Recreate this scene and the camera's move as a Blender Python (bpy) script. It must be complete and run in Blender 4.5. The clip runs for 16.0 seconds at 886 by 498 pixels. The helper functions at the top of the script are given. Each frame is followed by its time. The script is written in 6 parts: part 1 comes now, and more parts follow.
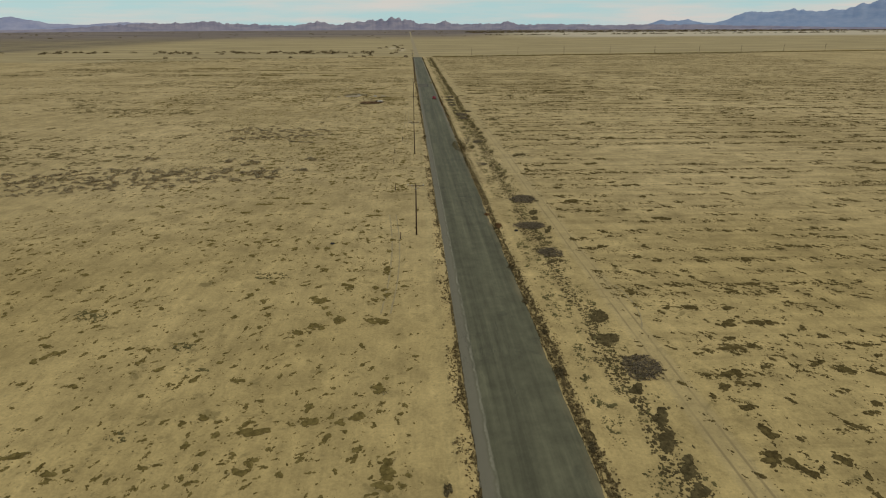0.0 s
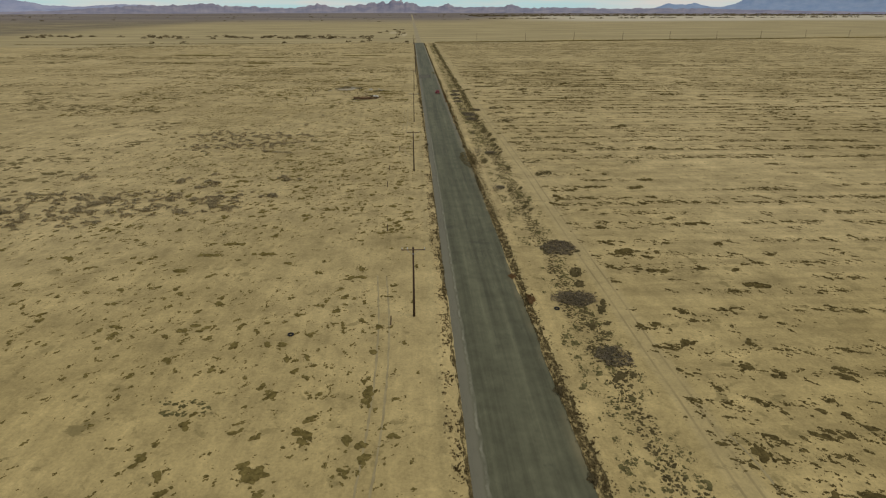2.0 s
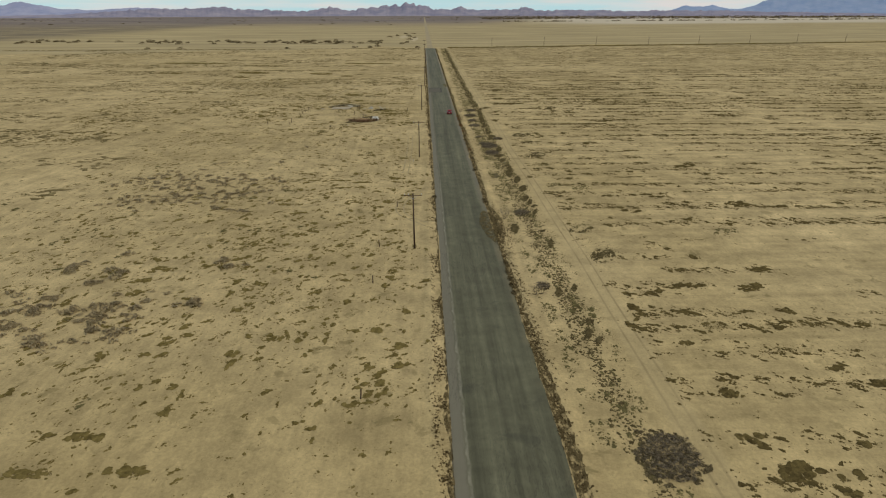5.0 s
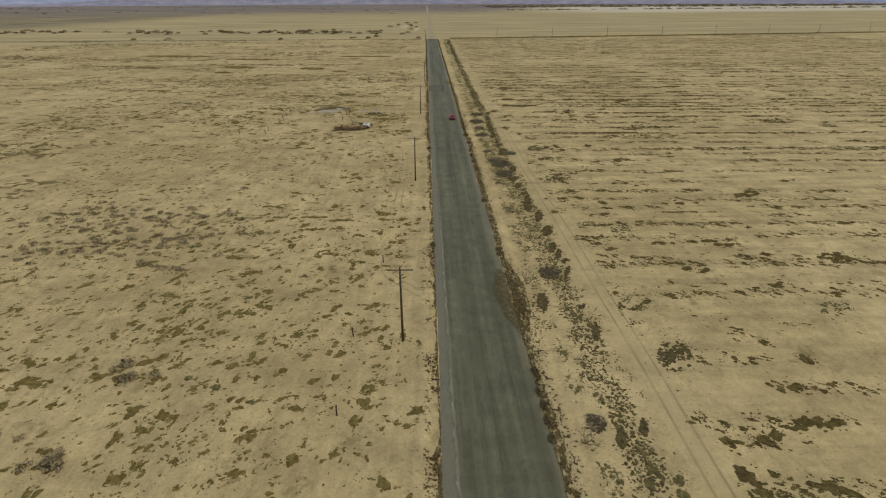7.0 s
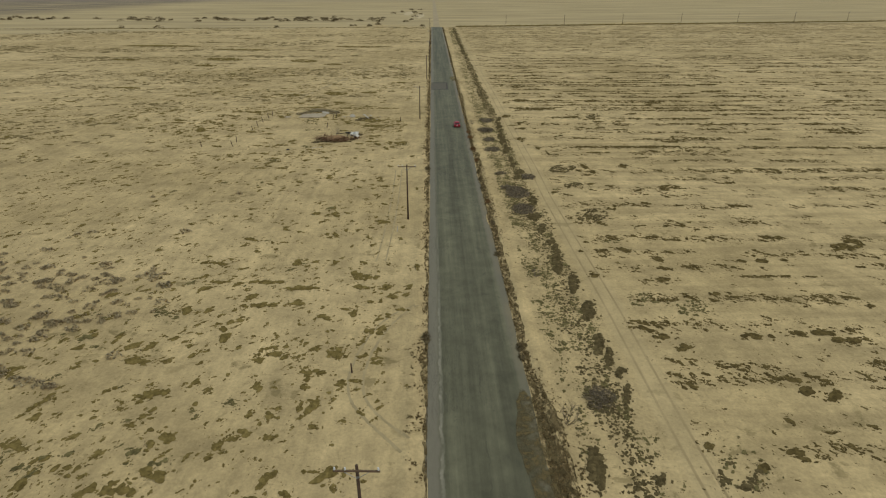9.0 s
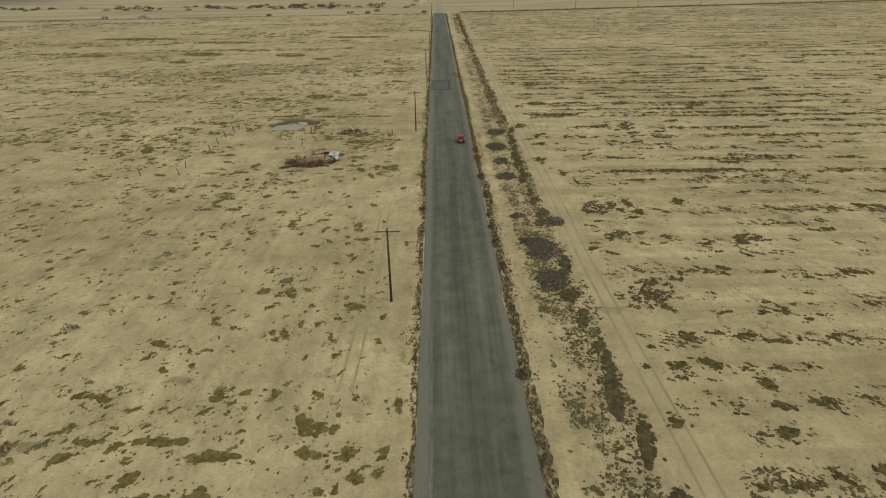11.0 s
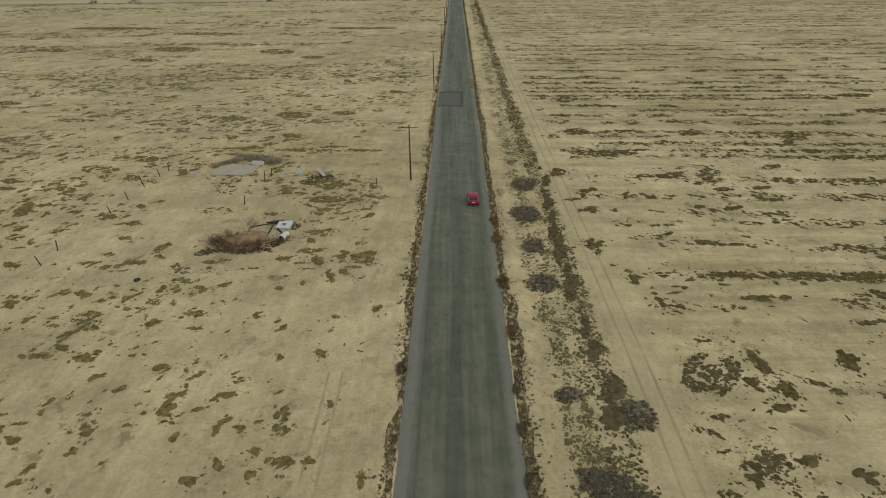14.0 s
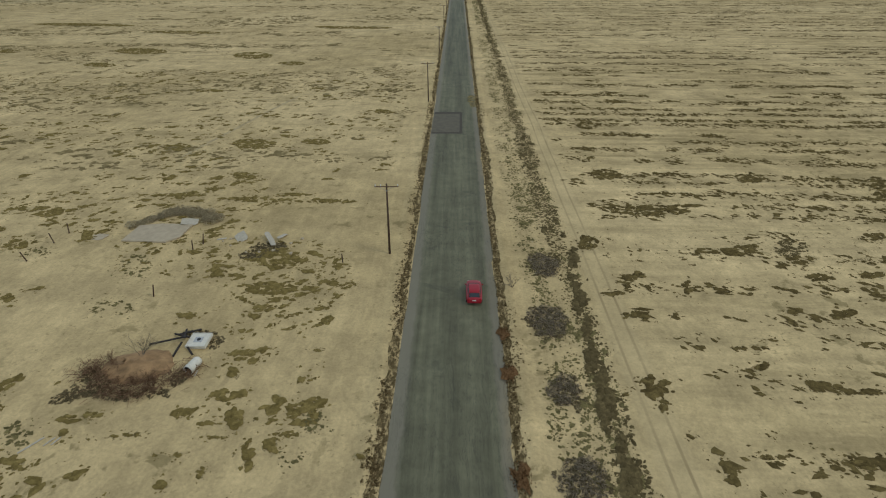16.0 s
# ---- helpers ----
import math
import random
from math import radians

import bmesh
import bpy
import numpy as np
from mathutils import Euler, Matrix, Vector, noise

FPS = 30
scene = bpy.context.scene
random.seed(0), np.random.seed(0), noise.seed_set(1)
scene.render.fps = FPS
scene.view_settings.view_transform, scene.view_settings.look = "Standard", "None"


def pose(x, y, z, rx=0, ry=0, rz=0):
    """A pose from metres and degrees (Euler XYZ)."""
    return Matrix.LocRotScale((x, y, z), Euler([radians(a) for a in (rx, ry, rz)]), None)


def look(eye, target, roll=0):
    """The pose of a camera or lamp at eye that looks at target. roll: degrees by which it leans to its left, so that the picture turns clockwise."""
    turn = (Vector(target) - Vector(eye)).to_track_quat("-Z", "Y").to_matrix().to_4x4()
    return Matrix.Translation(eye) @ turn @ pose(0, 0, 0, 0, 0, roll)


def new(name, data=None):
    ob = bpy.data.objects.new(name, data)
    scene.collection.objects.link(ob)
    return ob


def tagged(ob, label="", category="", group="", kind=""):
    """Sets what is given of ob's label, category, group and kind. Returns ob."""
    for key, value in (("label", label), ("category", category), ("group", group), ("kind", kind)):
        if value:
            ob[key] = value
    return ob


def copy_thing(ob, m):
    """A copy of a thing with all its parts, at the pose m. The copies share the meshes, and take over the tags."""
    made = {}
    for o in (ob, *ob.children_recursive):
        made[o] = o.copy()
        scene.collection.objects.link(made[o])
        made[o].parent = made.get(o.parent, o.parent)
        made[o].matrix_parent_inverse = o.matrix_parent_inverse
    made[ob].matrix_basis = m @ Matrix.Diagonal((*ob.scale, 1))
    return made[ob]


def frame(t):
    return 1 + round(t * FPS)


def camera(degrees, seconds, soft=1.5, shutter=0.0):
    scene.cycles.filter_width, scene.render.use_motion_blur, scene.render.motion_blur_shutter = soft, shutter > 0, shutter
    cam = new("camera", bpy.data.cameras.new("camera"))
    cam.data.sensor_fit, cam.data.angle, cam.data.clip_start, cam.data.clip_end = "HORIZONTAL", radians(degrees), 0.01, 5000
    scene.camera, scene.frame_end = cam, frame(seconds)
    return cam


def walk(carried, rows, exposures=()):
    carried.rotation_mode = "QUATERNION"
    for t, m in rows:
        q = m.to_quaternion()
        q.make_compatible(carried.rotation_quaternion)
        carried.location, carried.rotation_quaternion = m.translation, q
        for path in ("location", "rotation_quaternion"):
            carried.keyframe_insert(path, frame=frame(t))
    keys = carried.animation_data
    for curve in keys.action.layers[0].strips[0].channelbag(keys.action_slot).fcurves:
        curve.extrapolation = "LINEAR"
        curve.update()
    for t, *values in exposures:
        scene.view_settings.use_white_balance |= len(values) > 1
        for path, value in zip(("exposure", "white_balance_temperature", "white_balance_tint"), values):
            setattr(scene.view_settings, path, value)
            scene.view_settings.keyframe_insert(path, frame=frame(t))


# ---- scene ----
cam = camera(76.7, 16.0, 1.15)
PATH = [
    (0, (0.012, -0.343, 35.781), (0.105, 1.511, 35.036), -0.2),
    (0.5, (-0.127, 8.801, 35.816), (-0.038, 10.649, 35.056), -0.3),
    (1, (-0.14, 17.715, 35.913), (-0.054, 19.559, 35.143), -0.2),
    (1.5, (0.174, 26.017, 36.028), (0.269, 27.856, 35.246), -0.1),
    (2, (0.721, 33.775, 36.141), (0.808, 35.61, 35.348), -0.0),
    (2.5, (1.205, 41.342, 36.236), (1.278, 43.178, 35.446), -0.3),
    (3, (1.592, 48.735, 36.355), (1.657, 50.572, 35.567), -0.3),
    (3.5, (1.92, 56.186, 36.461), (1.979, 58.025, 35.676), -0.5),
    (4, (2.219, 63.709, 36.474), (2.271, 65.548, 35.69), -0.3),
    (6.3, (3.024, 99.027, 36.603), (3.068, 100.86, 35.803), -0.1),
    (6.5, (3.162, 102.035, 36.602), (3.205, 103.865, 35.795), -0.1),
    (7, (3.598, 109.499, 36.572), (3.635, 111.324, 35.754), -0.2),
    (7.5, (3.985, 116.92, 36.447), (4.018, 118.742, 35.623), -0.1),
    (8, (4.296, 124.372, 36.317), (4.325, 126.189, 35.482), -0.0),
    (8.5, (4.575, 132.012, 36.238), (4.6, 133.824, 35.391), -0.1),
    (9, (4.989, 139.688, 36.184), (5.008, 141.495, 35.328), -0.1),
    (11.3, (6.685, 175.208, 35.778), (6.677, 176.991, 34.871), -1.1),
    (11.5, (6.847, 178.21, 35.763), (6.835, 179.99, 34.852), -1.1),
    (12, (7.252, 185.583, 35.701), (7.225, 187.357, 34.778), -1.0),
    (12.5, (7.609, 192.924, 35.636), (7.573, 194.693, 34.702), -0.9),
    (13, (7.916, 200.243, 35.551), (7.874, 202.008, 34.612), -0.9),
    (13.5, (8.19, 207.537, 35.47), (8.14, 209.3, 34.526), -0.8),
    (14, (8.42, 214.784, 35.386), (8.362, 216.545, 34.439), -0.8),
    (14.5, (8.611, 221.953, 35.294), (8.551, 223.71, 34.341), -0.7),
    (15, (8.712, 229.149, 35.211), (8.652, 230.903, 34.25), -0.6),
    (15.5, (8.805, 236.298, 35.178), (8.747, 238.047, 34.21), -0.5),
    (16, (8.827, 243.545, 35.169), (8.771, 245.295, 34.203), -0.2),
]
EXPOSURES = [(0, -0.5, 7300, 12), (3.5, -0.36, 7200, 13), (7, -0.27, 6950, 14), (9, -0.22, 6900, 12), (12.5, -0.23, 6400, 12), (16, -0.26, 6250, 11)]
walk(cam, [(t, look(eye, target, roll)) for t, eye, target, roll in PATH], EXPOSURES)

# ---- world and light ----
world = bpy.data.worlds.new("overcast_sky")
scene.world = world
world.use_nodes = True
wn, wl = world.node_tree.nodes, world.node_tree.links
wn.clear()
w_out = wn.new("ShaderNodeOutputWorld")
w_bg = wn.new("ShaderNodeBackground")
w_bg.inputs["Strength"].default_value = 0.1
w_sky = wn.new("ShaderNodeTexSky")
w_sky.sky_type = "NISHITA"
w_sky.sun_disc = False
w_sky.sun_elevation = radians(42)
w_sky.sun_rotation = radians(115)
w_sky.dust_density = 0.6
w_sky.ozone_density = 2.5
w_co = wn.new("ShaderNodeTexCoord")
w_map = wn.new("ShaderNodeMapping")
w_map.inputs["Scale"].default_value = (1.6, 1.6, 16.0)
w_noise = wn.new("ShaderNodeTexNoise")
w_noise.inputs["Scale"].default_value = 2.3
w_noise.inputs["Detail"].default_value = 6.0
w_noise.inputs["Roughness"].default_value = 0.55
w_ramp = wn.new("ShaderNodeValToRGB")
w_ramp.color_ramp.elements[0].position, w_ramp.color_ramp.elements[0].color = 0.44, (0, 0, 0, 1)
w_ramp.color_ramp.elements[1].position, w_ramp.color_ramp.elements[1].color = 0.66, (1, 1, 1, 1)
w_tone = wn.new("ShaderNodeMix")
w_tone.data_type = "RGBA"
w_tone.inputs["A"].default_value = (4.5, 7.6, 8.7, 1)
w_tone.inputs["B"].default_value = (7.3, 7.6, 8.0, 1)
w_cloud = wn.new("ShaderNodeMix")
w_cloud.data_type = "RGBA"
w_cloud.inputs["Factor"].default_value = 0.82
wl.new(w_ramp.outputs["Color"], w_tone.inputs["Factor"])
w_deck = wn.new("ShaderNodeMix")
w_deck.data_type = "RGBA"
w_deck.inputs["B"].default_value = (6.5, 7.65, 8.5, 1)
w_up = wn.new("ShaderNodeMapRange")
w_up.inputs["From Min"].default_value, w_up.inputs["From Max"].default_value = 0.06, 0.25
wl.new(w_tone.outputs["Result"], w_deck.inputs["A"])
wl.new(w_up.outputs["Result"], w_deck.inputs["Factor"])
wl.new(w_deck.outputs["Result"], w_cloud.inputs["B"])
wl.new(w_co.outputs["Generated"], w_map.inputs["Vector"])
wl.new(w_map.outputs["Vector"], w_noise.inputs["Vector"])
wl.new(w_noise.outputs["Fac"], w_ramp.inputs["Fac"])
wl.new(w_sky.outputs["Color"], w_cloud.inputs["A"])
w_sep = wn.new("ShaderNodeSeparateXYZ")
w_haze = wn.new("ShaderNodeMapRange")
w_haze.inputs["From Min"].default_value, w_haze.inputs["From Max"].default_value = 0.0, 0.35
w_haze.inputs["To Min"].default_value, w_haze.inputs["To Max"].default_value = 1.22, 0.99
w_glow = wn.new("ShaderNodeVectorMath")
w_glow.operation = "SCALE"
wl.new(w_co.outputs["Generated"], w_sep.inputs["Vector"])
wl.new(w_sep.outputs["Z"], w_haze.inputs["Value"])
wl.new(w_sep.outputs["Z"], w_up.inputs["Value"])
wl.new(w_haze.outputs["Result"], w_glow.inputs["Scale"])
wl.new(w_cloud.outputs["Result"], w_glow.inputs[0])
wl.new(w_glow.outputs["Vector"], w_bg.inputs["Color"])
wl.new(w_bg.outputs["Background"], w_out.inputs["Surface"])

sun_data = bpy.data.lights.new("sun", "SUN")
sun_data.energy, sun_data.angle, sun_data.color = 0.8, radians(14), (1.0, 0.88, 0.66)
sun = new("sun", sun_data)
sun.matrix_world = look((60, -25, 60), (0, 0, 0))

# ---- plan ----
rng = np.random.default_rng(7)
NOISE = np.random.default_rng(11).random((256, 256))


def road_mid(y):
    return 10.2 - 0.0069 * y


HALF = 5.1          # half the width of the asphalt
CROSS = 700.0       # where the fence and the dirt road cross


def cross_y(x):
    """Where the crossing dirt road runs: straight on each side, bent at the asphalt."""
    return CROSS + 0.15 * np.maximum(x, 0.0) + 0.03 * np.minimum(x, 0.0)


def lattice(x, y, shift=0):
    """Smooth value noise, 0 to 1."""
    x, y = np.asarray(x, float) + 31.7 * shift, np.asarray(y, float) + 17.3 * shift
    i, j = np.floor(x).astype(int), np.floor(y).astype(int)
    u, v = x - i, y - j
    u, v = u * u * (3 - 2 * u), v * v * (3 - 2 * v)
    a, b = NOISE[i % 256, j % 256], NOISE[(i + 1) % 256, j % 256]
    c, d = NOISE[i % 256, (j + 1) % 256], NOISE[(i + 1) % 256, (j + 1) % 256]
    return (a * (1 - u) + b * u) * (1 - v) + (c * (1 - u) + d * u) * v


def fbm(x, y, shift=0, octaves=4):
    total, weight = 0, 0
    for k in range(octaves):
        total = total + lattice(np.asarray(x) * 2 ** k, np.asarray(y) * 2 ** k, shift + k) * 0.55 ** k
        weight += 0.55 ** k
    return total / weight


def step(a, b, v):
    v = np.clip((v - a) / (b - a), 0, 1)
    return v * v * (3 - 2 * v)


def ground_z(x, y):
    """Height of the ground: level by the road with a low sand berm on each side, gently uneven in the fields."""
    x, y = np.asarray(x, float), np.asarray(y, float)
    off = np.abs(x - road_mid(y)) - HALF
    far = step(3, 25, off) * (1 - step(500, 900, np.hypot(x, y - 200)))
    z = far * (0.30 * (fbm(x / 38, y / 30, 3) - 0.5) + 0.10 * (lattice(x / 5, y / 4, 5) - 0.5))
    berm = np.exp(-((off - 1.5) / 0.55) ** 2) * (0.10 + 0.16 * lattice(x / 3, y / 2.5, 9))
    z = z + berm * (y < CROSS)
    return np.where(off < -0.1, -0.07, z)


# ---- mesh helpers ----
def mesh_of(name, verts, faces, material, smooth=False):
    verts, faces = np.asarray(verts, np.float32).reshape(-1, 3), np.asarray(faces, np.int32)
    k = faces.shape[1]
    me = bpy.data.meshes.new(name)
    me.vertices.add(len(verts))
    me.vertices.foreach_set("co", verts.ravel())
    me.loops.add(faces.size)
    me.loops.foreach_set("vertex_index", faces.ravel())
    me.polygons.add(len(faces))
    me.polygons.foreach_set("loop_start", np.arange(0, faces.size, k, dtype=np.int32))
    me.polygons.foreach_set("loop_total", np.full(len(faces), k, np.int32))
    if smooth:
        me.polygons.foreach_set("use_smooth", np.ones(len(faces), bool))
    me.update(calc_edges=True)
    me.validate()
    me.materials.append(material)
    return me


def part(name, bm, material, parent, label="", smooth=False):
    """Links a bmesh as one mesh object under a thing or a part."""
    me = bpy.data.meshes.new(name)
    for f in bm.faces:
        f.smooth = smooth
    bm.to_mesh(me)
    bm.free()
    me.materials.append(material)
    ob = new(name, me)
    ob.parent = parent
    if label:
        tagged(ob, label)
    return ob


def part_mesh(name, me, parent, label=""):
    ob = new(name, me)
    ob.parent = parent
    if label:
        tagged(ob, label)
    return ob


def box(bm, size, m=None, bevel=0.0):
    made = bmesh.ops.create_cube(bm, size=1, matrix=(m or Matrix()) @ Matrix.Diagonal((*size, 1)))
    if bevel:
        edges = list({e for v in made["verts"] for e in v.link_edges})
        bmesh.ops.bevel(bm, geom=edges, offset=bevel, segments=2, affect="EDGES", profile=0.6)
    return bm


def rod(bm, a, b, r0, r1, sides=8):
    a, b = Vector(a), Vector(b)
    way = b - a
    m = Matrix.Translation((a + b) / 2) @ way.to_track_quat("Z", "Y").to_matrix().to_4x4()
    bmesh.ops.create_cone(bm, cap_ends=True, segments=sides, radius1=r0, radius2=r1, depth=way.length, matrix=m)
    return bm


def twig_arrays(a, b, r0, r1):
    """Three-sided tapered twigs from the points a to the points b, as vertices and four-cornered faces."""
    a, b = np.asarray(a, float), np.asarray(b, float)
    way = b - a
    way = way / (np.linalg.norm(way, axis=1, keepdims=True) + 1e-9)
    side = np.cross(way, np.array([0.31, 0.52, 0.79]))
    side = side / (np.linalg.norm(side, axis=1, keepdims=True) + 1e-9)
    up = np.cross(way, side)
    verts = np.empty((len(a), 6, 3))
    for k in range(3):
        c, s = math.cos(k * 2.0944), math.sin(k * 2.0944)
        d = side * c + up * s
        verts[:, k] = a + d * np.asarray(r0).reshape(-1, 1)
        verts[:, 3 + k] = b + d * np.asarray(r1).reshape(-1, 1)
    one = np.array([[0, 1, 4, 3], [1, 2, 5, 4], [2, 0, 3, 5]])
    faces = (np.arange(len(a))[:, None, None] * 6 + one[None]).reshape(-1, 4)
    return verts.reshape(-1, 3), faces


def tuft_arrays(x, y, r, h, angle, stretch, sides=5, lift=0.0):
    """Low ragged mounds of dry weeds: a fan of five triangles each, with an uneven outline and an off-centre top."""
    x, y, r, h = (np.asarray(v, float) for v in (x, y, r, h))
    n = len(x)
    turn = np.arange(sides) / sides * 2 * math.pi
    rad = r[:, None] * (0.40 + 1.0 * rng.random((n, sides)))
    u, v = rad * np.cos(turn) * np.asarray(stretch).reshape(-1, 1), rad * np.sin(turn)
    c, s = np.cos(angle)[:, None], np.sin(angle)[:, None]
    verts = np.empty((n, sides + 1, 3))
    verts[:, :sides, 0] = x[:, None] + u * c - v * s
    verts[:, :sides, 1] = y[:, None] + u * s + v * c
    base = ground_z(x, y) + lift
    verts[:, :sides, 2] = base[:, None] - 0.03 + (0.03 + 0.5 * h[:, None]) * rng.random((n, sides))
    verts[:, sides, 0] = x + r * 0.3 * (rng.random(n) - 0.5)
    verts[:, sides, 1] = y + r * 0.3 * (rng.random(n) - 0.5)
    verts[:, sides, 2] = base + h
    k = np.arange(sides)
    one = np.stack([k, (k + 1) % sides, np.full(sides, sides)], 1)
    faces = (np.arange(n)[:, None, None] * (sides + 1) + one[None]).reshape(-1, 3)
    return verts.reshape(-1, 3), faces


def join(*groups):
    verts, faces, start = [], [], 0
    for v, f in groups:
        verts.append(v)
        faces.append(f + start)
        start += len(v)
    return np.concatenate(verts), np.concatenate(faces)


def ribbon(name, xs, ys, widths, lift, material, ragged=0.15, cuts=3):
    """A strip that lies on the ground along a line, with uneven edges."""
    xs, ys, widths = (np.asarray(v, float) for v in (xs, ys, widths))
    tx, ty = np.gradient(xs), np.gradient(ys)
    size = np.hypot(tx, ty)
    nx, ny = ty / size, -tx / size
    cols = np.linspace(-0.5, 0.5, cuts + 1)
    verts = np.empty((len(xs), cuts + 1, 3))
    for k, c in enumerate(cols):
        w = widths + (ragged * (rng.random(len(xs)) - 0.5) if k in (0, cuts) else 0)
        verts[:, k, 0] = xs + nx * w * c
        verts[:, k, 1] = ys + ny * w * c
        verts[:, k, 2] = ground_z(verts[:, k, 0], verts[:, k, 1]) + lift
    i, j = np.meshgrid(np.arange(len(xs) - 1), np.arange(cuts), indexing="ij")
    a = (i * (cuts + 1) + j).ravel()
    faces = np.stack([a, a + 1, a + cuts + 2, a + cuts + 1], 1)
    return mesh_of(name, verts, faces, material)


# ---- materials ----
class Shader:
    """A principled material and short calls for its nodes."""

    def __init__(self, name, rough=0.9, metal=0.0, spec=0.3):
        self.mat = bpy.data.materials.new(name)
        self.mat.use_nodes = True
        self.nodes, self.links = self.mat.node_tree.nodes, self.mat.node_tree.links
        self.bsdf = self.nodes["Principled BSDF"]
        self.bsdf.inputs["Roughness"].default_value = rough
        self.bsdf.inputs["Metallic"].default_value = metal
        self.bsdf.inputs["Specular IOR Level"].default_value = spec
        self.co = self.nodes.new("ShaderNodeTexCoord").outputs["Object"]

    def put(self, socket, value):
        if isinstance(value, (int, float)):
            socket.default_value = value
        elif isinstance(value, tuple):
            socket.default_value = value if len(value) == 4 or socket.type == "VECTOR" else (*value, 1)
        else:
            self.links.new(value, socket)

    def stretch(self, scale, vec=None):
        n = self.nodes.new("ShaderNodeMapping")
        n.inputs["Scale"].default_value = scale
        self.links.new(vec or self.co, n.inputs["Vector"])
        return n.outputs["Vector"]

    def noise(self, scale, detail=4.0, rough=0.55, vec=None, warp=0.0):
        n = self.nodes.new("ShaderNodeTexNoise")
        n.inputs["Scale"].default_value = scale
        n.inputs["Detail"].default_value = detail
        n.inputs["Roughness"].default_value = rough
        n.inputs["Distortion"].default_value = warp
        self.links.new(vec or self.co, n.inputs["Vector"])
        return n.outputs["Fac"]

    def ramp(self, fac, *stops):
        n = self.nodes.new("ShaderNodeValToRGB")
        e = n.color_ramp.elements
        while len(e) < len(stops):
            e.new(0.5)
        for k, (p, c) in enumerate(stops):
            e[k].position = p
            e[k].color = (c, c, c, 1) if isinstance(c, (int, float)) else (*c, 1)
        self.links.new(fac, n.inputs["Fac"])
        return n.outputs["Color"]

    def mix(self, fac, a, b, blend="MIX"):
        n = self.nodes.new("ShaderNodeMix")
        n.data_type, n.blend_type = "RGBA", blend
        self.put(n.inputs["Factor"], fac)
        self.put(n.inputs["A"], a)
        self.put(n.inputs["B"], b)
        return n.outputs["Result"]

    def math(self, op, a, b=0.0):
        n = self.nodes.new("ShaderNodeMath")
        n.operation = op
        self.put(n.inputs[0], a)
        self.put(n.inputs[1], b)
        return n.outputs["Value"]

    def xyz(self, vec=None):
        n = self.nodes.new("ShaderNodeSeparateXYZ")
        self.links.new(vec or self.co, n.inputs["Vector"])
        return n.outputs["X"], n.outputs["Y"], n.outputs["Z"]

    def between(self, value, a, b):
        n = self.nodes.new("ShaderNodeMapRange")
        n.interpolation_type = "SMOOTHSTEP"
        self.put(n.inputs["Value"], value)
        n.inputs["From Min"].default_value, n.inputs["From Max"].default_value = a, b
        return n.outputs["Result"]

    def island(self):
        return self.nodes.new("ShaderNodeNewGeometry").outputs["Random Per Island"]

    def random(self):
        return self.nodes.new("ShaderNodeObjectInfo").outputs["Random"]

    def bump(self, height, strength=0.4, distance=0.05):
        n = self.nodes.new("ShaderNodeBump")
        n.inputs["Strength"].default_value = strength
        n.inputs["Distance"].default_value = distance
        self.links.new(height, n.inputs["Height"])
        self.links.new(n.outputs["Normal"], self.bsdf.inputs["Normal"])

    def base(self, color):
        self.put(self.bsdf.inputs["Base Color"], color)
        return self.mat


def plain(name, color, rough=0.7, metal=0.0, wear=0.25, scale=4.0, bump=0.1):
    """A plain surface with grain and worn, lighter and darker spots."""
    s = Shader(name, rough, metal)
    n = s.noise(scale, 6, 0.65)
    dark, light = tuple(c * (1 - wear) for c in color), tuple(min(1.0, c * (1 + wear)) for c in color)
    if bump:
        s.bump(s.noise(scale * 6, 4), bump, 0.02)
    return s.base(s.ramp(n, (0.3, dark), (0.7, light)))


def dry_plant(name, dark, light, scale=3.0, gaps=0.0):
    s = Shader(name, 1.0, spec=0.0)
    tone = s.mix(s.island(), dark, light)
    fine = s.ramp(s.noise(scale, 5, 0.7), (0.3, 0.55), (0.7, 1.25))
    s.bump(s.noise(scale * 3, 4, 0.7), 0.9, 0.08)
    if gaps:
        s.put(s.bsdf.inputs["Alpha"], s.ramp(s.noise(7.0, 4, 0.75), (gaps - 0.05, 0.0), (gaps + 0.05, 1.0)))
    return s.base(s.mix(1.0, tone, fine, "MULTIPLY"))


# sand, with wind streaks, damp stains, wheel ruts and the different fields out to the hills
s = Shader("desert_sand", 1.0, spec=0.02)
gx, gy, gz = s.xyz()
broad, mid, fine = s.noise(0.018, 5, 0.55), s.noise(0.16, 6, 0.6), s.noise(3.2, 5, 0.7)
sand = s.mix(s.ramp(broad, (0.35, 0.0), (0.65, 1.0)), (0.462, 0.348, 0.171), (0.60, 0.457, 0.236))
sand = s.mix(1.0, sand, s.ramp(mid, (0.28, 0.78), (0.72, 1.22)), "MULTIPLY")
sand = s.mix(1.0, sand, s.ramp(fine, (0.3, 0.84), (0.7, 1.13)), "MULTIPLY")
sand = s.mix(1.0, sand, s.ramp(s.noise(0.75, 5, 0.65, s.stretch((1.0, 0.7, 1)), 0.8), (0.32, 0.86), (0.68, 1.09)), "MULTIPLY")
yellow = s.math("SUBTRACT", 1.0, s.between(s.math("ADD", gy, s.math("MULTIPLY", s.noise(0.02, 3), 60.0)), 60.0, 190.0))
sand = s.mix(yellow, sand, s.mix(1.0, sand, (1.02, 0.995, 0.86), "MULTIPLY"))
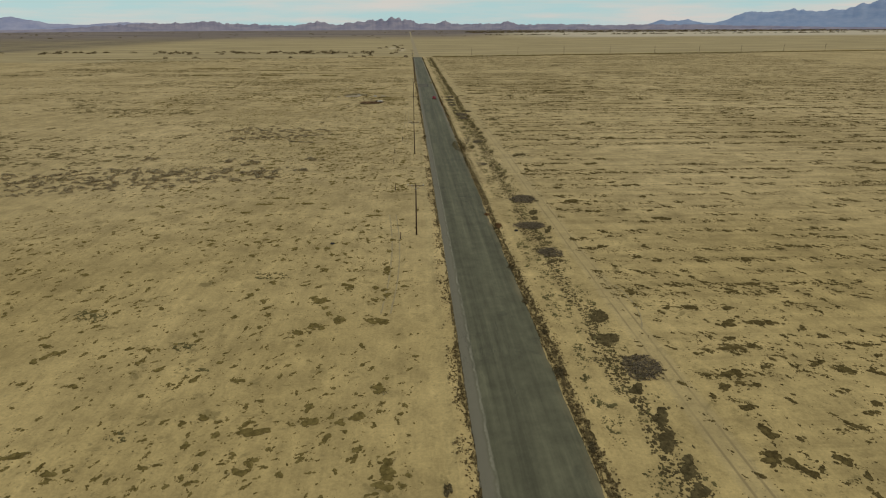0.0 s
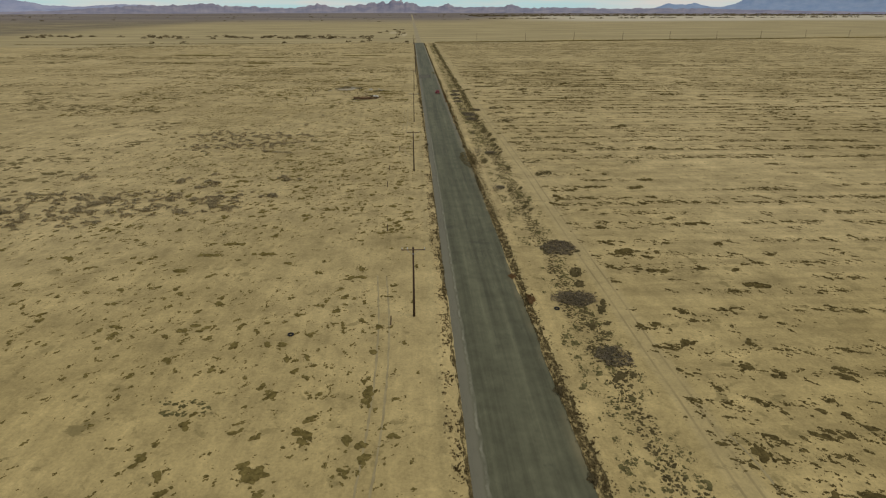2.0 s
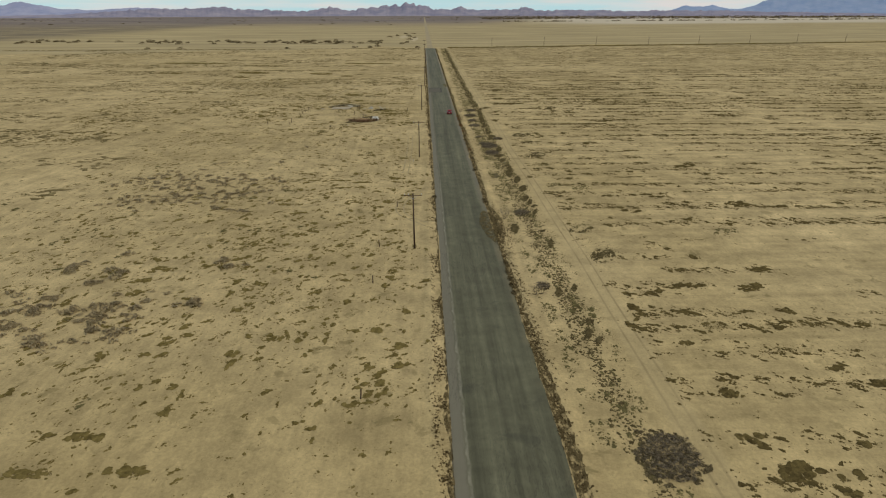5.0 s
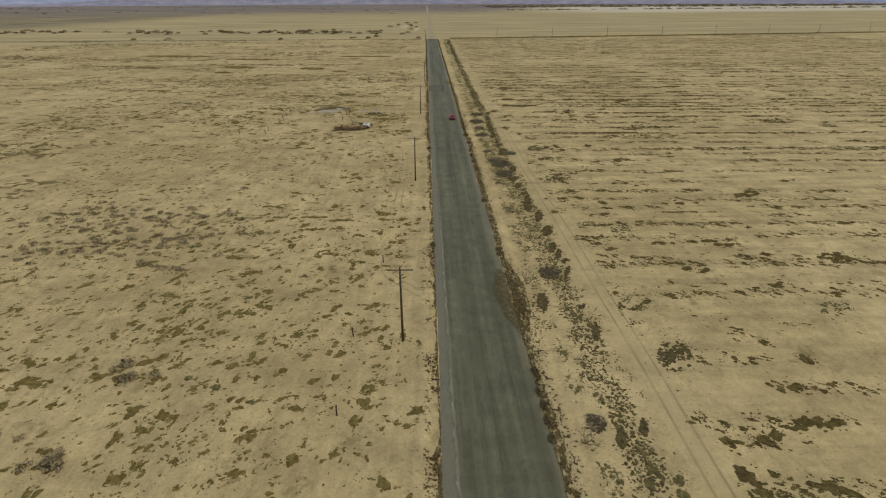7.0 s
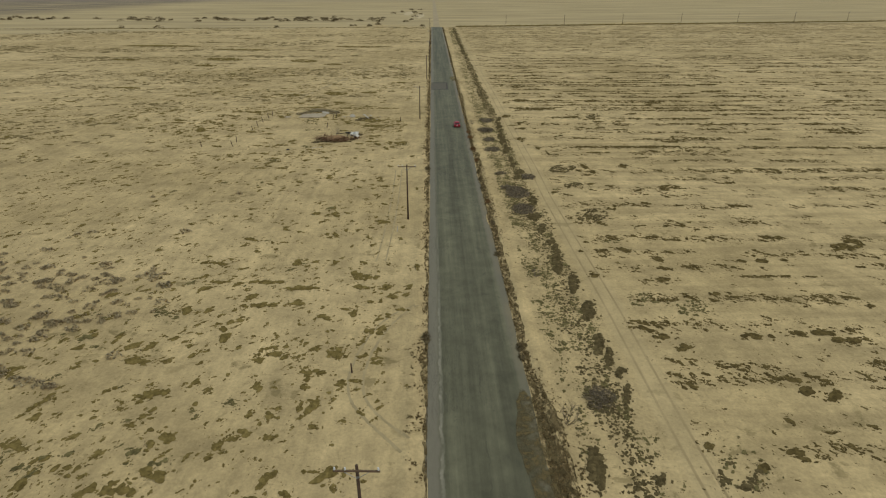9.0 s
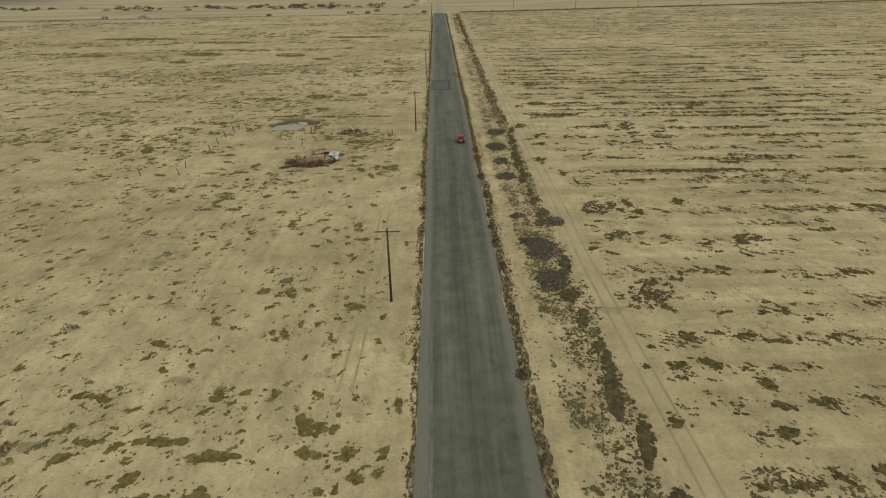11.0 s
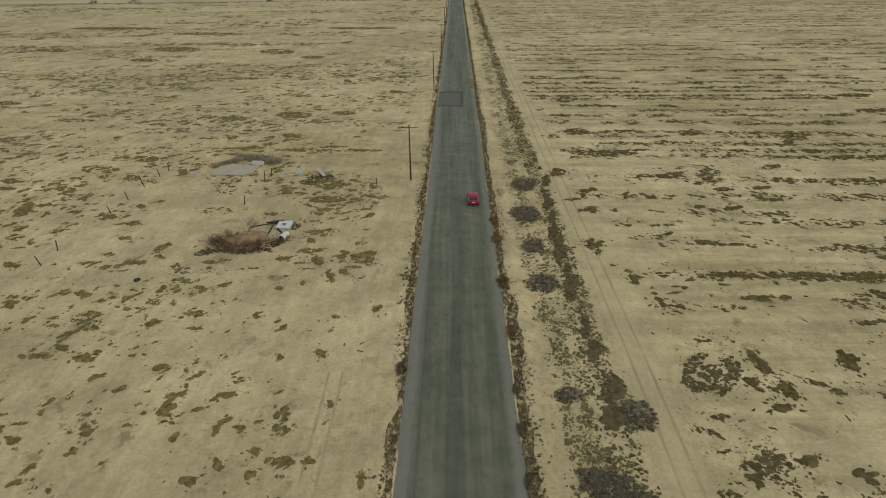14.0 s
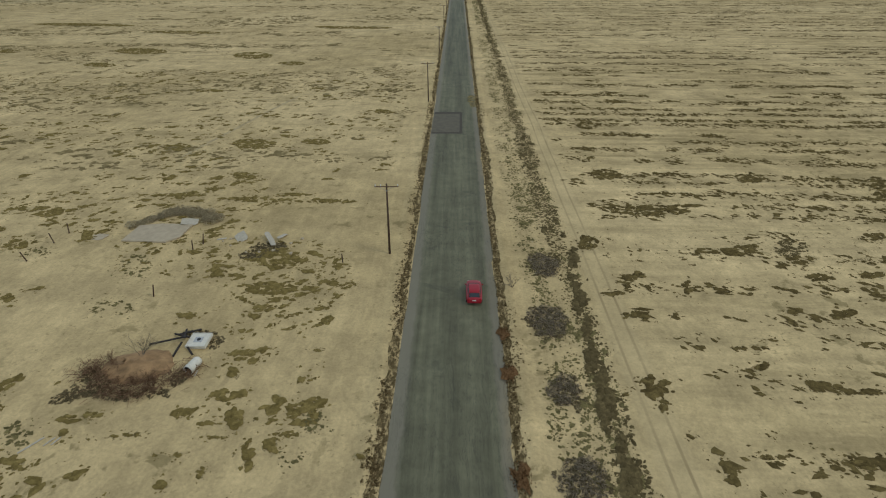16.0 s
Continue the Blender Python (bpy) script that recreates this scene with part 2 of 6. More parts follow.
along = s.noise(1.0, 4, 0.6, s.stretch((0.9, 0.045, 1)))
across = s.noise(1.0, 5, 0.6, s.stretch((0.035, 0.42, 1)))
east = s.between(gx, 22.0, 34.0)
sand = s.mix(s.math("MULTIPLY", east, 1.0), s.mix(1.0, sand, s.ramp(along, (0.3, 0.90), (0.7, 1.07)), "MULTIPLY"),
             s.mix(1.0, sand, s.ramp(across, (0.32, 0.84), (0.62, 1.12)), "MULTIPLY"))
stain_noise = s.noise(0.33, 6, 0.62, s.stretch((1.0, 1.15, 1)), 0.4)
stain = s.ramp(stain_noise, (0.585, 0.0), (0.64, 1.0))
patchy = s.ramp(s.noise(0.05, 3), (0.42, 0.0), (0.6, 1.0))
olive = (0.17, 0.135, 0.056)
sand = s.mix(s.math("MULTIPLY", s.math("MULTIPLY", stain, patchy), 0.55), sand, olive)
speck = s.ramp(s.noise(1.5, 4, 0.7), (0.58, 0.0), (0.66, 1.0))
sand = s.mix(s.math("MULTIPLY", s.math("MULTIPLY", speck, s.ramp(s.noise(0.045, 4, 0.6, s.stretch((1, 1.4, 1))), (0.40, 0.3), (0.62, 1.0))), 0.6), sand, (0.22, 0.175, 0.082))
streak_noise = s.noise(1.0, 6, 0.6, s.stretch((0.045, 0.33, 1)), 0.3)
streak = s.ramp(streak_noise, (0.55, 0.0), (0.60, 1.0))
sand = s.mix(s.math("MULTIPLY", s.math("MULTIPLY", streak, s.math("MULTIPLY", s.between(gx, 26.0, 40.0), s.between(gy, 60.0, 420.0))), 0.28), sand, olive)
west_streak = s.ramp(s.noise(1.0, 6, 0.6, s.stretch((0.045, 0.22, 1)), 0.5), (0.57, 0.0), (0.64, 1.0))
sand = s.mix(s.math("MULTIPLY", s.math("MULTIPLY", west_streak, s.between(gy, 250.0, 420.0)), 0.35), sand, olive)
# two-rut track beside the eastern field
line = s.math("ADD", s.math("ADD", gx, s.math("MULTIPLY", gy, 0.0085)), -28.0)
line = s.math("ADD", line, s.math("MULTIPLY", s.math("ADD", s.noise(0.012, 2), -0.5), 2.6))
bed = s.math("SUBTRACT", 1.0, s.between(s.math("ABSOLUTE", line), 1.1, 1.9))
rut = s.math("ABSOLUTE", s.math("ADD", s.math("ABSOLUTE", line), -0.75))
rut = s.math("SUBTRACT", 1.0, s.between(rut, 0.05, 0.20))
near = s.math("SUBTRACT", 1.0, s.between(gy, 560.0, 690.0))
sand = s.mix(s.math("MULTIPLY", s.math("MULTIPLY", bed, near), 0.3), sand, (0.52, 0.405, 0.218))
sand = s.mix(s.math("MULTIPLY", s.math("MULTIPLY", rut, near), s.ramp(s.noise(0.12, 4), (0.4, 0.3), (0.65, 0.8))), sand, (0.30, 0.225, 0.115))
# beyond the crossing: straw, scrub, a pale dry flat to the east, brown flats below the hills
wob = s.math("ADD", gy, s.math("MULTIPLY", s.math("ADD", s.noise(0.004, 3), -0.5), 260.0))
wob = s.math("ADD", wob, s.math("MULTIPLY", gx, -0.14))
straw = s.mix(1.0, (0.47, 0.37, 0.20), s.ramp(s.noise(1.0, 6, 0.65, s.stretch((0.006, 0.03, 1))), (0.3, 0.72), (0.7, 1.2)), "MULTIPLY")
plain_far = s.mix(s.between(wob, 695.0, 712.0), sand, straw)
plain_far = s.mix(s.math("MULTIPLY", s.between(wob, 1500.0, 1800.0), s.between(gx, 200.0, 600.0)), plain_far, (0.62, 0.53, 0.39))
scrub = s.math("MULTIPLY", s.between(wob, 900.0, 1000.0), s.math("SUBTRACT", 1.0, s.between(gx, -620.0, -480.0)))
plain_far = s.mix(s.math("MULTIPLY", scrub, s.ramp(s.noise(1.0, 5, 0.65, s.stretch((0.01, 0.04, 1))), (0.4, 0.35), (0.6, 0.95))), plain_far, (0.185, 0.15, 0.11))
brown = s.mix(s.ramp(s.noise(1.0, 4, 0.6, s.stretch((0.0016, 0.01, 1))), (0.4, 0.0), (0.6, 1.0)), (0.19, 0.155, 0.14), (0.29, 0.235, 0.19))
plain_far = s.mix(s.between(s.math("SUBTRACT", wob, s.math("MULTIPLY", s.between(gx, 100.0, 600.0), 1000.0)), 1350.0, 2300.0), plain_far, brown)
s.bump(s.math("ADD", s.noise(1.3, 6, 0.7), s.math("MULTIPLY", across, 1.5)), 0.5, 0.12)
SAND = s.base(plain_far)

# old asphalt: worn grey lanes, a crumbled pale seam on the west side, a lighter shoulder on the east side
s = Shader("old_asphalt", 0.85, spec=0.25)
uv = s.nodes.new("ShaderNodeUVMap").outputs["UV"]
ux, uy, uz = s.xyz(uv)
tar = s.mix(s.noise(0.06, 5, 0.6), (0.107, 0.102, 0.061), (0.157, 0.149, 0.089))
long = s.noise(1.0, 6, 0.65, s.stretch((1.6, 0.045, 1), uv))
tar = s.mix(1.0, tar, s.ramp(long, (0.3, 0.82), (0.7, 1.20)), "MULTIPLY")
tar = s.mix(1.0, tar, s.ramp(s.noise(1.0, 5, 0.6, s.stretch((0.5, 0.014, 1), uv)), (0.34, 0.76), (0.66, 1.24)), "MULTIPLY")
tar = s.mix(1.0, tar, s.ramp(s.noise(0.4, 6, 0.7), (0.3, 0.76), (0.68, 1.18)), "MULTIPLY")
blotch = s.ramp(s.noise(0.22, 5, 0.65, None, 0.6), (0.60, 0.0), (0.68, 1.0))
tar = s.mix(s.math("MULTIPLY", blotch, 0.45), tar, (0.062, 0.062, 0.042))
tar = s.mix(1.0, tar, s.ramp(s.noise(14.0, 3, 0.7), (0.3, 0.88), (0.7, 1.12)), "MULTIPLY")
rag = s.math("MULTIPLY", s.math("ADD", s.noise(0.35, 5, 0.7), -0.5), 1.0)
ux2 = s.math("ADD", ux, rag)
shoulder = s.math("SUBTRACT", 1.0, s.between(ux2, 0.95, 1.45))
tar = s.mix(s.math("MULTIPLY", shoulder, 0.75), tar, (0.225, 0.20, 0.143))
seam = s.math("SUBTRACT", 1.0, s.between(s.math("ABSOLUTE", s.math("ADD", ux2, -1.42)), 0.05, 0.22))
seam = s.math("MULTIPLY", seam, s.math("SUBTRACT", 1.0, s.math("MULTIPLY", s.between(uy, 195.0, 235.0), 0.8)))
tar = s.mix(s.math("MULTIPLY", seam, s.ramp(s.noise(0.35, 6, 0.7), (0.38, 0.1), (0.62, 0.7))), tar, (0.34, 0.31, 0.225))
edge = s.math("MULTIPLY", s.between(ux2, 8.9, 9.5), s.between(uy, 120.0, 240.0))
tar = s.mix(s.math("MULTIPLY", edge, 0.8), tar, (0.20, 0.178, 0.128))
dust = s.math("MULTIPLY", s.between(ux2, 8.9, 10.2), s.ramp(s.noise(0.12, 5), (0.42, 0.0), (0.62, 1.0)))
tar = s.mix(s.math("MULTIPLY", dust, 0.55), tar, (0.29, 0.23, 0.125))
crack = s.noise(1.0, 8, 0.75, s.stretch((0.9, 0.16, 1), uv), 1.2)
crack = s.math("SUBTRACT", 1.0, s.between(s.math("ABSOLUTE", s.math("ADD", crack, -0.5)), 0.0, 0.012))
tar = s.mix(s.math("MULTIPLY", s.math("MULTIPLY", crack, 0.7), s.ramp(s.noise(0.05, 3), (0.45, 0.0), (0.6, 1.0))), tar, (0.035, 0.033, 0.03))
s.bump(s.noise(20.0, 4, 0.7), 0.3, 0.02)
split_line = s.math("ADD", s.math("ADD", ux, -5.3), s.math("MULTIPLY", s.math("ADD", s.noise(0.25, 5, 0.7), -0.5), 1.6))
split_line = s.math("SUBTRACT", 1.0, s.between(s.math("ABSOLUTE", split_line), 0.02, 0.10))
tar = s.mix(s.math("MULTIPLY", split_line, s.ramp(s.noise(0.09, 4, 0.6), (0.52, 0.0), (0.64, 0.5))), tar, (0.04, 0.039, 0.03))
ASPHALT = s.base(tar)

DARK_TAR = plain("patched_asphalt", (0.118, 0.101, 0.068), 0.85, wear=0.2, scale=0.8)
TAR_EDGE = plain("patch_seam", (0.066, 0.055, 0.038), 0.85, wear=0.2)
DIRT_ROAD = plain("packed_dirt", (0.385, 0.30, 0.168), 0.95, wear=0.15, scale=0.05)
s = Shader("verge_litter", 1.0, spec=0.0)
vg = s.ramp(s.noise(1.1, 7, 0.72, s.stretch((1.6, 0.45, 1))), (0.34, (0.076, 0.055, 0.025)), (0.52, (0.135, 0.098, 0.045)), (0.68, (0.26, 0.195, 0.095)))
s.bump(s.noise(9.0, 5, 0.7), 0.9, 0.06)
s.put(s.bsdf.inputs["Alpha"], s.ramp(s.noise(1.5, 6, 0.72, s.stretch((1.4, 0.7, 1))), (0.40, 0.0), (0.56, 0.94)))
VERGE = s.base(s.mix(1.0, vg, s.ramp(s.noise(6.0, 4, 0.7), (0.3, 0.65), (0.7, 1.3)), "MULTIPLY"))


def thin_dirt(name, dark, light):
    """Loose dirt lying thinly, with bare gaps."""
    s = Shader(name, 1.0, spec=0.0)
    s.put(s.bsdf.inputs["Alpha"], s.ramp(s.noise(0.9, 7, 0.75), (0.38, 0.0), (0.58, 0.95)))
    return s.base(s.ramp(s.noise(1.5, 6, 0.7), (0.3, dark), (0.7, light)))


TAN_DIRT = thin_dirt("yellow_dirt", (0.20, 0.155, 0.07), (0.36, 0.285, 0.13))
LOOSE = thin_dirt("rust_brown_dirt", (0.10, 0.077, 0.036), (0.19, 0.146, 0.068))
TRACK = plain("disturbed_sand", (0.40, 0.31, 0.16), 0.95, wear=0.25, scale=0.5)
PALE_SAND = plain("fresh_sand", (0.53, 0.42, 0.235), 0.95, wear=0.1, scale=0.7)
WEED = dry_plant("dry_olive_weeds", (0.165, 0.121, 0.041), (0.255, 0.19, 0.067), 2.0)
DRIFT = dry_plant("pale_olive_drift_weeds", (0.19, 0.145, 0.066), (0.30, 0.232, 0.11), 2.0)
THIN = dry_plant("thin_dry_grass", (0.23, 0.178, 0.082), (0.37, 0.288, 0.14), gaps=0.52)
WEED_EAST = dry_plant("dark_brown_weeds", (0.105, 0.076, 0.030), (0.185, 0.136, 0.052), 2.0)
FAR_ROWS = dry_plant("brown_field_weeds", (0.135, 0.10, 0.046), (0.225, 0.168, 0.08), 2.0)
GREEN = dry_plant("greenish_weeds", (0.13, 0.108, 0.046), (0.225, 0.185, 0.078), 2.0)
BELT = dry_plant("grey_green_belt_weeds", (0.10, 0.076, 0.035), (0.165, 0.126, 0.058), 2.0)
RED_TWIG = dry_plant("reddish_dead_twigs", (0.14, 0.082, 0.048), (0.36, 0.22, 0.13), 8)
STRAW = dry_plant("brown_verge_grass", (0.085, 0.059, 0.027), (0.18, 0.125, 0.055), gaps=0.47)
SAGE = dry_plant("grey_sagebrush", (0.42, 0.33, 0.19), (0.64, 0.515, 0.31), 6)
BANK = dry_plant("tan_bank_brush", (0.46, 0.375, 0.225), (0.66, 0.545, 0.33), 6)
LITTER = dry_plant("dark_brush_litter", (0.115, 0.088, 0.046), (0.20, 0.155, 0.082), 6, gaps=0.45)
TWIG = dry_plant("grey_twigs", (0.15, 0.12, 0.08), (0.40, 0.325, 0.225), 8)
RUST = dry_plant("rust_tumbleweed", (0.15, 0.085, 0.04), (0.28, 0.155, 0.07), 6)
FAR_BUSH = dry_plant("far_desert_bush", (0.165, 0.125, 0.066), (0.27, 0.205, 0.112), 1)
TIMBER = plain("weathered_pole_wood", (0.080, 0.050, 0.031), 0.85, wear=0.4, scale=5, bump=0.4)
ARM_WOOD = plain("grey_crossarm_wood", (0.145, 0.094, 0.056), 0.85, wear=0.35, scale=6, bump=0.4)
CHAR = plain("charred_wood", (0.04, 0.033, 0.028), 0.9, wear=0.5, scale=5, bump=0.5)
GALV = plain("galvanised_steel", (0.35, 0.35, 0.34), 0.5, 0.8, wear=0.2)
PORCELAIN = plain("pale_insulator", (0.62, 0.62, 0.58), 0.25, wear=0.08)
WHITE = plain("scuffed_white_enamel", (0.64, 0.60, 0.50), 0.45, wear=0.12, scale=3)
BLACK = plain("black_rubber_and_opening_shade", (0.022, 0.022, 0.022), 0.75, wear=0.2)
CONCRETE = plain("broken_concrete", (0.41, 0.335, 0.225), 0.9, wear=0.14, scale=1.2, bump=0.3)
BOARD = plain("bleached_board", (0.42, 0.375, 0.29), 0.85, wear=0.18, scale=3)
RED_DIRT = plain("reddish_soil", (0.31, 0.19, 0.09), 0.95, wear=0.4, scale=0.9, bump=0.5)

# ---- ground, road, hills ----
def spaced(*runs):
    """Grid lines: runs of (start, end, step)."""
    out = []
    for a, b, d in runs:
        out += list(np.arange(a, b, d))
    return np.array(out + [runs[-1][1]])


def growing(start, end, first, factor):
    out, d = [start], first
    while out[-1] < end:
        out.append(out[-1] + d)
        d *= factor
    return np.array(out)


gx_lines = np.concatenate([-growing(90, 4700, 4, 1.18)[::-1], spaced((-86, -6, 2.0), (-6, 22, 0.5), (22, 90, 2.0)), growing(94, 4700, 4, 1.18)])
gy_lines = np.concatenate([-growing(-10, 4700, 8, 1.3)[::-1], spaced((12, 430, 1.5)), growing(434, 4700, 4, 1.08)])
X, Y = np.meshgrid(gx_lines, gy_lines)
Z = ground_z(X, Y)
rows, cols = X.shape
i, j = np.meshgrid(np.arange(rows - 1), np.arange(cols - 1), indexing="ij")
a = (i * cols + j).ravel()
ground = new("ground", mesh_of("ground", np.stack([X, Y, Z], -1), np.stack([a, a + 1, a + cols + 1, a + cols], 1), SAND, smooth=True))
tagged(ground, "dry tan desert sand with faint furrows and damp stains", "ground", kind="structure")

ys = np.arange(-60.0, CROSS - 4, 1.0)
across_cuts = np.array([0, 0.4, 1.4, 3.4, 5.1, 6.8, 8.8, 9.8, 10.2])
rv = np.empty((len(ys), len(across_cuts), 3))
ruv = np.empty((len(ys), len(across_cuts), 2))
for k, c in enumerate(across_cuts):
    jag = 0
    if k == 0:
        jag = 0.55 * (fbm(ys / 3.5, ys * 0, 21) - 0.5)
    if k == len(across_cuts) - 1:
        jag = 1.5 * (fbm(ys / 5.0, ys * 0, 25) - 0.5)
    rv[:, k, 0] = road_mid(ys) - HALF + c + jag
    rv[:, k, 1] = ys
    rv[:, k, 2] = 0.02 + 0.06 * (1 - ((c - HALF) / HALF) ** 2)
    ruv[:, k, 0], ruv[:, k, 1] = c + jag, ys
rv[:, 0, 2] = rv[:, -1, 2] = -0.04
n = len(across_cuts)
i, j = np.meshgrid(np.arange(len(ys) - 1), np.arange(n - 1), indexing="ij")
a = (i * n + j).ravel()
faces = np.stack([a, a + 1, a + n + 1, a + n], 1)
road_me = mesh_of("road", rv, faces, ASPHALT, smooth=True)
layer = road_me.uv_layers.new(name="UVMap")
layer.data.foreach_set("uv", ruv.reshape(-1, 2)[faces.ravel()].astype(np.float32).ravel())
road = new("road", road_me)
tagged(road, "worn grey two-lane asphalt road with crumbling edges", "road", kind="structure")


def flat_patch(name, x0, x1, y0, y1, lift, material, parent):
    """A rectangular repair that follows the crown of the road."""
    xs, yy = np.linspace(x0, x1, 9), np.linspace(y0, y1, 9)
    px, py = np.meshgrid(xs, yy)
    px = px + 0.10 * (lattice(px * 3, py * 2, 31) - 0.5)
    pz = 0.02 + 0.06 * (1 - ((px - road_mid(py)) / HALF) ** 2) + lift
    i, j = np.meshgrid(np.arange(8), np.arange(8), indexing="ij")
    a = (i * 9 + j).ravel()
    return part_mesh(name, mesh_of(name, np.stack([px, py, pz], -1), np.stack([a, a + 1, a + 10, a + 9], 1), material), parent)


patch = flat_patch("asphalt_patch", 2.85, 9.1, 357, 373, 0.012, DARK_TAR, road)
for x0, x1, y0, y1 in ((2.85, 9.1, 371.6, 373.2), (2.85, 9.1, 356.6, 357.6), (8.7, 9.3, 357, 373)):
    flat_patch("patch_edge", x0, x1, y0, y1, 0.018, TAR_EDGE, road)

yy = np.arange(CROSS - 6, 3300, 12.0)
dirt_road = new("dirt_road", ribbon("dirt_road", road_mid(yy), yy, np.full(len(yy), 6.0), 0.03, DIRT_ROAD, 0.6))
tagged(dirt_road, "pale packed dirt road running on to the hills", "road", kind="structure")
xx = np.arange(-640.0, 700.0, 8.0)
cross_road = new("cross_road", ribbon("cross_road", xx, cross_y(xx), np.full(len(xx), 6.0), 0.02, TRACK, 0.8))
tagged(cross_road, "narrow brown dirt road along a fence line", "road", kind="structure")

def blot(name, cx, cy, rx, ry, lift, material, label, seed):
    turn = np.linspace(0, 2 * math.pi, 40, endpoint=False)
    rad = 0.62 + 0.7 * fbm(np.cos(turn) * 1.6 + 5, np.sin(turn) * 1.6 + 5, seed)
    ring = np.stack([cx + rx * rad * np.cos(turn), cy + ry * rad * np.sin(turn)], 1)
    verts, faces = [], []
    for k, f in enumerate((1.0, 0.66, 0.33)):
        p = np.array([cx, cy]) + (ring - (cx, cy)) * f
        on_road = np.abs(p[:, 0] - road_mid(p[:, 1])) < HALF
        z = np.where(on_road, 0.085, np.maximum(ground_z(p[:, 0], p[:, 1]), 0.0)) + lift + 0.02 * k
        verts.append(np.column_stack([p, z]))
    verts.append(np.array([[cx, cy, 0.13 + lift]]))
    for k in range(2):
        for q in range(40):
            faces.append((k * 40 + q, k * 40 + (q + 1) % 40, k * 40 + 40 + (q + 1) % 40))
            faces.append((k * 40 + q, k * 40 + 40 + (q + 1) % 40, k * 40 + 40 + q))
    for q in range(40):
        faces.append((80 + q, 80 + (q + 1) % 40, 120))
    ob = new(name, mesh_of(name, np.concatenate(verts), np.array(faces), material, True))
    return tagged(ob, label, "dirt", kind="structure")


# sand and dirt washed over the east edge of the asphalt
blot("dirt_drift", 13.7, 176.0, 1.9, 8.5, 0.0, LOOSE, "rusty brown dirt washed over the edge of the asphalt", 41)
blot("dirt_drift", 11.9, 384.0, 1.5, 6.0, 0.0, TAN_DIRT, "yellowish brown dirt washed over the edge of the asphalt", 43)


# pale sand pushed up beside the dirt road past the crossing
for cx, cy, rx, ry, seed in ((-15, 900, 5, 60, 81), (-32, 965, 7, 50, 83)):
    blot("sand_bank", cx, cy, rx, ry, 0.05, PALE_SAND, "pale loose sand pushed up beside a dirt road", seed)


def hills(name, azimuths, distance, depth, height, haze_tone_a, haze_tone_b, label, rough_amp):
    """A range of hills on an arc round the place: ridges that climb from the plain to the crest and fall behind it. The
    two tones hold the haze of distance.
    """
    az = np.radians(azimuths)
    rows_f = np.linspace(0, 1, 9)
    crest = height(np.degrees(az))
    verts = np.empty((len(rows_f), len(az), 3))
    for k, f in enumerate(rows_f):
        r = distance + depth * f
        shape = min(1.0, f / 0.7) ** 1.25 if f < 0.75 else 1 - (f - 0.75) * 1.5
        gully = fbm(azimuths * 2.2, azimuths * 0 + f * 3.0, 51, 4) - 0.5
        verts[k, :, 0], verts[k, :, 1] = r * np.sin(az), r * np.cos(az)
        verts[k, :, 2] = crest * shape * (1 + rough_amp * gully * (1 - 0.6 * f)) - 4
    m = len(az)
    i, j = np.meshgrid(np.arange(len(rows_f) - 1), np.arange(m - 1), indexing="ij")
    a = (i * m + j).ravel()
    # rock colour with the haze of distance painted into both tones
    s = Shader(name + "_hazed_rock", 1.0, spec=0.0)
    tone = s.mix(s.ramp(s.noise(0.012, 6, 0.65, s.stretch((1, 1, 2.5))), (0.35, 0.0), (0.65, 1.0)), haze_tone_a, haze_tone_b)
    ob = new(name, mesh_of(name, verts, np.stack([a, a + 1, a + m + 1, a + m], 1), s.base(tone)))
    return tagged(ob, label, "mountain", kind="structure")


def bumps(az, peaks):
    return sum(h * np.exp(-np.abs((az - c) / w) ** 1.6) for c, w, h in peaks)


def central(az):
    base = bumps(az, [(-24, 5, 30), (-19, 3, 26), (-14, 5, 24), (-8.6, 1.6, 40), (-6.0, 0.7, 30), (-4.9, 0.8, 36), (-3.9, 0.7, 36), (-2.9, 0.7, 44), (-1.9, 0.6, 56), (-1.1, 0.6, 50),
                      (-0.1, 0.7, 36), (1.4, 1.3, 28), (3.1, 0.6, 36), (5.5, 3, 26), (8.9, 1.0, 26), (13, 5, 18), (24, 9, 20)])
    return 14 + base * (0.62 + 0.76 * fbm(az * 2.8, az * 0, 61, 5))


def western(az):
    return 20 + bumps(az, [(-32.5, 2.2, 58), (-24.5, 4.5, 38), (-45, 9, 60), (-60, 8, 40)]) * (0.85 + 0.3 * fbm(az * 1.4, az * 0, 63))


def eastern(az):
    return 12 + bumps(az, [(22.8, 1.5, 44), (25.0, 1.4, 46), (29.6, 2.1, 84), (33.0, 2.5, 76), (38.5, 4, 112), (46, 6, 150), (58, 10, 120)]) * (0.86 + 0.28 * fbm(az * 1.7, az * 0, 65))


def around(az):
    return 22 + 40 * fbm(az * 0.12, az * 0, 67) * (0.8 + 0.4 * fbm(az * 1.3, az * 0, 68))


# blue and violet here are aerial haze painted into the base colour
hills("western_mountains", np.arange(-75, -10, 0.15), 4450, 260, western, (0.33, 0.36, 0.52), (0.44, 0.45, 0.58), "mountain range beyond the plain, haze painted in as pale violet", 0.35)
hills("eastern_mountains", np.arange(15, 80, 0.15), 4450, 280, eastern, (0.28, 0.375, 0.56), (0.38, 0.46, 0.62), "large mountains rising beyond the plain, haze painted in as blue", 0.35)
hills("central_hills", np.arange(-40, 40, 0.08), 4120, 260, central, (0.26, 0.25, 0.33), (0.39, 0.355, 0.41), "low jagged brown hills on the horizon, haze painted in as violet", 0.5)
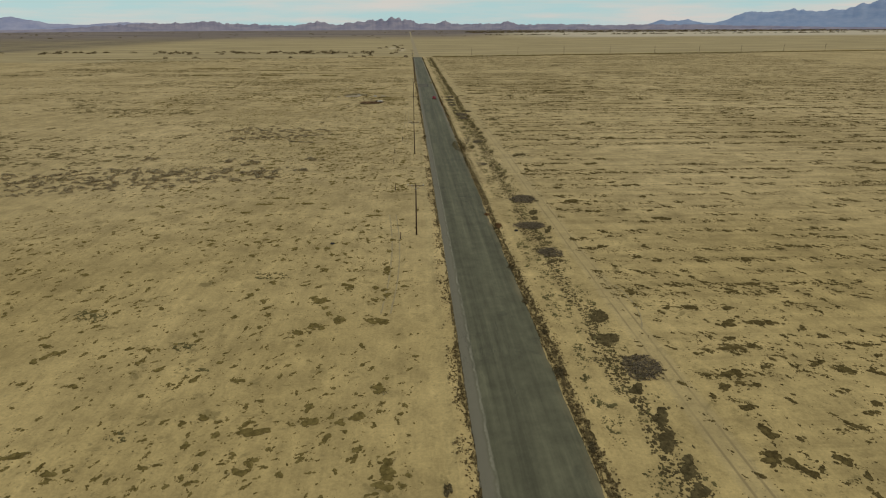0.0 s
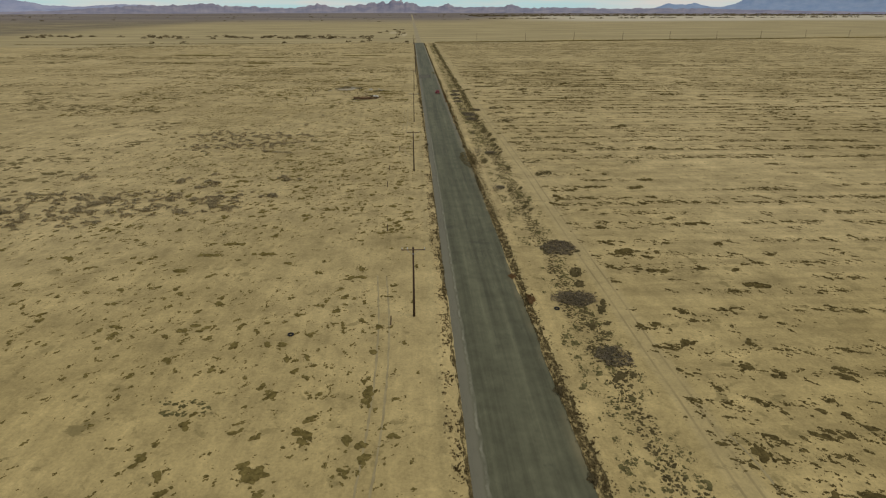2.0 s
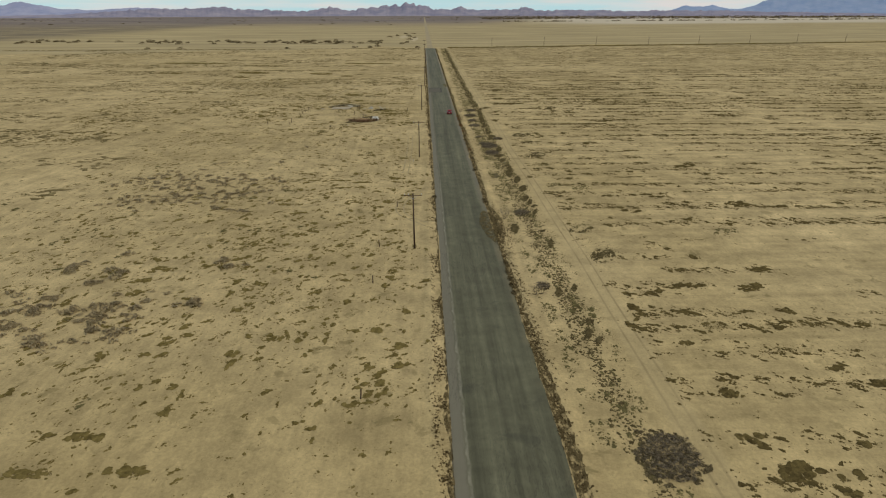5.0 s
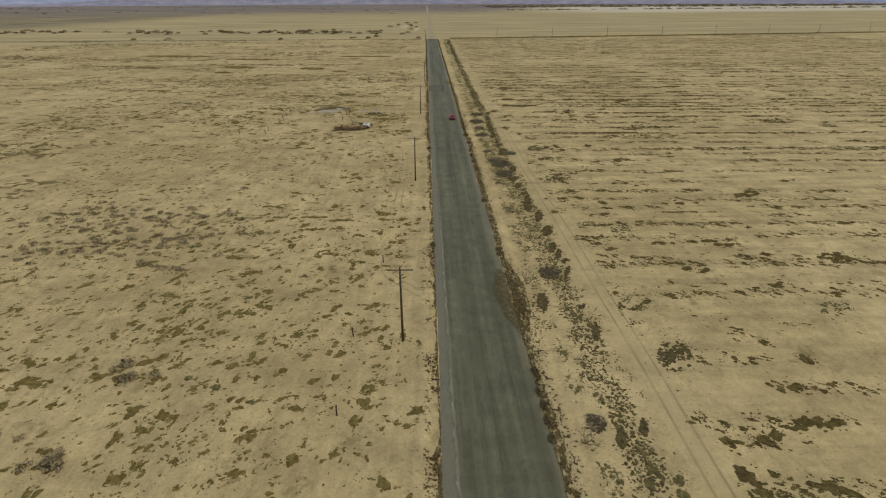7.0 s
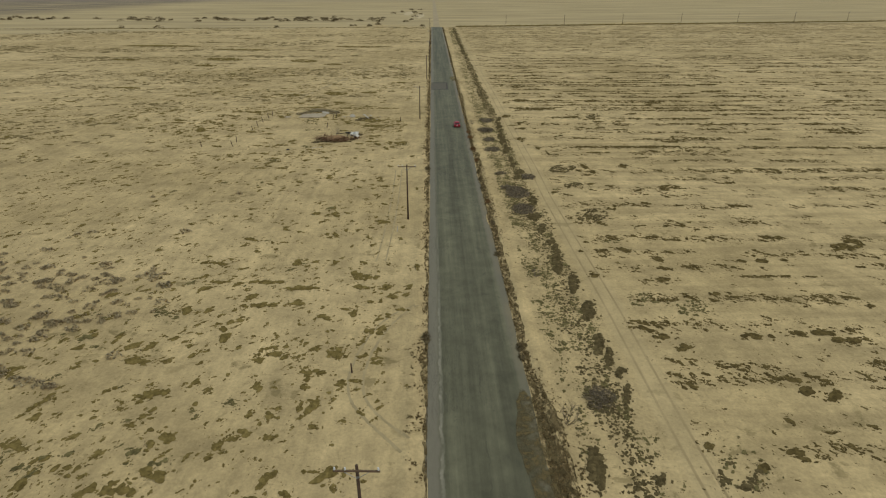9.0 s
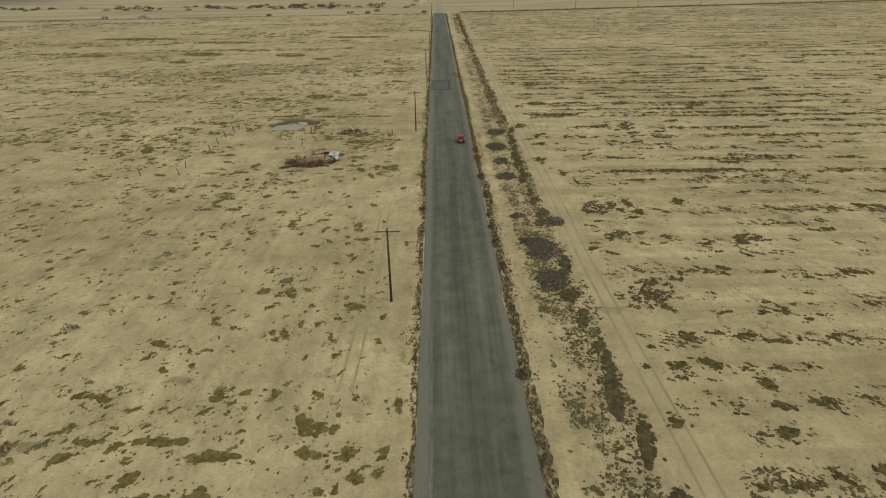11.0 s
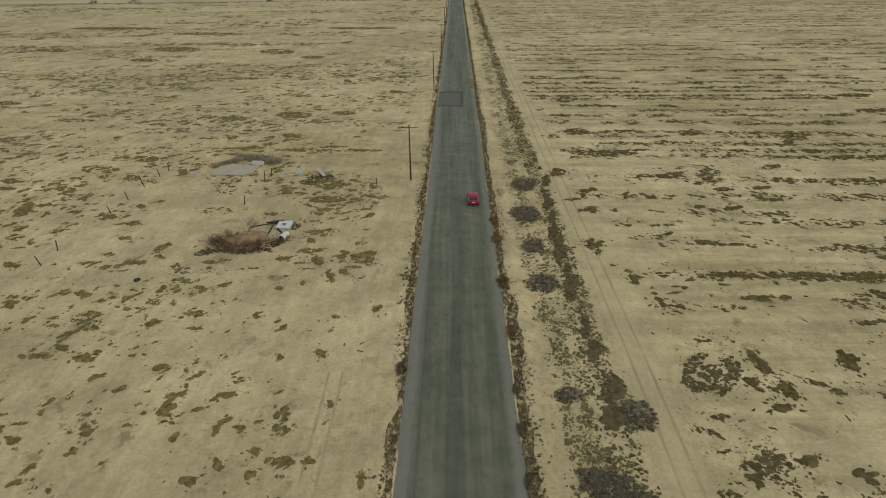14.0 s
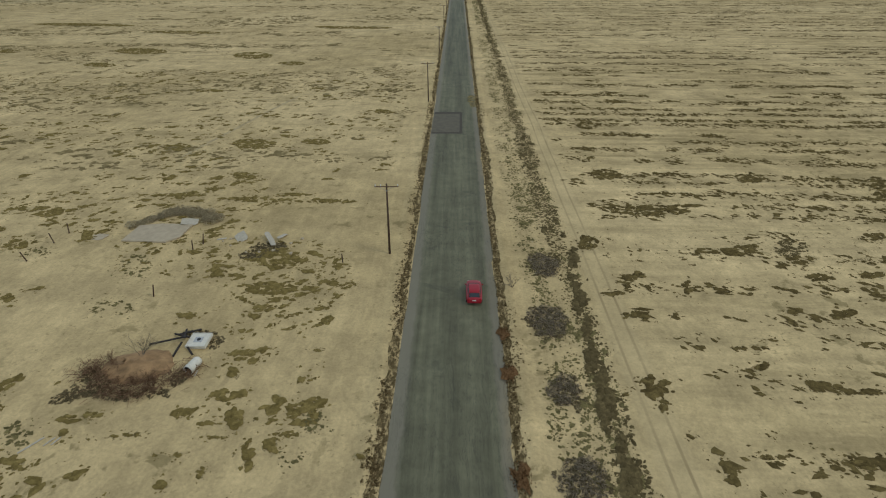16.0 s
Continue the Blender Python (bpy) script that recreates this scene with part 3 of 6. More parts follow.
hills("far_hills", np.arange(70, 290, 0.6), 4300, 250, around, (0.20, 0.18, 0.20), (0.28, 0.25, 0.26), "low hills closing the plain, haze painted into their colour", 0.4)

# ---- scrub and weeds ----
def fill_points(patches, spacing, size, ragged=0.9, shift=0, shear=0.0):
    """Points of weeds that fill the patches, each an uneven ellipse: x, y, radius."""
    xs, ys, rs = [], [], []
    for k, (cx, cy, rx, ry) in enumerate(patches):
        n = max(3, int(4 * rx * ry / spacing ** 2 * 1.25))
        u, v = rng.uniform(-1.25, 1.25, n), rng.uniform(-1.25, 1.25, n)
        px, py = cx + u * rx + shear * v * ry, cy + v * ry
        keep = np.hypot(u, v) < 0.46 + ragged * (0.7 * fbm(px / 1.5, py / 1.2, 71 + shift, 3) + 0.55 * (fbm(px / 0.5, py / 0.4, 75 + shift, 2) - 0.3))
        xs.append(px[keep]), ys.append(py[keep]), rs.append(np.full(int(keep.sum()), min(1.0, 0.5 + 0.5 * min(rx, ry))))
    x, y, scale = np.concatenate(xs), np.concatenate(ys), np.concatenate(rs)
    return x, y, size * scale * (0.5 + 0.9 * rng.random(len(x)))


def scatter_points(count, xa, xb, ya, yb, chance, size):
    x, y = rng.uniform(xa, xb, count), rng.uniform(ya, yb, count)
    off = np.abs(x - road_mid(y)) - HALF
    keep = (rng.random(count) < chance(x, y)) & (off > 0.15)
    x, y = x[keep], y[keep]
    return x, y, size * (0.45 + 0.9 * rng.random(len(x)) ** 2)


def tufts(points, flat=0.25, angle=None, stretch=0.6, lift=0.0):
    x, y, r = points
    turn = rng.uniform(0, 6.28, len(x)) if angle is None else rng.normal(angle, 0.25, len(x))
    return tuft_arrays(x, y, r, r * flat * (0.6 + 0.8 * rng.random(len(x))) + 0.03, turn, 1 + stretch * rng.random(len(x)), lift=lift)


def fringe(points, share=0.5, grow=1.9, angle=None, stretch=0.8):
    """Thin dry grass that surrounds the weeds: flatter, wider and paler."""
    x, y, r = points
    keep = rng.random(len(x)) < share
    x, y, r = x[keep], y[keep], r[keep]
    n = len(x)
    turn = rng.uniform(0, 6.28, n) if angle is None else rng.normal(angle, 0.3, n)
    return tuft_arrays(x + rng.normal(0, 0.6, n) * r, y + rng.normal(0, 0.6, n) * r, r * grow, np.full(n, 0.02), turn, 1 + stretch * rng.random(n), lift=-0.012)


def fill(patches, spacing, size, flat=0.22, ragged=0.9, shift=0):
    return tufts(fill_points(patches, spacing, size, ragged, shift), flat)


def stuff(name, arrays, material, label, category="weeds"):
    ob = new(name, mesh_of(name, *arrays, material))
    return tagged(ob, label, category, kind="stuff")


# patches of plants: middle x and y, half length, half width, direction in degrees
WEST_MATS_A = [(-3.4, 35.8, 0.9, 0.6, 174), (-20.5, 37.8, 0.4, 0.3, 150), (-2.8, 37.8, 1.3, 0.7, 94), (-15.4, 38.2, 1.1, 0.6, 170), (-31.9, 38.6, 0.9, 0.4, 162),
    (-19.7, 38.9, 0.5, 0.3, 118), (-24.4, 39.2, 0.5, 0.3, 166), (-23.1, 39.4, 0.5, 0.3, 167), (-36.1, 41, 1.2, 0.5, 20), (-17.5, 42.1, 0.8, 0.5, 121),
    (-24.7, 42.8, 0.5, 0.3, 144), (-15.8, 43.3, 1.6, 0.7, 173), (-11, 44.6, 0.9, 0.6, 158), (-6.9, 44.7, 1.4, 0.7, 31), (-38.1, 44.7, 0.6, 0.3, 158),
    (-23.2, 44.9, 0.6, 0.4, 160), (-21.3, 45.5, 0.7, 0.5, 133), (-3.9, 45.7, 0.5, 0.3, 171), (-1.6, 46.3, 0.5, 0.4, 171)]
WEST_MATS_B = [(-8.7, 46.5, 0.9, 0.2, 176), (-16.7, 48.1, 0.6, 0.4, 166), (-23.3, 48.2, 0.6, 0.4, 128), (-20.2, 48.2, 0.5, 0.3, 166), (-27.1, 48.6, 0.8, 0.4, 124),
    (-5, 49.3, 1.3, 0.8, 173), (-37, 51.6, 0.8, 0.4, 166), (-19.7, 51.7, 0.8, 0.4, 170), (-37.9, 53.4, 1.3, 0.4, 172), (-0.1, 55.3, 0.7, 0.5, 174),
    (-44.9, 60.2, 0.8, 0.4, 153), (-15.2, 61.3, 1, 0.8, 143), (-12.9, 62.6, 1.2, 0.9, 145), (-5.5, 63.9, 1.7, 0.9, 174), (-10.3, 64.5, 1.1, 0.8, 109),
    (-12.9, 69.9, 1.4, 1, 165), (-21.6, 70.4, 0.7, 0.5, 121), (-5.3, 73.9, 1.3, 1.1, 154), (-10.6, 74.6, 1.3, 1.1, 137)]
WEST_MATS_C = [(-47.5, 75.5, 2.1, 0.5, 174), (-4.7, 80, 2, 0.6, 93), (-4.9, 83.3, 0.4, 0.4, 120), (-11.4, 83.6, 0.5, 0.4, 157), (-2.4, 83.8, 0.4, 0.2, 175),
    (-17.9, 83.8, 0.5, 0.3, 140), (-25.7, 85.4, 0.5, 0.3, 136), (-9.3, 85.4, 0.7, 0.4, 108), (-28.4, 85.6, 0.8, 0.4, 129), (-11.9, 87.4, 0.8, 0.4, 110),
    (-27.5, 87.5, 0.8, 0.5, 121), (-4.6, 88.2, 0.6, 0.5, 108), (-17.8, 88.4, 0.8, 0.3, 174), (-15.5, 89.2, 0.4, 0.2, 118), (-1.2, 89.9, 0.4, 0.3, 102),
    (-17.1, 90.2, 0.6, 0.4, 124), (-34.6, 91.7, 0.6, 0.3, 135), (-33.5, 92.4, 0.7, 0.3, 130), (-8.7, 93.5, 1.5, 0.3, 99)]
WEST_MATS_D = [(-4.4, 93.6, 0.5, 0.5, 132), (-28.2, 93.8, 0.8, 0.5, 149), (-10.5, 93.9, 1.2, 0.3, 102), (-36.5, 94.8, 0.9, 0.5, 162), (-26.1, 94.8, 1.3, 0.8, 155),
    (-18.1, 95.1, 0.6, 0.3, 167), (-6.3, 95.4, 0.8, 0.7, 117), (-10.1, 97.7, 0.6, 0.5, 49), (-6.7, 99.3, 1.5, 0.4, 97), (-8.9, 99.5, 0.8, 0.3, 175),
    (-12.5, 99.5, 0.7, 0.4, 172), (-25.8, 100.4, 0.7, 0.5, 150), (-31.2, 100.9, 0.7, 0.4, 138), (-3.2, 101.2, 0.9, 0.5, 174), (-9, 107.5, 2.1, 1.1, 173),
    (-28.2, 109.1, 1.6, 0.5, 174), (-7.9, 110.6, 1, 0.5, 99), (-34.8, 110.8, 1.2, 0.7, 154), (0.6, 111, 1.1, 0.5, 91)]
WEST_MATS_E = [(-19.2, 112.9, 0.8, 0.5, 157), (-41.6, 115.8, 1, 0.6, 159), (-54.1, 116.4, 1.3, 0.6, 155), (-32.2, 116.5, 2.3, 0.6, 175),
    (-23.9, 116.6, 2.3, 0.6, 176), (-30.8, 121.1, 3.2, 0.7, 176), (-47.6, 123.7, 1.3, 0.4, 172), (-23, 137.3, 0.8, 0.3, 77), (-10.2, 137.5, 1.4, 0.6, 93),
    (-8.4, 137.7, 0.4, 0.3, 141), (-16.9, 137.8, 1, 0.7, 138), (-19.7, 138.1, 0.8, 0.5, 149), (-15, 138.2, 1.5, 0.3, 110), (-29.6, 138.3, 0.9, 0.5, 146),
    (-27.3, 138.8, 0.9, 0.5, 15), (-7, 139.1, 0.8, 0.4, 173), (-4.3, 139.2, 0.8, 0.7, 141), (-13.9, 139.4, 0.8, 0.2, 109), (-16.3, 142.2, 0.6, 0.4, 141)]
WEST_MATS_F = [(-32.2, 143, 0.9, 0.3, 128), (-35.1, 143.1, 0.7, 0.3, 165), (-9.8, 143.4, 0.8, 0.5, 112), (-0.4, 143.9, 0.8, 0.7, 105), (-15.7, 144.5, 1.2, 0.3, 108),
    (-13.5, 145.2, 1, 0.5, 12), (-22.2, 146.4, 0.7, 0.4, 127), (-18.8, 146.6, 0.6, 0.3, 125), (-11.2, 147, 0.6, 0.4, 116), (-20.6, 147.7, 0.9, 0.5, 96),
    (-29.7, 148.6, 1.5, 0.7, 24), (-13.5, 149.5, 0.9, 0.5, 173), (-18.5, 149.6, 0.8, 0.4, 115), (-20.5, 149.7, 0.7, 0.5, 107), (-25.3, 150, 0.8, 0.5, 154),
    (-38.9, 150.2, 1.4, 1, 167), (-23.5, 150.7, 0.9, 0.5, 164), (-17.6, 151, 0.7, 0.6, 55), (-22.2, 152.6, 1.1, 0.7, 131)]
WEST_MATS_G = [(-3, 153.2, 0.5, 0.4, 146), (-9.9, 153.3, 0.9, 0.5, 173), (-40, 154.1, 1.7, 0.8, 6), (-34.3, 154.5, 0.9, 0.5, 135), (-26.2, 158.2, 1.1, 0.7, 152),
    (-38.7, 158.3, 2.4, 0.7, 175), (-31.1, 158.9, 2.7, 0.8, 175), (-25.5, 160.6, 1.6, 0.8, 45), (-40.9, 161.7, 1, 0.5, 138), (-3.2, 163.7, 0.9, 0.6, 174),
    (-26.8, 166.1, 2.5, 0.5, 102), (-41.9, 166.5, 1.9, 0.7, 15), (-29, 166.9, 1.2, 0.7, 112), (-34.5, 167, 0.9, 0.5, 130), (-24.5, 169.1, 1.4, 0.6, 74),
    (-20.1, 171.7, 1.2, 0.6, 169), (-3.4, 171.8, 0.6, 0.3, 106), (-18.4, 173.4, 1.2, 0.7, 164), (-5.5, 173.5, 1, 0.2, 179)]
WEST_MATS_H = [(-8.8, 173.6, 0.6, 0.2, 176), (-27, 173.6, 0.8, 0.5, 74), (-25.3, 173.8, 0.8, 0.6, 58), (-10.7, 174.2, 0.7, 0.5, 136), (-24.2, 175.6, 1.6, 0.4, 42),
    (-31.8, 176.7, 1.2, 0.6, 164), (-14.6, 176.8, 0.9, 0.6, 123), (-18.8, 177.3, 1.1, 0.6, 129), (-20.5, 177.5, 1.4, 0.6, 120),
    (-31.7, 178.7, 0.8, 0.6, 74), (-6.3, 178.7, 0.5, 0.4, 158), (-23, 179, 0.8, 0.3, 172), (-3.9, 179.4, 0.5, 0.3, 175), (-8.2, 181.4, 0.7, 0.4, 109),
    (-6.7, 181.8, 1, 0.8, 158), (-22.5, 183.6, 1.7, 0.7, 18), (-13, 184.3, 0.9, 0.4, 111), (-7.9, 186.5, 1.3, 0.5, 178), (-26.9, 188.7, 1.4, 0.7, 170)]
WEST_MATS_I = [(-12.5, 189.7, 1.2, 0.5, 176), (-6.4, 189.9, 1.3, 1, 116), (-16.3, 193.3, 0.7, 0.4, 165), (-9.3, 193.7, 1, 0.4, 116), (-19.7, 193.9, 1.9, 0.9, 115),
    (-11.4, 196.1, 0.9, 0.3, 105), (-5.8, 198.6, 1.7, 0.9, 101), (-16.2, 200.1, 2.5, 0.8, 177), (-13.2, 200.7, 1.5, 0.9, 168),
    (-12.9, 204.3, 2.2, 0.8, 178), (-5.1, 204.5, 1.1, 0.8, 173), (-17.8, 206, 2.7, 0.6, 178), (-24.2, 206.1, 1.5, 0.6, 175), (-5.4, 207.4, 1.5, 1.3, 121),
    (-22.4, 207.7, 0.9, 0.3, 173), (-19.6, 207.8, 0.9, 0.4, 169), (-6.5, 208.4, 0.8, 0.6, 139), (-15.8, 209.1, 0.7, 0.4, 143), (-12, 209.8, 0.5, 0.3, 134)]
WEST_MATS_J = [(1.9, 209.9, 1.3, 0.6, 96), (-13.6, 210.7, 0.5, 0.4, 149), (-19.3, 211.1, 0.6, 0.2, 174), (-25.8, 211.5, 1.1, 0.6, 148), (-5.8, 211.8, 0.5, 0.4, 138),
    (-28, 212, 1.1, 0.6, 1), (-25, 213, 0.5, 0.3, 139), (-8.5, 213, 0.7, 0.5, 154), (-17.8, 213.5, 0.9, 0.3, 119), (-19.4, 213.9, 1, 0.5, 106),
    (-19.5, 216.2, 0.9, 0.5, 127), (-0.5, 218.4, 0.4, 0.3, 110), (-18.6, 218.8, 0.8, 0.3, 175), (-16.1, 219.4, 0.6, 0.5, 121),
    (-23.3, 219.7, 0.7, 0.6, 176), (-25.2, 219.7, 1.4, 0.8, 19), (-4.5, 220.1, 1.5, 0.5, 89), (-5.9, 220.5, 1.1, 0.4, 104), (-11.1, 221.5, 1, 0.6, 119)]
WEST_MATS_K = [(-12.8, 221.8, 0.6, 0.5, 147), (-17.2, 222.9, 0.7, 0.4, 167), (-7.9, 223.4, 0.5, 0.4, 140), (-19.8, 223.9, 0.7, 0.5, 144),
    (-5.8, 224.4, 0.9, 0.4, 176), (-4.1, 226.8, 1.2, 0.9, 167), (-12.6, 230.2, 1.3, 0.7, 114), (-16.2, 230.6, 0.8, 0.5, 164),
    (-10.8, 230.9, 0.7, 0.4, 169), (-37.5, 233.7, 1.1, 0.5, 164), (-13.3, 234.2, 1.5, 0.4, 96), (-15, 234.3, 1.1, 0.7, 86), (-22.3, 242.3, 0.5, 0.2, 139),
    (-24, 243.2, 0.4, 0.2, 139), (-12.1, 243.4, 0.7, 0.5, 157), (1.1, 243.6, 0.8, 0.4, 102), (-7.7, 244, 0.6, 0.5, 144), (-10.4, 245, 0.7, 0.5, 143),
    (-8, 246.2, 0.5, 0.4, 152)]
WEST_MATS_L = [(-28.6, 247.2, 0.9, 0.4, 156), (-24.2, 248.2, 0.5, 0.3, 154), (-23, 248.3, 0.9, 0.5, 138), (-6.6, 248.6, 1, 0.4, 177), (-10, 248.7, 0.6, 0.4, 163),
    (-19.8, 248.9, 0.6, 0.3, 156), (-23.6, 250, 0.6, 0.5, 148), (-2.9, 251.6, 0.6, 0.4, 111), (-18, 256, 0.7, 0.4, 128), (-34, 257.9, 1.8, 0.5, 177),
    (-9.3, 258, 0.6, 0.4, 119), (-15, 258.1, 0.6, 0.3, 169), (-5.5, 258.7, 0.7, 0.5, 128), (-19.7, 262.6, 1.2, 0.3, 179), (-13.8, 264.9, 0.5, 0.4, 154),
    (-20.9, 265.4, 1.2, 0.7, 164), (-29.5, 269.1, 0.9, 0.5, 51), (-12.9, 270.6, 0.6, 0.4, 161), (-10.5, 271.9, 0.6, 0.3, 100)]
WEST_MATS_M = [(-25.6, 272.3, 1.1, 0.6, 157), (-14.6, 273.3, 0.3, 0.2, 163), (-12.9, 273.4, 0.5, 0.3, 166), (1.5, 273.6, 0.4, 0.4, 164), (-7.4, 273.6, 1.7, 0.5, 107),
    (-5.9, 274.5, 0.9, 0.6, 122), (-20.8, 274.7, 0.4, 0.2, 149), (-18.8, 275.1, 0.5, 0.2, 172), (-10.7, 275.2, 1.2, 0.3, 179),
    (-17.3, 275.3, 0.9, 0.3, 178), (-49.4, 275.9, 1.3, 0.6, 161), (-33.5, 276.7, 1.5, 0.6, 175), (-12.6, 277, 1.1, 0.6, 171), (-22, 277.4, 1, 0.4, 174),
    (-9.9, 277.4, 1.2, 0.8, 123), (-14.3, 278.2, 1.5, 0.7, 33), (-6.4, 278.9, 1.8, 1.2, 170), (-38.1, 279, 1, 0.6, 163), (-11.3, 280, 1.8, 0.8, 176)]
WEST_MATS_N = [(-38, 283.1, 1.5, 0.8, 166), (-12.5, 283.3, 1, 0.7, 135), (-4.3, 284.4, 0.4, 0.3, 130), (-12.6, 285.8, 1, 0.6, 39), (-10.5, 286.3, 0.9, 0.5, 15),
    (-5, 286.4, 0.6, 0.3, 175), (-20.2, 291.7, 1.3, 0.7, 170), (-12.9, 291.9, 0.8, 0.6, 159), (-60.2, 293.1, 2.2, 1, 167), (-12.8, 297.4, 3, 1.5, 176),
    (-6.5, 298.8, 1.3, 0.9, 174), (-20.5, 301, 1.9, 1.2, 129), (-70.2, 302.3, 2.9, 0.8, 175), (-6.6, 302.7, 1.8, 0.9, 104), (-14.5, 304.3, 3.5, 2.8, 150),
    (-70.6, 305.6, 2.6, 1.2, 164), (-49, 306.8, 2.8, 1.7, 146), (-58.4, 311.7, 3.9, 2.1, 164), (-52.6, 317.5, 3.3, 1.7, 166)]
WEST_MATS_O = [(-12.7, 322.2, 5.7, 0.9, 178), (-22.9, 322.5, 5.8, 0.9, 178), (-37, 324, 4.9, 0.7, 1), (-17.3, 324.4, 2.7, 0.7, 0), (-28.3, 332.7, 2.2, 1.6, 146),
    (-84.5, 345.6, 5.5, 1.7, 174), (-46.2, 347.1, 3.3, 2.2, 155), (-31.8, 349.5, 4.7, 3, 166), (-19.9, 350.9, 3.1, 1.9, 171), (-114.4, 363.2, 5.5, 2, 170),
    (-9.8, 373.5, 3.5, 2, 173), (-59.6, 394.1, 5, 1.9, 173), (-108.4, 428.1, 6.4, 3.5, 158), (-46.6, 431.8, 4.8, 3.3, 159), (-64, 446.1, 8.4, 5.9, 142),
    (-160.1, 453.6, 8.5, 3.6, 164), (-108.3, 454.3, 11.1, 5.9, 161), (-114, 501.9, 18.3, 4.3, 173), (-41.1, 518, 18.5, 4.9, 173)]
WEST_MATS_P = [(-173.7, 526.8, 27, 5, 173)]
WEST_MATS = WEST_MATS_A + WEST_MATS_B + WEST_MATS_C + WEST_MATS_D + WEST_MATS_E + WEST_MATS_F + WEST_MATS_G + WEST_MATS_H + WEST_MATS_I + WEST_MATS_J + WEST_MATS_K + WEST_MATS_L + WEST_MATS_M + WEST_MATS_N + WEST_MATS_O + WEST_MATS_P
EAST_MATS_A = [(37, 33.1, 0.8, 0.4, 99), (35.3, 34, 0.6, 0.2, 4), (38, 34.6, 0.6, 0.4, 84), (33.2, 35.2, 0.6, 0.4, 101), (34.6, 35.8, 0.6, 0.4, 62),
    (37.3, 36.3, 0.6, 0.4, 52), (32.6, 36.6, 0.8, 0.6, 105), (31.3, 37.3, 1.3, 0.7, 42), (32.7, 40.6, 1, 0.7, 102), (41.5, 40.9, 1.1, 0.4, 136),
    (38, 41.1, 0.6, 0.4, 66), (44.5, 42.8, 0.9, 0.4, 9), (32.6, 44.2, 0.8, 0.5, 35), (32.4, 47.7, 1.2, 0.6, 5), (35.6, 47.8, 0.7, 0.4, 14),
    (34.7, 50.2, 1.5, 0.8, 10), (38.8, 51.1, 0.7, 0.4, 16), (45.1, 51.3, 1.2, 0.6, 25), (53.1, 52.6, 0.8, 0.4, 20)]
EAST_MATS_B = [(31.9, 54.4, 1.5, 0.6, 1), (54, 55, 1.4, 0.5, 3), (36.8, 55.3, 1.7, 0.7, 3), (40, 55.5, 1.4, 0.6, 4), (48.6, 60, 1.6, 0.6, 85), (39.9, 61, 1.9, 1, 8),
    (44.4, 61, 2.2, 0.9, 2), (41.7, 65.1, 1, 0.6, 14), (36.7, 65.3, 0.9, 0.6, 25), (34.1, 65.5, 1.1, 0.7, 24), (57.9, 70.3, 1.1, 0.5, 9),
    (30.6, 70.9, 1.4, 0.8, 62), (41.8, 75.1, 1, 0.7, 33), (53.5, 81.1, 1.5, 0.9, 14), (29.1, 83.3, 0.5, 0.3, 42), (36.5, 83.5, 1, 0.7, 50),
    (32.7, 85.2, 0.5, 0.4, 55), (39.5, 88.1, 0.8, 0.6, 64), (32.2, 88.4, 0.9, 0.7, 47)]
EAST_MATS_C = [(42.8, 89.3, 0.5, 0.2, 8), (39.2, 91.7, 0.4, 0.3, 64), (30, 92.6, 0.8, 0.5, 47), (35, 93.2, 0.8, 0.5, 20), (36.8, 93.3, 0.6, 0.3, 13),
    (44.3, 93.7, 0.7, 0.4, 23), (28.5, 96.3, 0.5, 0.3, 9), (48.8, 102.3, 2.3, 1.1, 166), (37.5, 104.9, 0.8, 0.4, 6), (48, 107.4, 0.8, 0.5, 22),
    (37.4, 107.6, 0.9, 0.6, 22), (34.7, 108, 2.1, 0.9, 3), (43, 108.1, 1.4, 0.5, 2), (56.9, 112.9, 1.1, 0.6, 16), (38.1, 114.5, 1.5, 1, 23),
    (33.9, 114.7, 2.4, 1.5, 13), (50.3, 117.3, 1.1, 0.6, 19), (33.5, 125.7, 1.2, 0.9, 33), (51.8, 126.9, 3.1, 0.9, 180)]
EAST_MATS_D = [(47.8, 129.8, 1.3, 0.8, 22), (33, 135.2, 1, 0.5, 14), (39.4, 135.6, 1, 0.5, 21), (35.5, 135.7, 0.5, 0.2, 9), (29.4, 135.8, 0.8, 0.7, 144),
    (37, 139.6, 0.9, 0.4, 7), (29, 141.1, 0.8, 0.4, 53), (44, 142.5, 1.2, 0.4, 3), (29.8, 143.7, 1.3, 0.8, 113), (34.8, 148.7, 0.9, 0.6, 38),
    (32.1, 149.2, 0.6, 0.4, 37), (48.1, 149.3, 2.2, 1.2, 25), (41.1, 149.8, 1, 0.6, 22), (38.2, 150, 2.2, 1.1, 11), (53.2, 155.5, 1.9, 1, 20),
    (44.8, 160, 0.9, 0.7, 113), (42, 163.5, 0.7, 0.5, 36), (31.3, 173.1, 1.1, 0.6, 48), (34.6, 175.2, 0.4, 0.2, 17)]
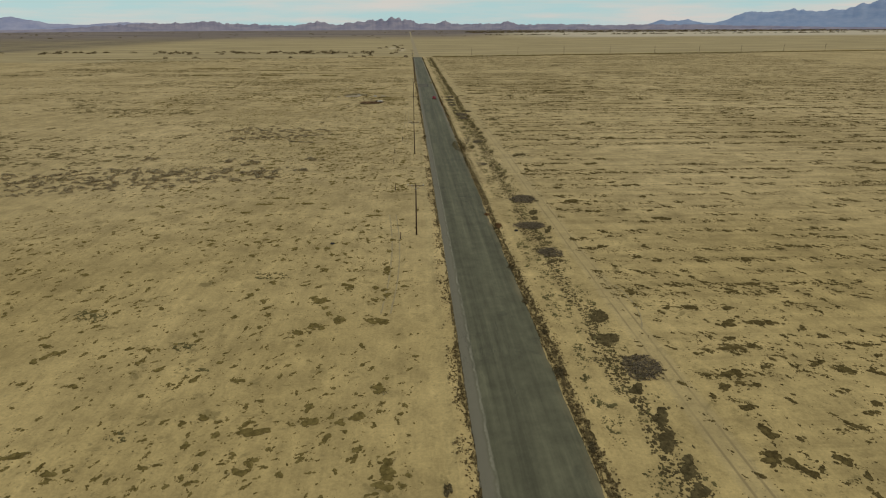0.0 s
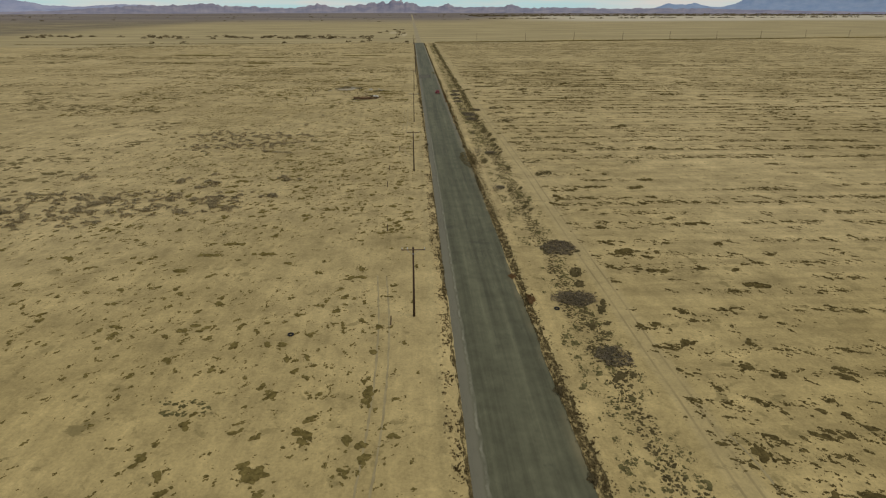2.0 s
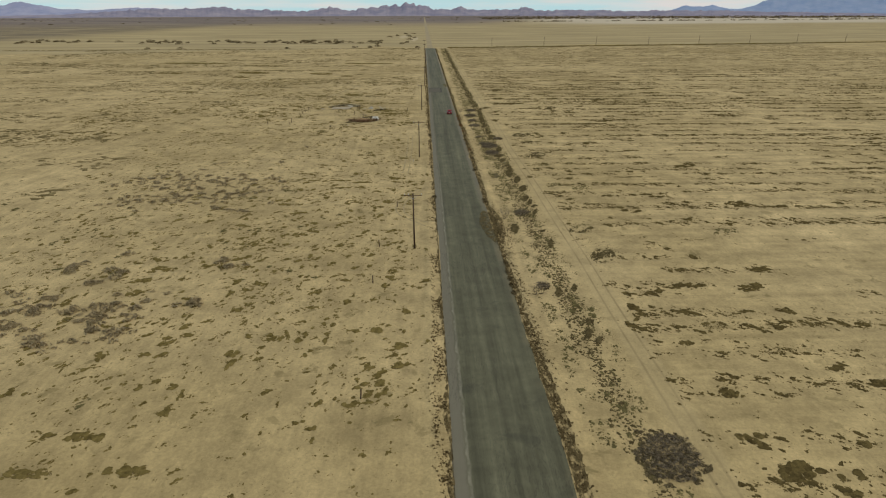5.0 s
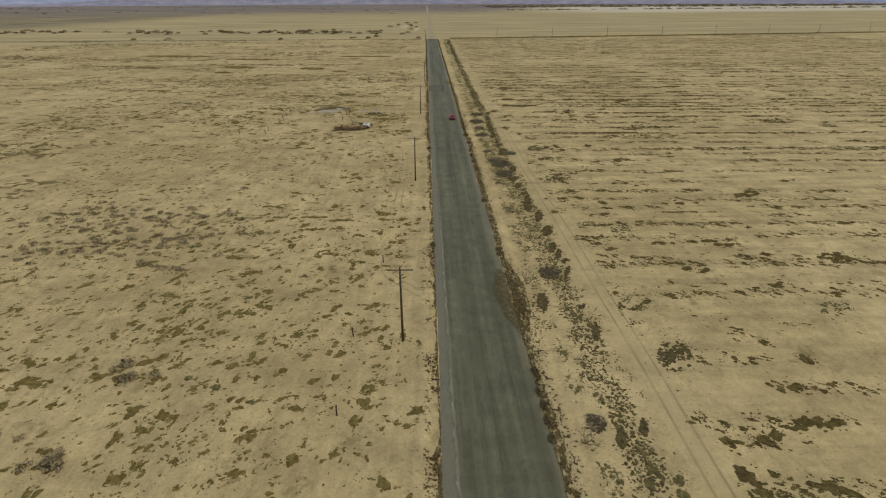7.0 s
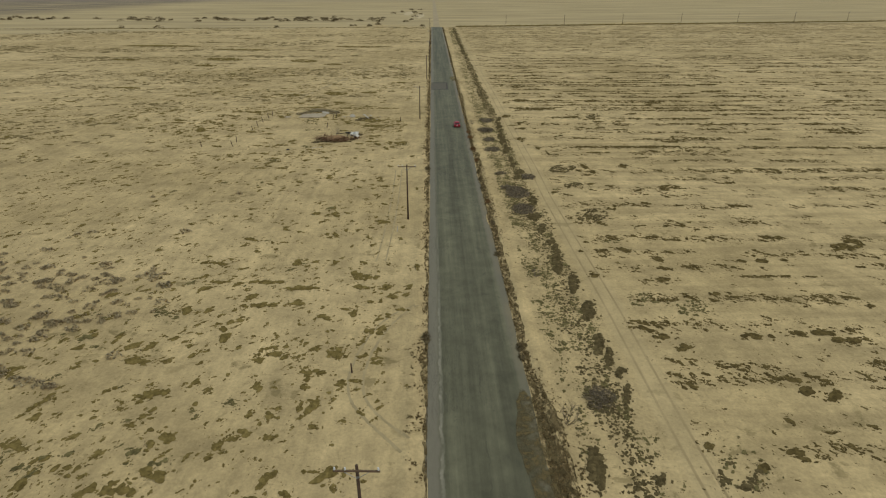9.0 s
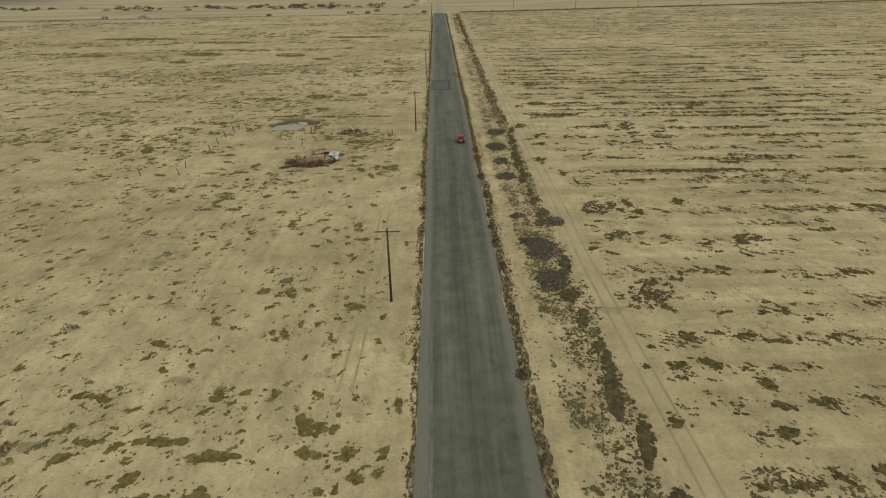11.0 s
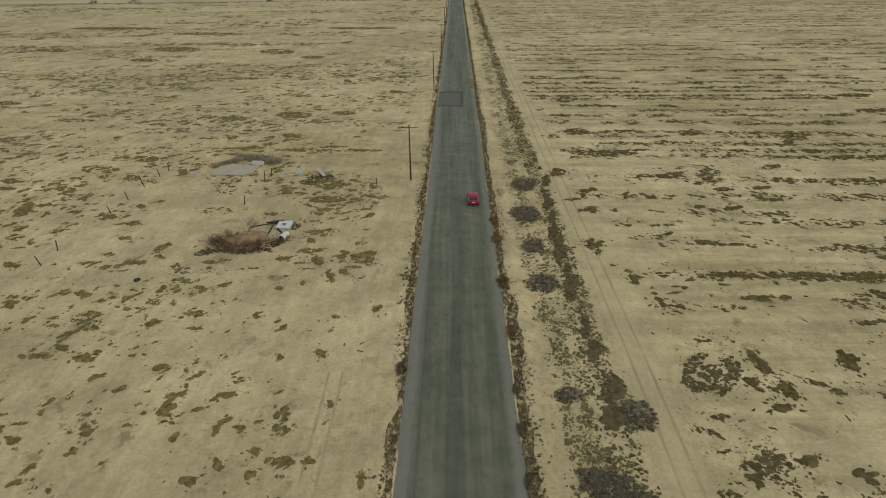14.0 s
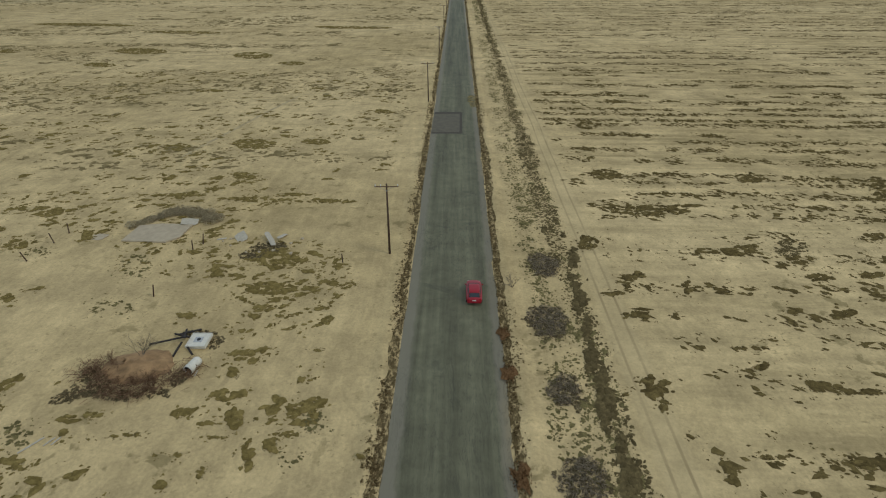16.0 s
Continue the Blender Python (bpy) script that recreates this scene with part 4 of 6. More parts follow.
EAST_MATS_E = [(28.5, 176.2, 1, 0.6, 45), (39.9, 177.4, 0.8, 0.3, 8), (51.7, 177.6, 1.5, 0.9, 22), (43.9, 178.1, 0.7, 0.4, 161), (28.9, 178.3, 0.6, 0.4, 148),
    (37, 178.9, 0.5, 0.4, 127), (43.5, 182.2, 1.1, 0.6, 36), (41.4, 183.2, 1.2, 0.7, 30), (73.2, 184.5, 2, 0.9, 9), (65.2, 185.9, 3.4, 2, 27),
    (32, 190.4, 0.9, 0.6, 35), (51.5, 191.6, 2.3, 0.7, 4), (41.2, 192.5, 2, 0.7, 3), (30.3, 192.6, 1.3, 0.6, 4), (47.9, 193, 2.9, 0.8, 2),
    (59.4, 199, 1.2, 0.6, 17), (35.9, 206, 1.5, 0.6, 3), (51.6, 206.6, 6.2, 0.4, 179), (26.5, 207.4, 0.8, 0.6, 28)]
EAST_MATS_F = [(51.5, 211.4, 4.1, 0.8, 0), (37, 212.2, 1, 0.8, 106), (26.4, 215, 0.7, 0.4, 20), (42.6, 215, 0.6, 0.3, 28), (32.9, 215.2, 1.1, 0.9, 126),
    (29.4, 215.3, 1, 0.5, 6), (67.5, 216.4, 3.3, 1.8, 29), (47.8, 219.7, 0.9, 0.4, 15), (48.5, 223.1, 1.8, 0.8, 8), (44.1, 224.2, 2.3, 0.6, 1),
    (38.7, 224.3, 1.2, 0.5, 7), (36.1, 232.8, 1.4, 0.9, 51), (27.6, 241.1, 1.1, 0.8, 54), (43.6, 242.1, 1.5, 0.6, 3), (50.2, 243.4, 2.7, 1.7, 32),
    (39.3, 244.5, 1, 0.9, 169), (35.4, 245.8, 1.1, 0.6, 35), (64, 246.2, 3, 0.8, 0), (29.3, 246.8, 0.8, 0.3, 4)]
EAST_MATS_G = [(30.8, 250.4, 1, 0.4, 7), (36.1, 251.5, 1.3, 0.7, 15), (37.8, 254, 1.6, 0.7, 93), (37.1, 257.9, 1.8, 0.8, 97), (45.7, 258, 1.6, 1, 69),
    (52.2, 264.5, 1.6, 0.7, 10), (30.7, 268.6, 1.6, 1, 94), (43.4, 269, 3.2, 0.7, 2), (29.3, 272.8, 1.2, 0.6, 97), (57.7, 273.7, 1.8, 0.8, 13),
    (38.2, 273.8, 1, 0.5, 178), (50.5, 274, 3.7, 0.8, 2), (59.2, 274, 6, 0.8, 180), (40.5, 274.1, 1.4, 0.6, 13), (45.5, 274.2, 6.9, 0.8, 180),
    (33.4, 274.5, 1.3, 0.3, 3), (27.9, 276, 0.8, 0.3, 118), (65, 278.5, 3.4, 0.8, 1), (26.6, 279.7, 0.8, 0.5, 71)]
EAST_MATS_H = [(23.8, 281, 0.6, 0.4, 65), (44.9, 281.9, 1.8, 0.5, 5), (72.3, 282, 2.2, 0.9, 6), (26.7, 282.5, 2, 1.2, 63), (41.8, 282.5, 1.7, 0.8, 165),
    (37.5, 285.1, 0.8, 0.5, 30), (37.6, 287.7, 1.9, 0.4, 3), (40.2, 289.2, 0.9, 0.4, 8), (27.6, 293.4, 1.2, 0.7, 10), (50, 294, 1.7, 0.9, 21),
    (45.4, 294.4, 1.1, 0.6, 28), (57, 297.3, 3, 0.9, 1), (26.7, 297.3, 1.3, 0.6, 5), (34.8, 298.7, 1.8, 0.9, 64), (29.6, 301, 1.5, 1.1, 28),
    (51.7, 301.6, 2.2, 1.1, 14), (58, 302.1, 1.8, 0.7, 10), (81.5, 304.6, 3.2, 1, 2), (44.2, 307.2, 3.3, 1, 0)]
EAST_MATS_I = [(41.4, 307.5, 2.6, 0.9, 5), (46.1, 308.4, 2, 1.2, 23), (25.9, 309.4, 2.1, 1.4, 68), (64.5, 312, 2.2, 1.1, 22), (84.5, 317.5, 7, 1, 179),
    (36.2, 319.8, 6.7, 1.9, 179), (41.8, 321.5, 3.8, 0.8, 2), (75, 326.6, 2.1, 1, 43), (78.6, 329.9, 3.5, 2.2, 20), (57.6, 333.1, 3, 2.2, 36),
    (33.7, 334, 2.8, 2.5, 32), (105.7, 350, 4.4, 1.8, 4), (36.3, 363.5, 3, 2.4, 70), (111.7, 365.8, 4.8, 2.2, 5)]
EAST_MATS = EAST_MATS_A + EAST_MATS_B + EAST_MATS_C + EAST_MATS_D + EAST_MATS_E + EAST_MATS_F + EAST_MATS_G + EAST_MATS_H + EAST_MATS_I
LOOSE_A = [(-28, 42.8, 1.5, 0.8, 136), (-24.8, 54.1, 1.5, 0.7, 168), (-27.8, 59, 1.9, 1.2, 156), (-43.4, 67.6, 2.8, 1.6, 147), (-22.4, 78.9, 2.7, 1.6, 166),
    (55.5, 171, 3, 1.7, 30), (30.2, 173.4, 2.5, 1.8, 48), (-14.8, 181.9, 0.8, 0.4, 173), (-27.7, 198.3, 2.3, 1.4, 156), (36.7, 198.7, 2.7, 1.8, 25),
    (31.1, 200.8, 2.2, 1.6, 30), (31.8, 218.5, 1.6, 0.8, 6), (32.5, 246.5, 1.3, 1, 42), (-32.3, 263.7, 2.3, 1.3, 152), (-4, 273.4, 0.9, 0.7, 165),
    (-26.9, 275.1, 2, 1, 143), (-3.1, 277.3, 1.3, 0.9, 115), (-29, 293, 2.7, 1.5, 165), (-31.2, 302.1, 3.3, 1.8, 131)]
LOOSE_B = [(-46.7, 306.1, 3.1, 1.6, 144)]
LOOSE = LOOSE_A + LOOSE_B
BRUSH = [(25, 51.8, 2.8, 2, 43), (22.5, 85.9, 2.5, 1.7, 43), (21.8, 99.6, 3, 2.2, 26), (23.6, 116.8, 3.8, 2.5, 65), (18.8, 150.6, 1.4, 1, 57),
    (20.5, 182.2, 1.9, 1.4, 54), (20, 232.1, 3, 2.2, 68), (20.3, 241.3, 3.8, 2.1, 76), (18.5, 243.9, 1.5, 1.2, 55), (23.8, 250.6, 2, 1.3, 59),
    (18.4, 253, 1.5, 1, 9), (18.4, 272, 2.3, 1.8, 36), (18.5, 281.5, 2.1, 1.5, 70), (18.3, 291.7, 3.5, 2.2, 76), (19.2, 303.4, 3.2, 1.9, 78)]
SAGE_SPOTS = [(-30, 146.5, 1.5, 0.9, 150), (-44.6, 157.5, 2.1, 1.1, 150), (-29.8, 158.9, 1.5, 0.9, 159), (-46.7, 163.8, 2.7, 1.2, 166), (-34.4, 185, 1.8, 1, 149),
    (-39.1, 186.9, 1.6, 0.8, 146), (-41.5, 195.3, 1.8, 0.9, 158), (-36.3, 196.5, 1.5, 0.9, 145), (-35.7, 222.9, 0.8, 0.4, 163),
    (-48.1, 239.9, 1.4, 0.6, 165), (-32.6, 241.6, 1.4, 0.7, 167)]
GREEN_MATS = [(30.5, 161.1, 3.3, 1.9, 60), (29.5, 172.8, 2.3, 1.4, 34), (31.7, 229.5, 3.7, 2.5, 50), (32.2, 245.4, 2.3, 1.2, 15), (32.1, 256.2, 3.8, 2.4, 46),
    (51.9, 308.5, 3.3, 1.8, 48)]
BELT_MATS_A = [(23, 34, 1.1, 0.7, 34), (23.1, 36.4, 1.8, 0.6, 62), (22.7, 40, 1.6, 0.7, 61), (23.5, 43.2, 1.8, 0.6, 65), (22.7, 47.8, 1.1, 0.7, 56),
    (23, 58, 1.7, 1.2, 22), (23.8, 63.7, 1.9, 1.1, 66), (21.9, 82.3, 1, 0.6, 51), (23.4, 82.5, 0.8, 0.4, 57), (23.4, 90.8, 0.5, 0.3, 42),
    (22, 92.5, 0.8, 0.5, 61), (24, 93.2, 0.6, 0.4, 40), (24.7, 97.4, 2.4, 0.5, 69), (23.5, 104, 1.3, 0.6, 67), (24, 107.8, 1.7, 1, 64),
    (22.7, 136, 1.3, 0.4, 66), (21.8, 137.6, 1.3, 0.5, 67), (22.7, 140.5, 0.7, 0.5, 53), (20.6, 148.6, 1.4, 0.5, 72)]
BELT_MATS_B = [(23.1, 150, 1.5, 0.4, 71), (23, 166.2, 2.3, 0.5, 75), (20.8, 171.7, 0.6, 0.4, 49), (22.9, 172.3, 0.8, 0.4, 61), (18.1, 172.4, 1.8, 0.4, 74),
    (18, 173.8, 2.3, 0.7, 79), (23.3, 182.6, 2.2, 0.4, 72), (23.8, 186.1, 1, 0.5, 65), (23.2, 188.5, 2.1, 0.5, 73), (22.8, 191.1, 2.2, 0.6, 74),
    (23.3, 198.2, 2.4, 0.9, 74), (23.2, 205.4, 3.2, 0.7, 77), (22.1, 209.5, 2.3, 0.5, 71), (22.2, 212.2, 4.2, 0.7, 79), (22.3, 213.7, 2, 0.5, 72),
    (22.8, 216.5, 1.3, 0.5, 70), (22.5, 218.7, 1.6, 0.6, 73), (22.1, 223.8, 2.3, 0.6, 75), (21.5, 228.7, 1.7, 1.2, 65)]
BELT_MATS_C = [(22.5, 236.4, 2.7, 0.9, 77), (21.5, 250.3, 1.7, 1.1, 65), (22.4, 253.8, 1.9, 1.2, 67), (21.8, 259.4, 1.8, 0.7, 76), (21.7, 263.2, 2, 0.6, 78),
    (21.5, 271, 3.2, 0.8, 79), (22.1, 272.6, 1.9, 0.7, 73), (21.9, 275.3, 1.8, 0.5, 75), (22, 279.6, 2.1, 0.6, 76), (21.7, 280.8, 4.8, 0.7, 81),
    (21.5, 285.5, 2.9, 0.7, 78), (22.3, 290.8, 2, 0.6, 78), (22.3, 296, 3.4, 0.9, 79), (23, 303.5, 4.9, 0.7, 80)]
BELT_MATS = BELT_MATS_A + BELT_MATS_B + BELT_MATS_C
# groups of sagebrush: middle x and y, half width, half length
BUSHES_W = [(-62.1, 137.6, 2.2, 2.2), (-37.1, 139.1, 2.3, 1.8), (-50.6, 141.3, 2.8, 1.9), (-41, 142.1, 3.7, 3.6), (-64.6, 143.6, 4.2, 6), (-61.2, 145.5, 1.4, 3.2), (-50.3, 146.1, 2.9, 2), (-30.5, 146.7, 2, 1.3),
             (-29.3, 147.4, 1.5, 1.2), (-45.5, 155.4, 3.2, 3), (-27.1, 158.7, 1.5, 1.2), (-52.2, 158.8, 3.3, 2.6), (-29.4, 159, 3.3, 2), (-75.7, 161.8, 2.8, 3.4), (-34.5, 184.3, 1.7, 1.1), (-34.2, 185.2, 1.3, 1.3),
             (-37.9, 185.7, 1.4, 1.3), (-40.4, 187.4, 2.1, 1.4), (-40.7, 196.1, 1.9, 1.4), (-36.5, 197.1, 1.2, 1.2)]


def mat_arrays(x, y, r, h, angle, stretch, sides=9):
    """Low cushions of weeds: a lobed outline and an off-centre top."""
    x, y, r, h = (np.asarray(v, float) for v in (x, y, r, h))
    n = len(x)
    turn = np.arange(sides) / sides * 2 * math.pi
    lobes = 1 + 0.22 * np.sin(2 * turn + rng.uniform(0, 6.28, (n, 1))) + 0.16 * np.sin(3 * turn + rng.uniform(0, 6.28, (n, 1)))
    rad = r[:, None] * (lobes + 0.25 * (rng.random((n, sides)) - 0.5))
    c, s = np.cos(angle)[:, None], np.sin(angle)[:, None]
    base = ground_z(x, y) + 0.012
    u, v = rad * np.cos(turn) * np.asarray(stretch).reshape(-1, 1), rad * np.sin(turn)
    verts = np.empty((n, sides + 1, 3))
    verts[:, :sides, 0], verts[:, :sides, 1] = x[:, None] + u * c - v * s, y[:, None] + u * s + v * c
    verts[:, :sides, 2] = base[:, None] + 0.35 * h[:, None] * rng.random((n, sides))
    verts[:, sides] = np.stack([x + r * 0.4 * (rng.random(n) - 0.5), y + r * 0.4 * (rng.random(n) - 0.5), base + h], 1)
    k = np.arange(sides)
    one = np.stack([k, (k + 1) % sides, np.full(sides, sides)], 1)
    return verts.reshape(-1, 3), (np.arange(n)[:, None, None] * (sides + 1) + one[None]).reshape(-1, 3)


def mat_points(rows, close=1.5, strays=0.8, small=0.13, large=0.3, holes=0.36):
    """Cushions that fill each patch and stray round it: x, y, radius, direction."""
    rows = np.array(rows, float)
    cx, cy, a, b, deg = rows.T
    ang = np.radians(deg)
    size = np.clip(0.46 * b, small, large)
    count = np.ceil(close * a * b / size ** 2).astype(int)
    k = np.repeat(np.arange(len(rows)), count)
    rad, turn = np.sqrt(rng.random(len(k))) * np.maximum(0.12, 1 - 0.75 * size[k] / b[k]), rng.uniform(0, 6.283, len(k))
    u, v = rad * np.cos(turn) * np.maximum(a[k] - 0.6 * size[k], 0.1) / np.maximum(1 - 0.75 * size[k] / b[k], 0.35), rad * np.sin(turn) * b[k]
    r = size[k] * (0.5 + 0.8 * rng.random(len(k)))
    torn = fbm((cx[k] + u * np.cos(ang[k])) / 0.9, (cy[k] + v) / 0.9, 161, 2) > holes
    u, v, r, k = u[torn], v[torn], r[torn], k[torn]
    j = np.repeat(np.arange(len(rows)), np.ceil(strays * (2 + np.sqrt(count))).astype(int))
    rad2, turn2 = 0.85 + 0.75 * rng.random(len(j)) ** 1.6, rng.uniform(0, 6.283, len(j))
    u2, v2 = rad2 * np.cos(turn2) * (a[j] + 0.2), rad2 * np.sin(turn2) * (b[j] + 0.2)
    r2 = np.minimum(size[j], 0.3) * (0.2 + 0.45 * rng.random(len(j)))
    u, v, r, k = np.concatenate([u, u2]), np.concatenate([v, v2]), np.concatenate([r, r2]), np.concatenate([k, j])
    x, y = cx[k] + u * np.cos(ang[k]) - v * np.sin(ang[k]), cy[k] + u * np.sin(ang[k]) + v * np.cos(ang[k])
    keep = np.abs(x - road_mid(y)) > HALF + 0.25
    return x[keep], y[keep], r[keep], (ang[k] + rng.normal(0, 0.45, len(k)))[keep]


def mats(name, points, material, label, flat=0.28, stretch=0.8, category="weeds", halo=1.35):
    """Cushions as one piece of stuff, with thin grass round the larger ones."""
    x, y, r, turn = points
    h = np.minimum(r * flat, 0.16) * (0.6 + 0.8 * rng.random(len(x))) + 0.02
    big = r > 0.19
    long = 1 + stretch * rng.random(len(x))
    stuff(name, join(mat_arrays(x[big], y[big], r[big], h[big], turn[big], long[big]), tuft_arrays(x[~big], y[~big], r[~big] * 1.1, h[~big], turn[~big], long[~big], 5)), material, label, category)
    if halo:
        pick = rng.random(len(x)) < 0.6
        n = int(pick.sum())
        stuff("thin_grass", tuft_arrays(x[pick] + rng.normal(0, 0.3, n) * r[pick], y[pick] + rng.normal(0, 0.3, n) * r[pick], r[pick] * halo + 0.08, np.full(n, 0.02), turn[pick], long[pick], 7, lift=-0.008),
              THIN, "thin dry grass around weed clumps on sand", "grass")


def streaks(name, rows, material, label, flat=0.10):
    """Long low drifts of weeds, each one lobed strip with small scraps beside it."""
    cx, cy, a, b, deg = np.array(rows, float).T
    turn = np.radians(deg)
    h = np.minimum(b * flat + 0.05, 0.25)
    pieces = [mat_arrays(cx, cy, 0.75 * b, h, turn, 0.6 * a / b, 7)]
    for size in (0.7, 0.45):
        off = rng.normal(0, 1, (2, len(cx)))
        pieces.append(mat_arrays(cx + off[0] * a * 0.8, cy + off[1] * b * 1.2, b * size, h, turn + rng.normal(0, 0.3, len(cx)), 1 + 2.0 * rng.random(len(cx)), 4))
    stuff(name, join(*pieces), material, label)


def seeded(count, xa, xb, ya, yb, chance, small, large, direction, spread, narrow, shift):
    """Seeded patches where the ground bears weeds: centre, half axes and direction of each."""
    local = np.random.default_rng(shift)
    x, y = local.uniform(xa, xb, count), local.uniform(ya, yb, count)
    keep = local.random(count) < chance(x, y)
    x, y = x[keep], y[keep]
    a = small + (large - small) * local.random(len(x)) ** 2.6
    return np.stack([x, y, a, a * local.uniform(narrow, 0.85, len(x)), local.normal(direction, spread, len(x))], 1)


def weedy_west(x, y):
    return np.minimum(1.0, 0.4 + 0.7 * step(0.40, 0.62, fbm(x / 17, y / 13, 141, 3))) * step(0.5, 3.0, -x + 1.5) * (1 - 0.72 * step(232, 246, y) * (1 - step(284, 300, y)) * (1 - 0.7 * step(28, 42, -x)))


def weedy_east(x, y):
    return (0.25 + 0.75 * step(0.40, 0.6, lattice((y + 0.02 * x) / 3.1, y * 0 + 2.5, 143))) * np.maximum(step(0.36, 0.60, fbm(x / 19, y / 12, 145, 3)), 0.75 - 0.6 * step(55, 90, y))


def rows_east(count, xa, xb, ya, yb, pitch, small, large, shift, direction=-38, narrow=(0.25, 0.65)):
    """Seeded patches strung along the furrows of the eastern field, lying aslant to them."""
    local = np.random.default_rng(shift)
    row = local.integers(int(ya / pitch), int(yb / pitch), count)
    x = local.uniform(xa, xb, count)
    y = row * pitch + 0.8 * pitch * (NOISE[row % 256, 40 + shift % 50] - 0.5) - 0.02 * x + local.normal(0, 0.62, count) + 1.6 * (fbm(x / 16, row * 3.7, 44, 2) - 0.5)
    value = 0.6 * fbm(x / 7, row * 5.3, 46, 3) + 0.3 * (0.25 + 0.5 * NOISE[row % 256, 90]) + 0.22 * fbm(x / 50, y / 25, 48, 3)
    keep = local.random(count) < step(0.49, 0.62, value) * (0.65 + 0.35 * step(90, 150, y)) * (1 - 0.65 * step(232, 246, y) * (1 - step(318, 340, y)) * (1 - step(48, 70, x)))
    keep &= y < cross_y(x) - 6
    x, y = x[keep], y[keep]
    a = small + (large - small) * local.random(len(x)) ** 2.0
    return np.stack([x, y, a, a * local.uniform(*narrow, len(x)), local.normal(direction, 0.6 * abs(direction), len(x))], 1)


def west_mid(x, y):
    """Broad groups of weeds round the slab and west of it."""
    return step(0.44, 0.58, 0.7 * fbm(x / 16, y / 9, 171, 3) + 0.3 * fbm(x / 4, y / 3, 173, 2)) * step(2.0, 6.0, -x) * (0.5 + 0.5 * np.exp(-((y - 305) / 36) ** 2))


def west_clumps(x, y):
    group = fbm(x / 26, y / 20, 91, 3)
    clump = fbm(x / 3.2, y / 2.6, 93, 3)
    return step(0.525, 0.67, 0.55 * group + 0.5 * clump - 0.02 + 0.05 * np.exp(-((y - 190) / 45) ** 2) * step(12, 30, -x)) * step(1.0, 4.0, -x) * (0.8 - 0.45 * step(190, 215, y))


def west_far(x, y):
    yy = y + 0.03 * x
    return (0.03 + 0.95 * step(0.525, 0.585, 0.5 * fbm(x / 24, yy / 6.5, 95) + 0.5 * fbm(x / 70, yy / 20, 97, 3))) * step(1, 5, -x)


def belt(x, y):
    """The strip of dark weeds between the road and the rutted track."""
    mid = 22.6 - 0.003 * y + 1.6 * (fbm(y / 14, y * 0, 99, 2) - 0.5)
    wide = 1.35 + 0.5 * (1 - step(55, 80, y)) + 1.5 * step(60, 100, y) * (1 - step(190, 215, y)) + 1.2 * step(205, 222, y) * (1 - step(240, 262, y)) + 0.5 * step(300, 380, y)
    inside = np.exp(-((x - mid + 0.7 * (wide - 1.35)) / wide) ** 2)
    thick = 0.10 * step(205, 230, y) - 0.04 * step(60, 80, y) * (1 - step(110, 150, y)) + 0.03 * (1 - step(55, 80, y)) - 0.11 * step(310, 400, y) - 0.06 * step(60, 100, y) * (1 - step(190, 215, y)) - 0.02 + (0.10 + 0.22 * step(300, 380, y)) * (fbm(y / 18, y * 0, 115, 2) - 0.5)
    return step(0.50 - thick, 0.66 - thick, 0.5 * inside + 0.5 * fbm(x / 1.6, y / 2.6, 101, 4)) * step(0.08, 0.3, inside)


def far_belt(x, y):
    """The same strip farther on, broken into heaps."""
    return np.exp(-((x - 21.3) / 1.5) ** 2) * step(0.40, 0.56, fbm(x / 3.0, y / 8.0, 197, 2))


def west_edge(x, y):
    off = road_mid(y) - HALF - x
    return np.exp(-((off - 0.6 - 0.9 * (fbm(y / 9, y * 0, 103, 2) - 0.5)) / 0.6) ** 2) * step(0.36, 0.6, fbm(x / 1.5, y / 3.0, 105, 3)) * 1.2


def east_edge(x, y):
    off = x - road_mid(y) - HALF
    wide = 0.36 + 0.4 * (1 - step(80, 140, y)) + 0.5 * step(0.5, 0.75, fbm(y / 22, y * 0, 107, 2)) + 1.3 * np.exp(-((y - 176) / 9) ** 2)
    return np.exp(-((off - wide * 0.75) / wide) ** 2) * step(0.25, 0.5, fbm(x / 0.8, y / 3.0, 109, 3)) * 1.5


def weed_field(points, material, label, flat=0.25, angle=None, stretch=0.6, share=0.5, grow=1.9, name="field_weeds"):
    stuff(name, tufts(points, flat, angle, stretch), material, label)
    stuff("thin_grass", fringe(points, share, grow, angle, stretch), THIN, "thin dry grass around weed clumps on sand", "grass")


mats("field_weeds", mat_points(WEST_MATS, 1.8, 1.2, holes=0.43), WEED, "flat olive brown weed mats on the sand")
mats("field_weeds", mat_points(seeded(13500, -80, 3, 28, 270, weedy_west, 0.12, 0.72, 60, 35, 0.22, 201), 1.2, 0.35, 0.09), WEED, "small olive brown weeds strewn over the sand", halo=0)
mats("field_weeds", mat_points(seeded(14000, -130, 2, 245, 420, west_mid, 0.2, 1.3, 20, 35, 0.22, 211), 1.2, 0.4, 0.16), WEED, "olive brown weeds in broad groups on the sand", halo=0)
mats("field_weeds", mat_points(seeded(1900, -62, 2, 122, 214, lambda x, y: 0.2 + 0.8 * step(0.42, 0.6, fbm(x / 9, y / 7, 191, 3)), 0.25, 1.1, 48, 28, 0.25, 223), 1.2, 0.5), WEED, "olive brown weed mats in drifts across the sand", halo=1.2)
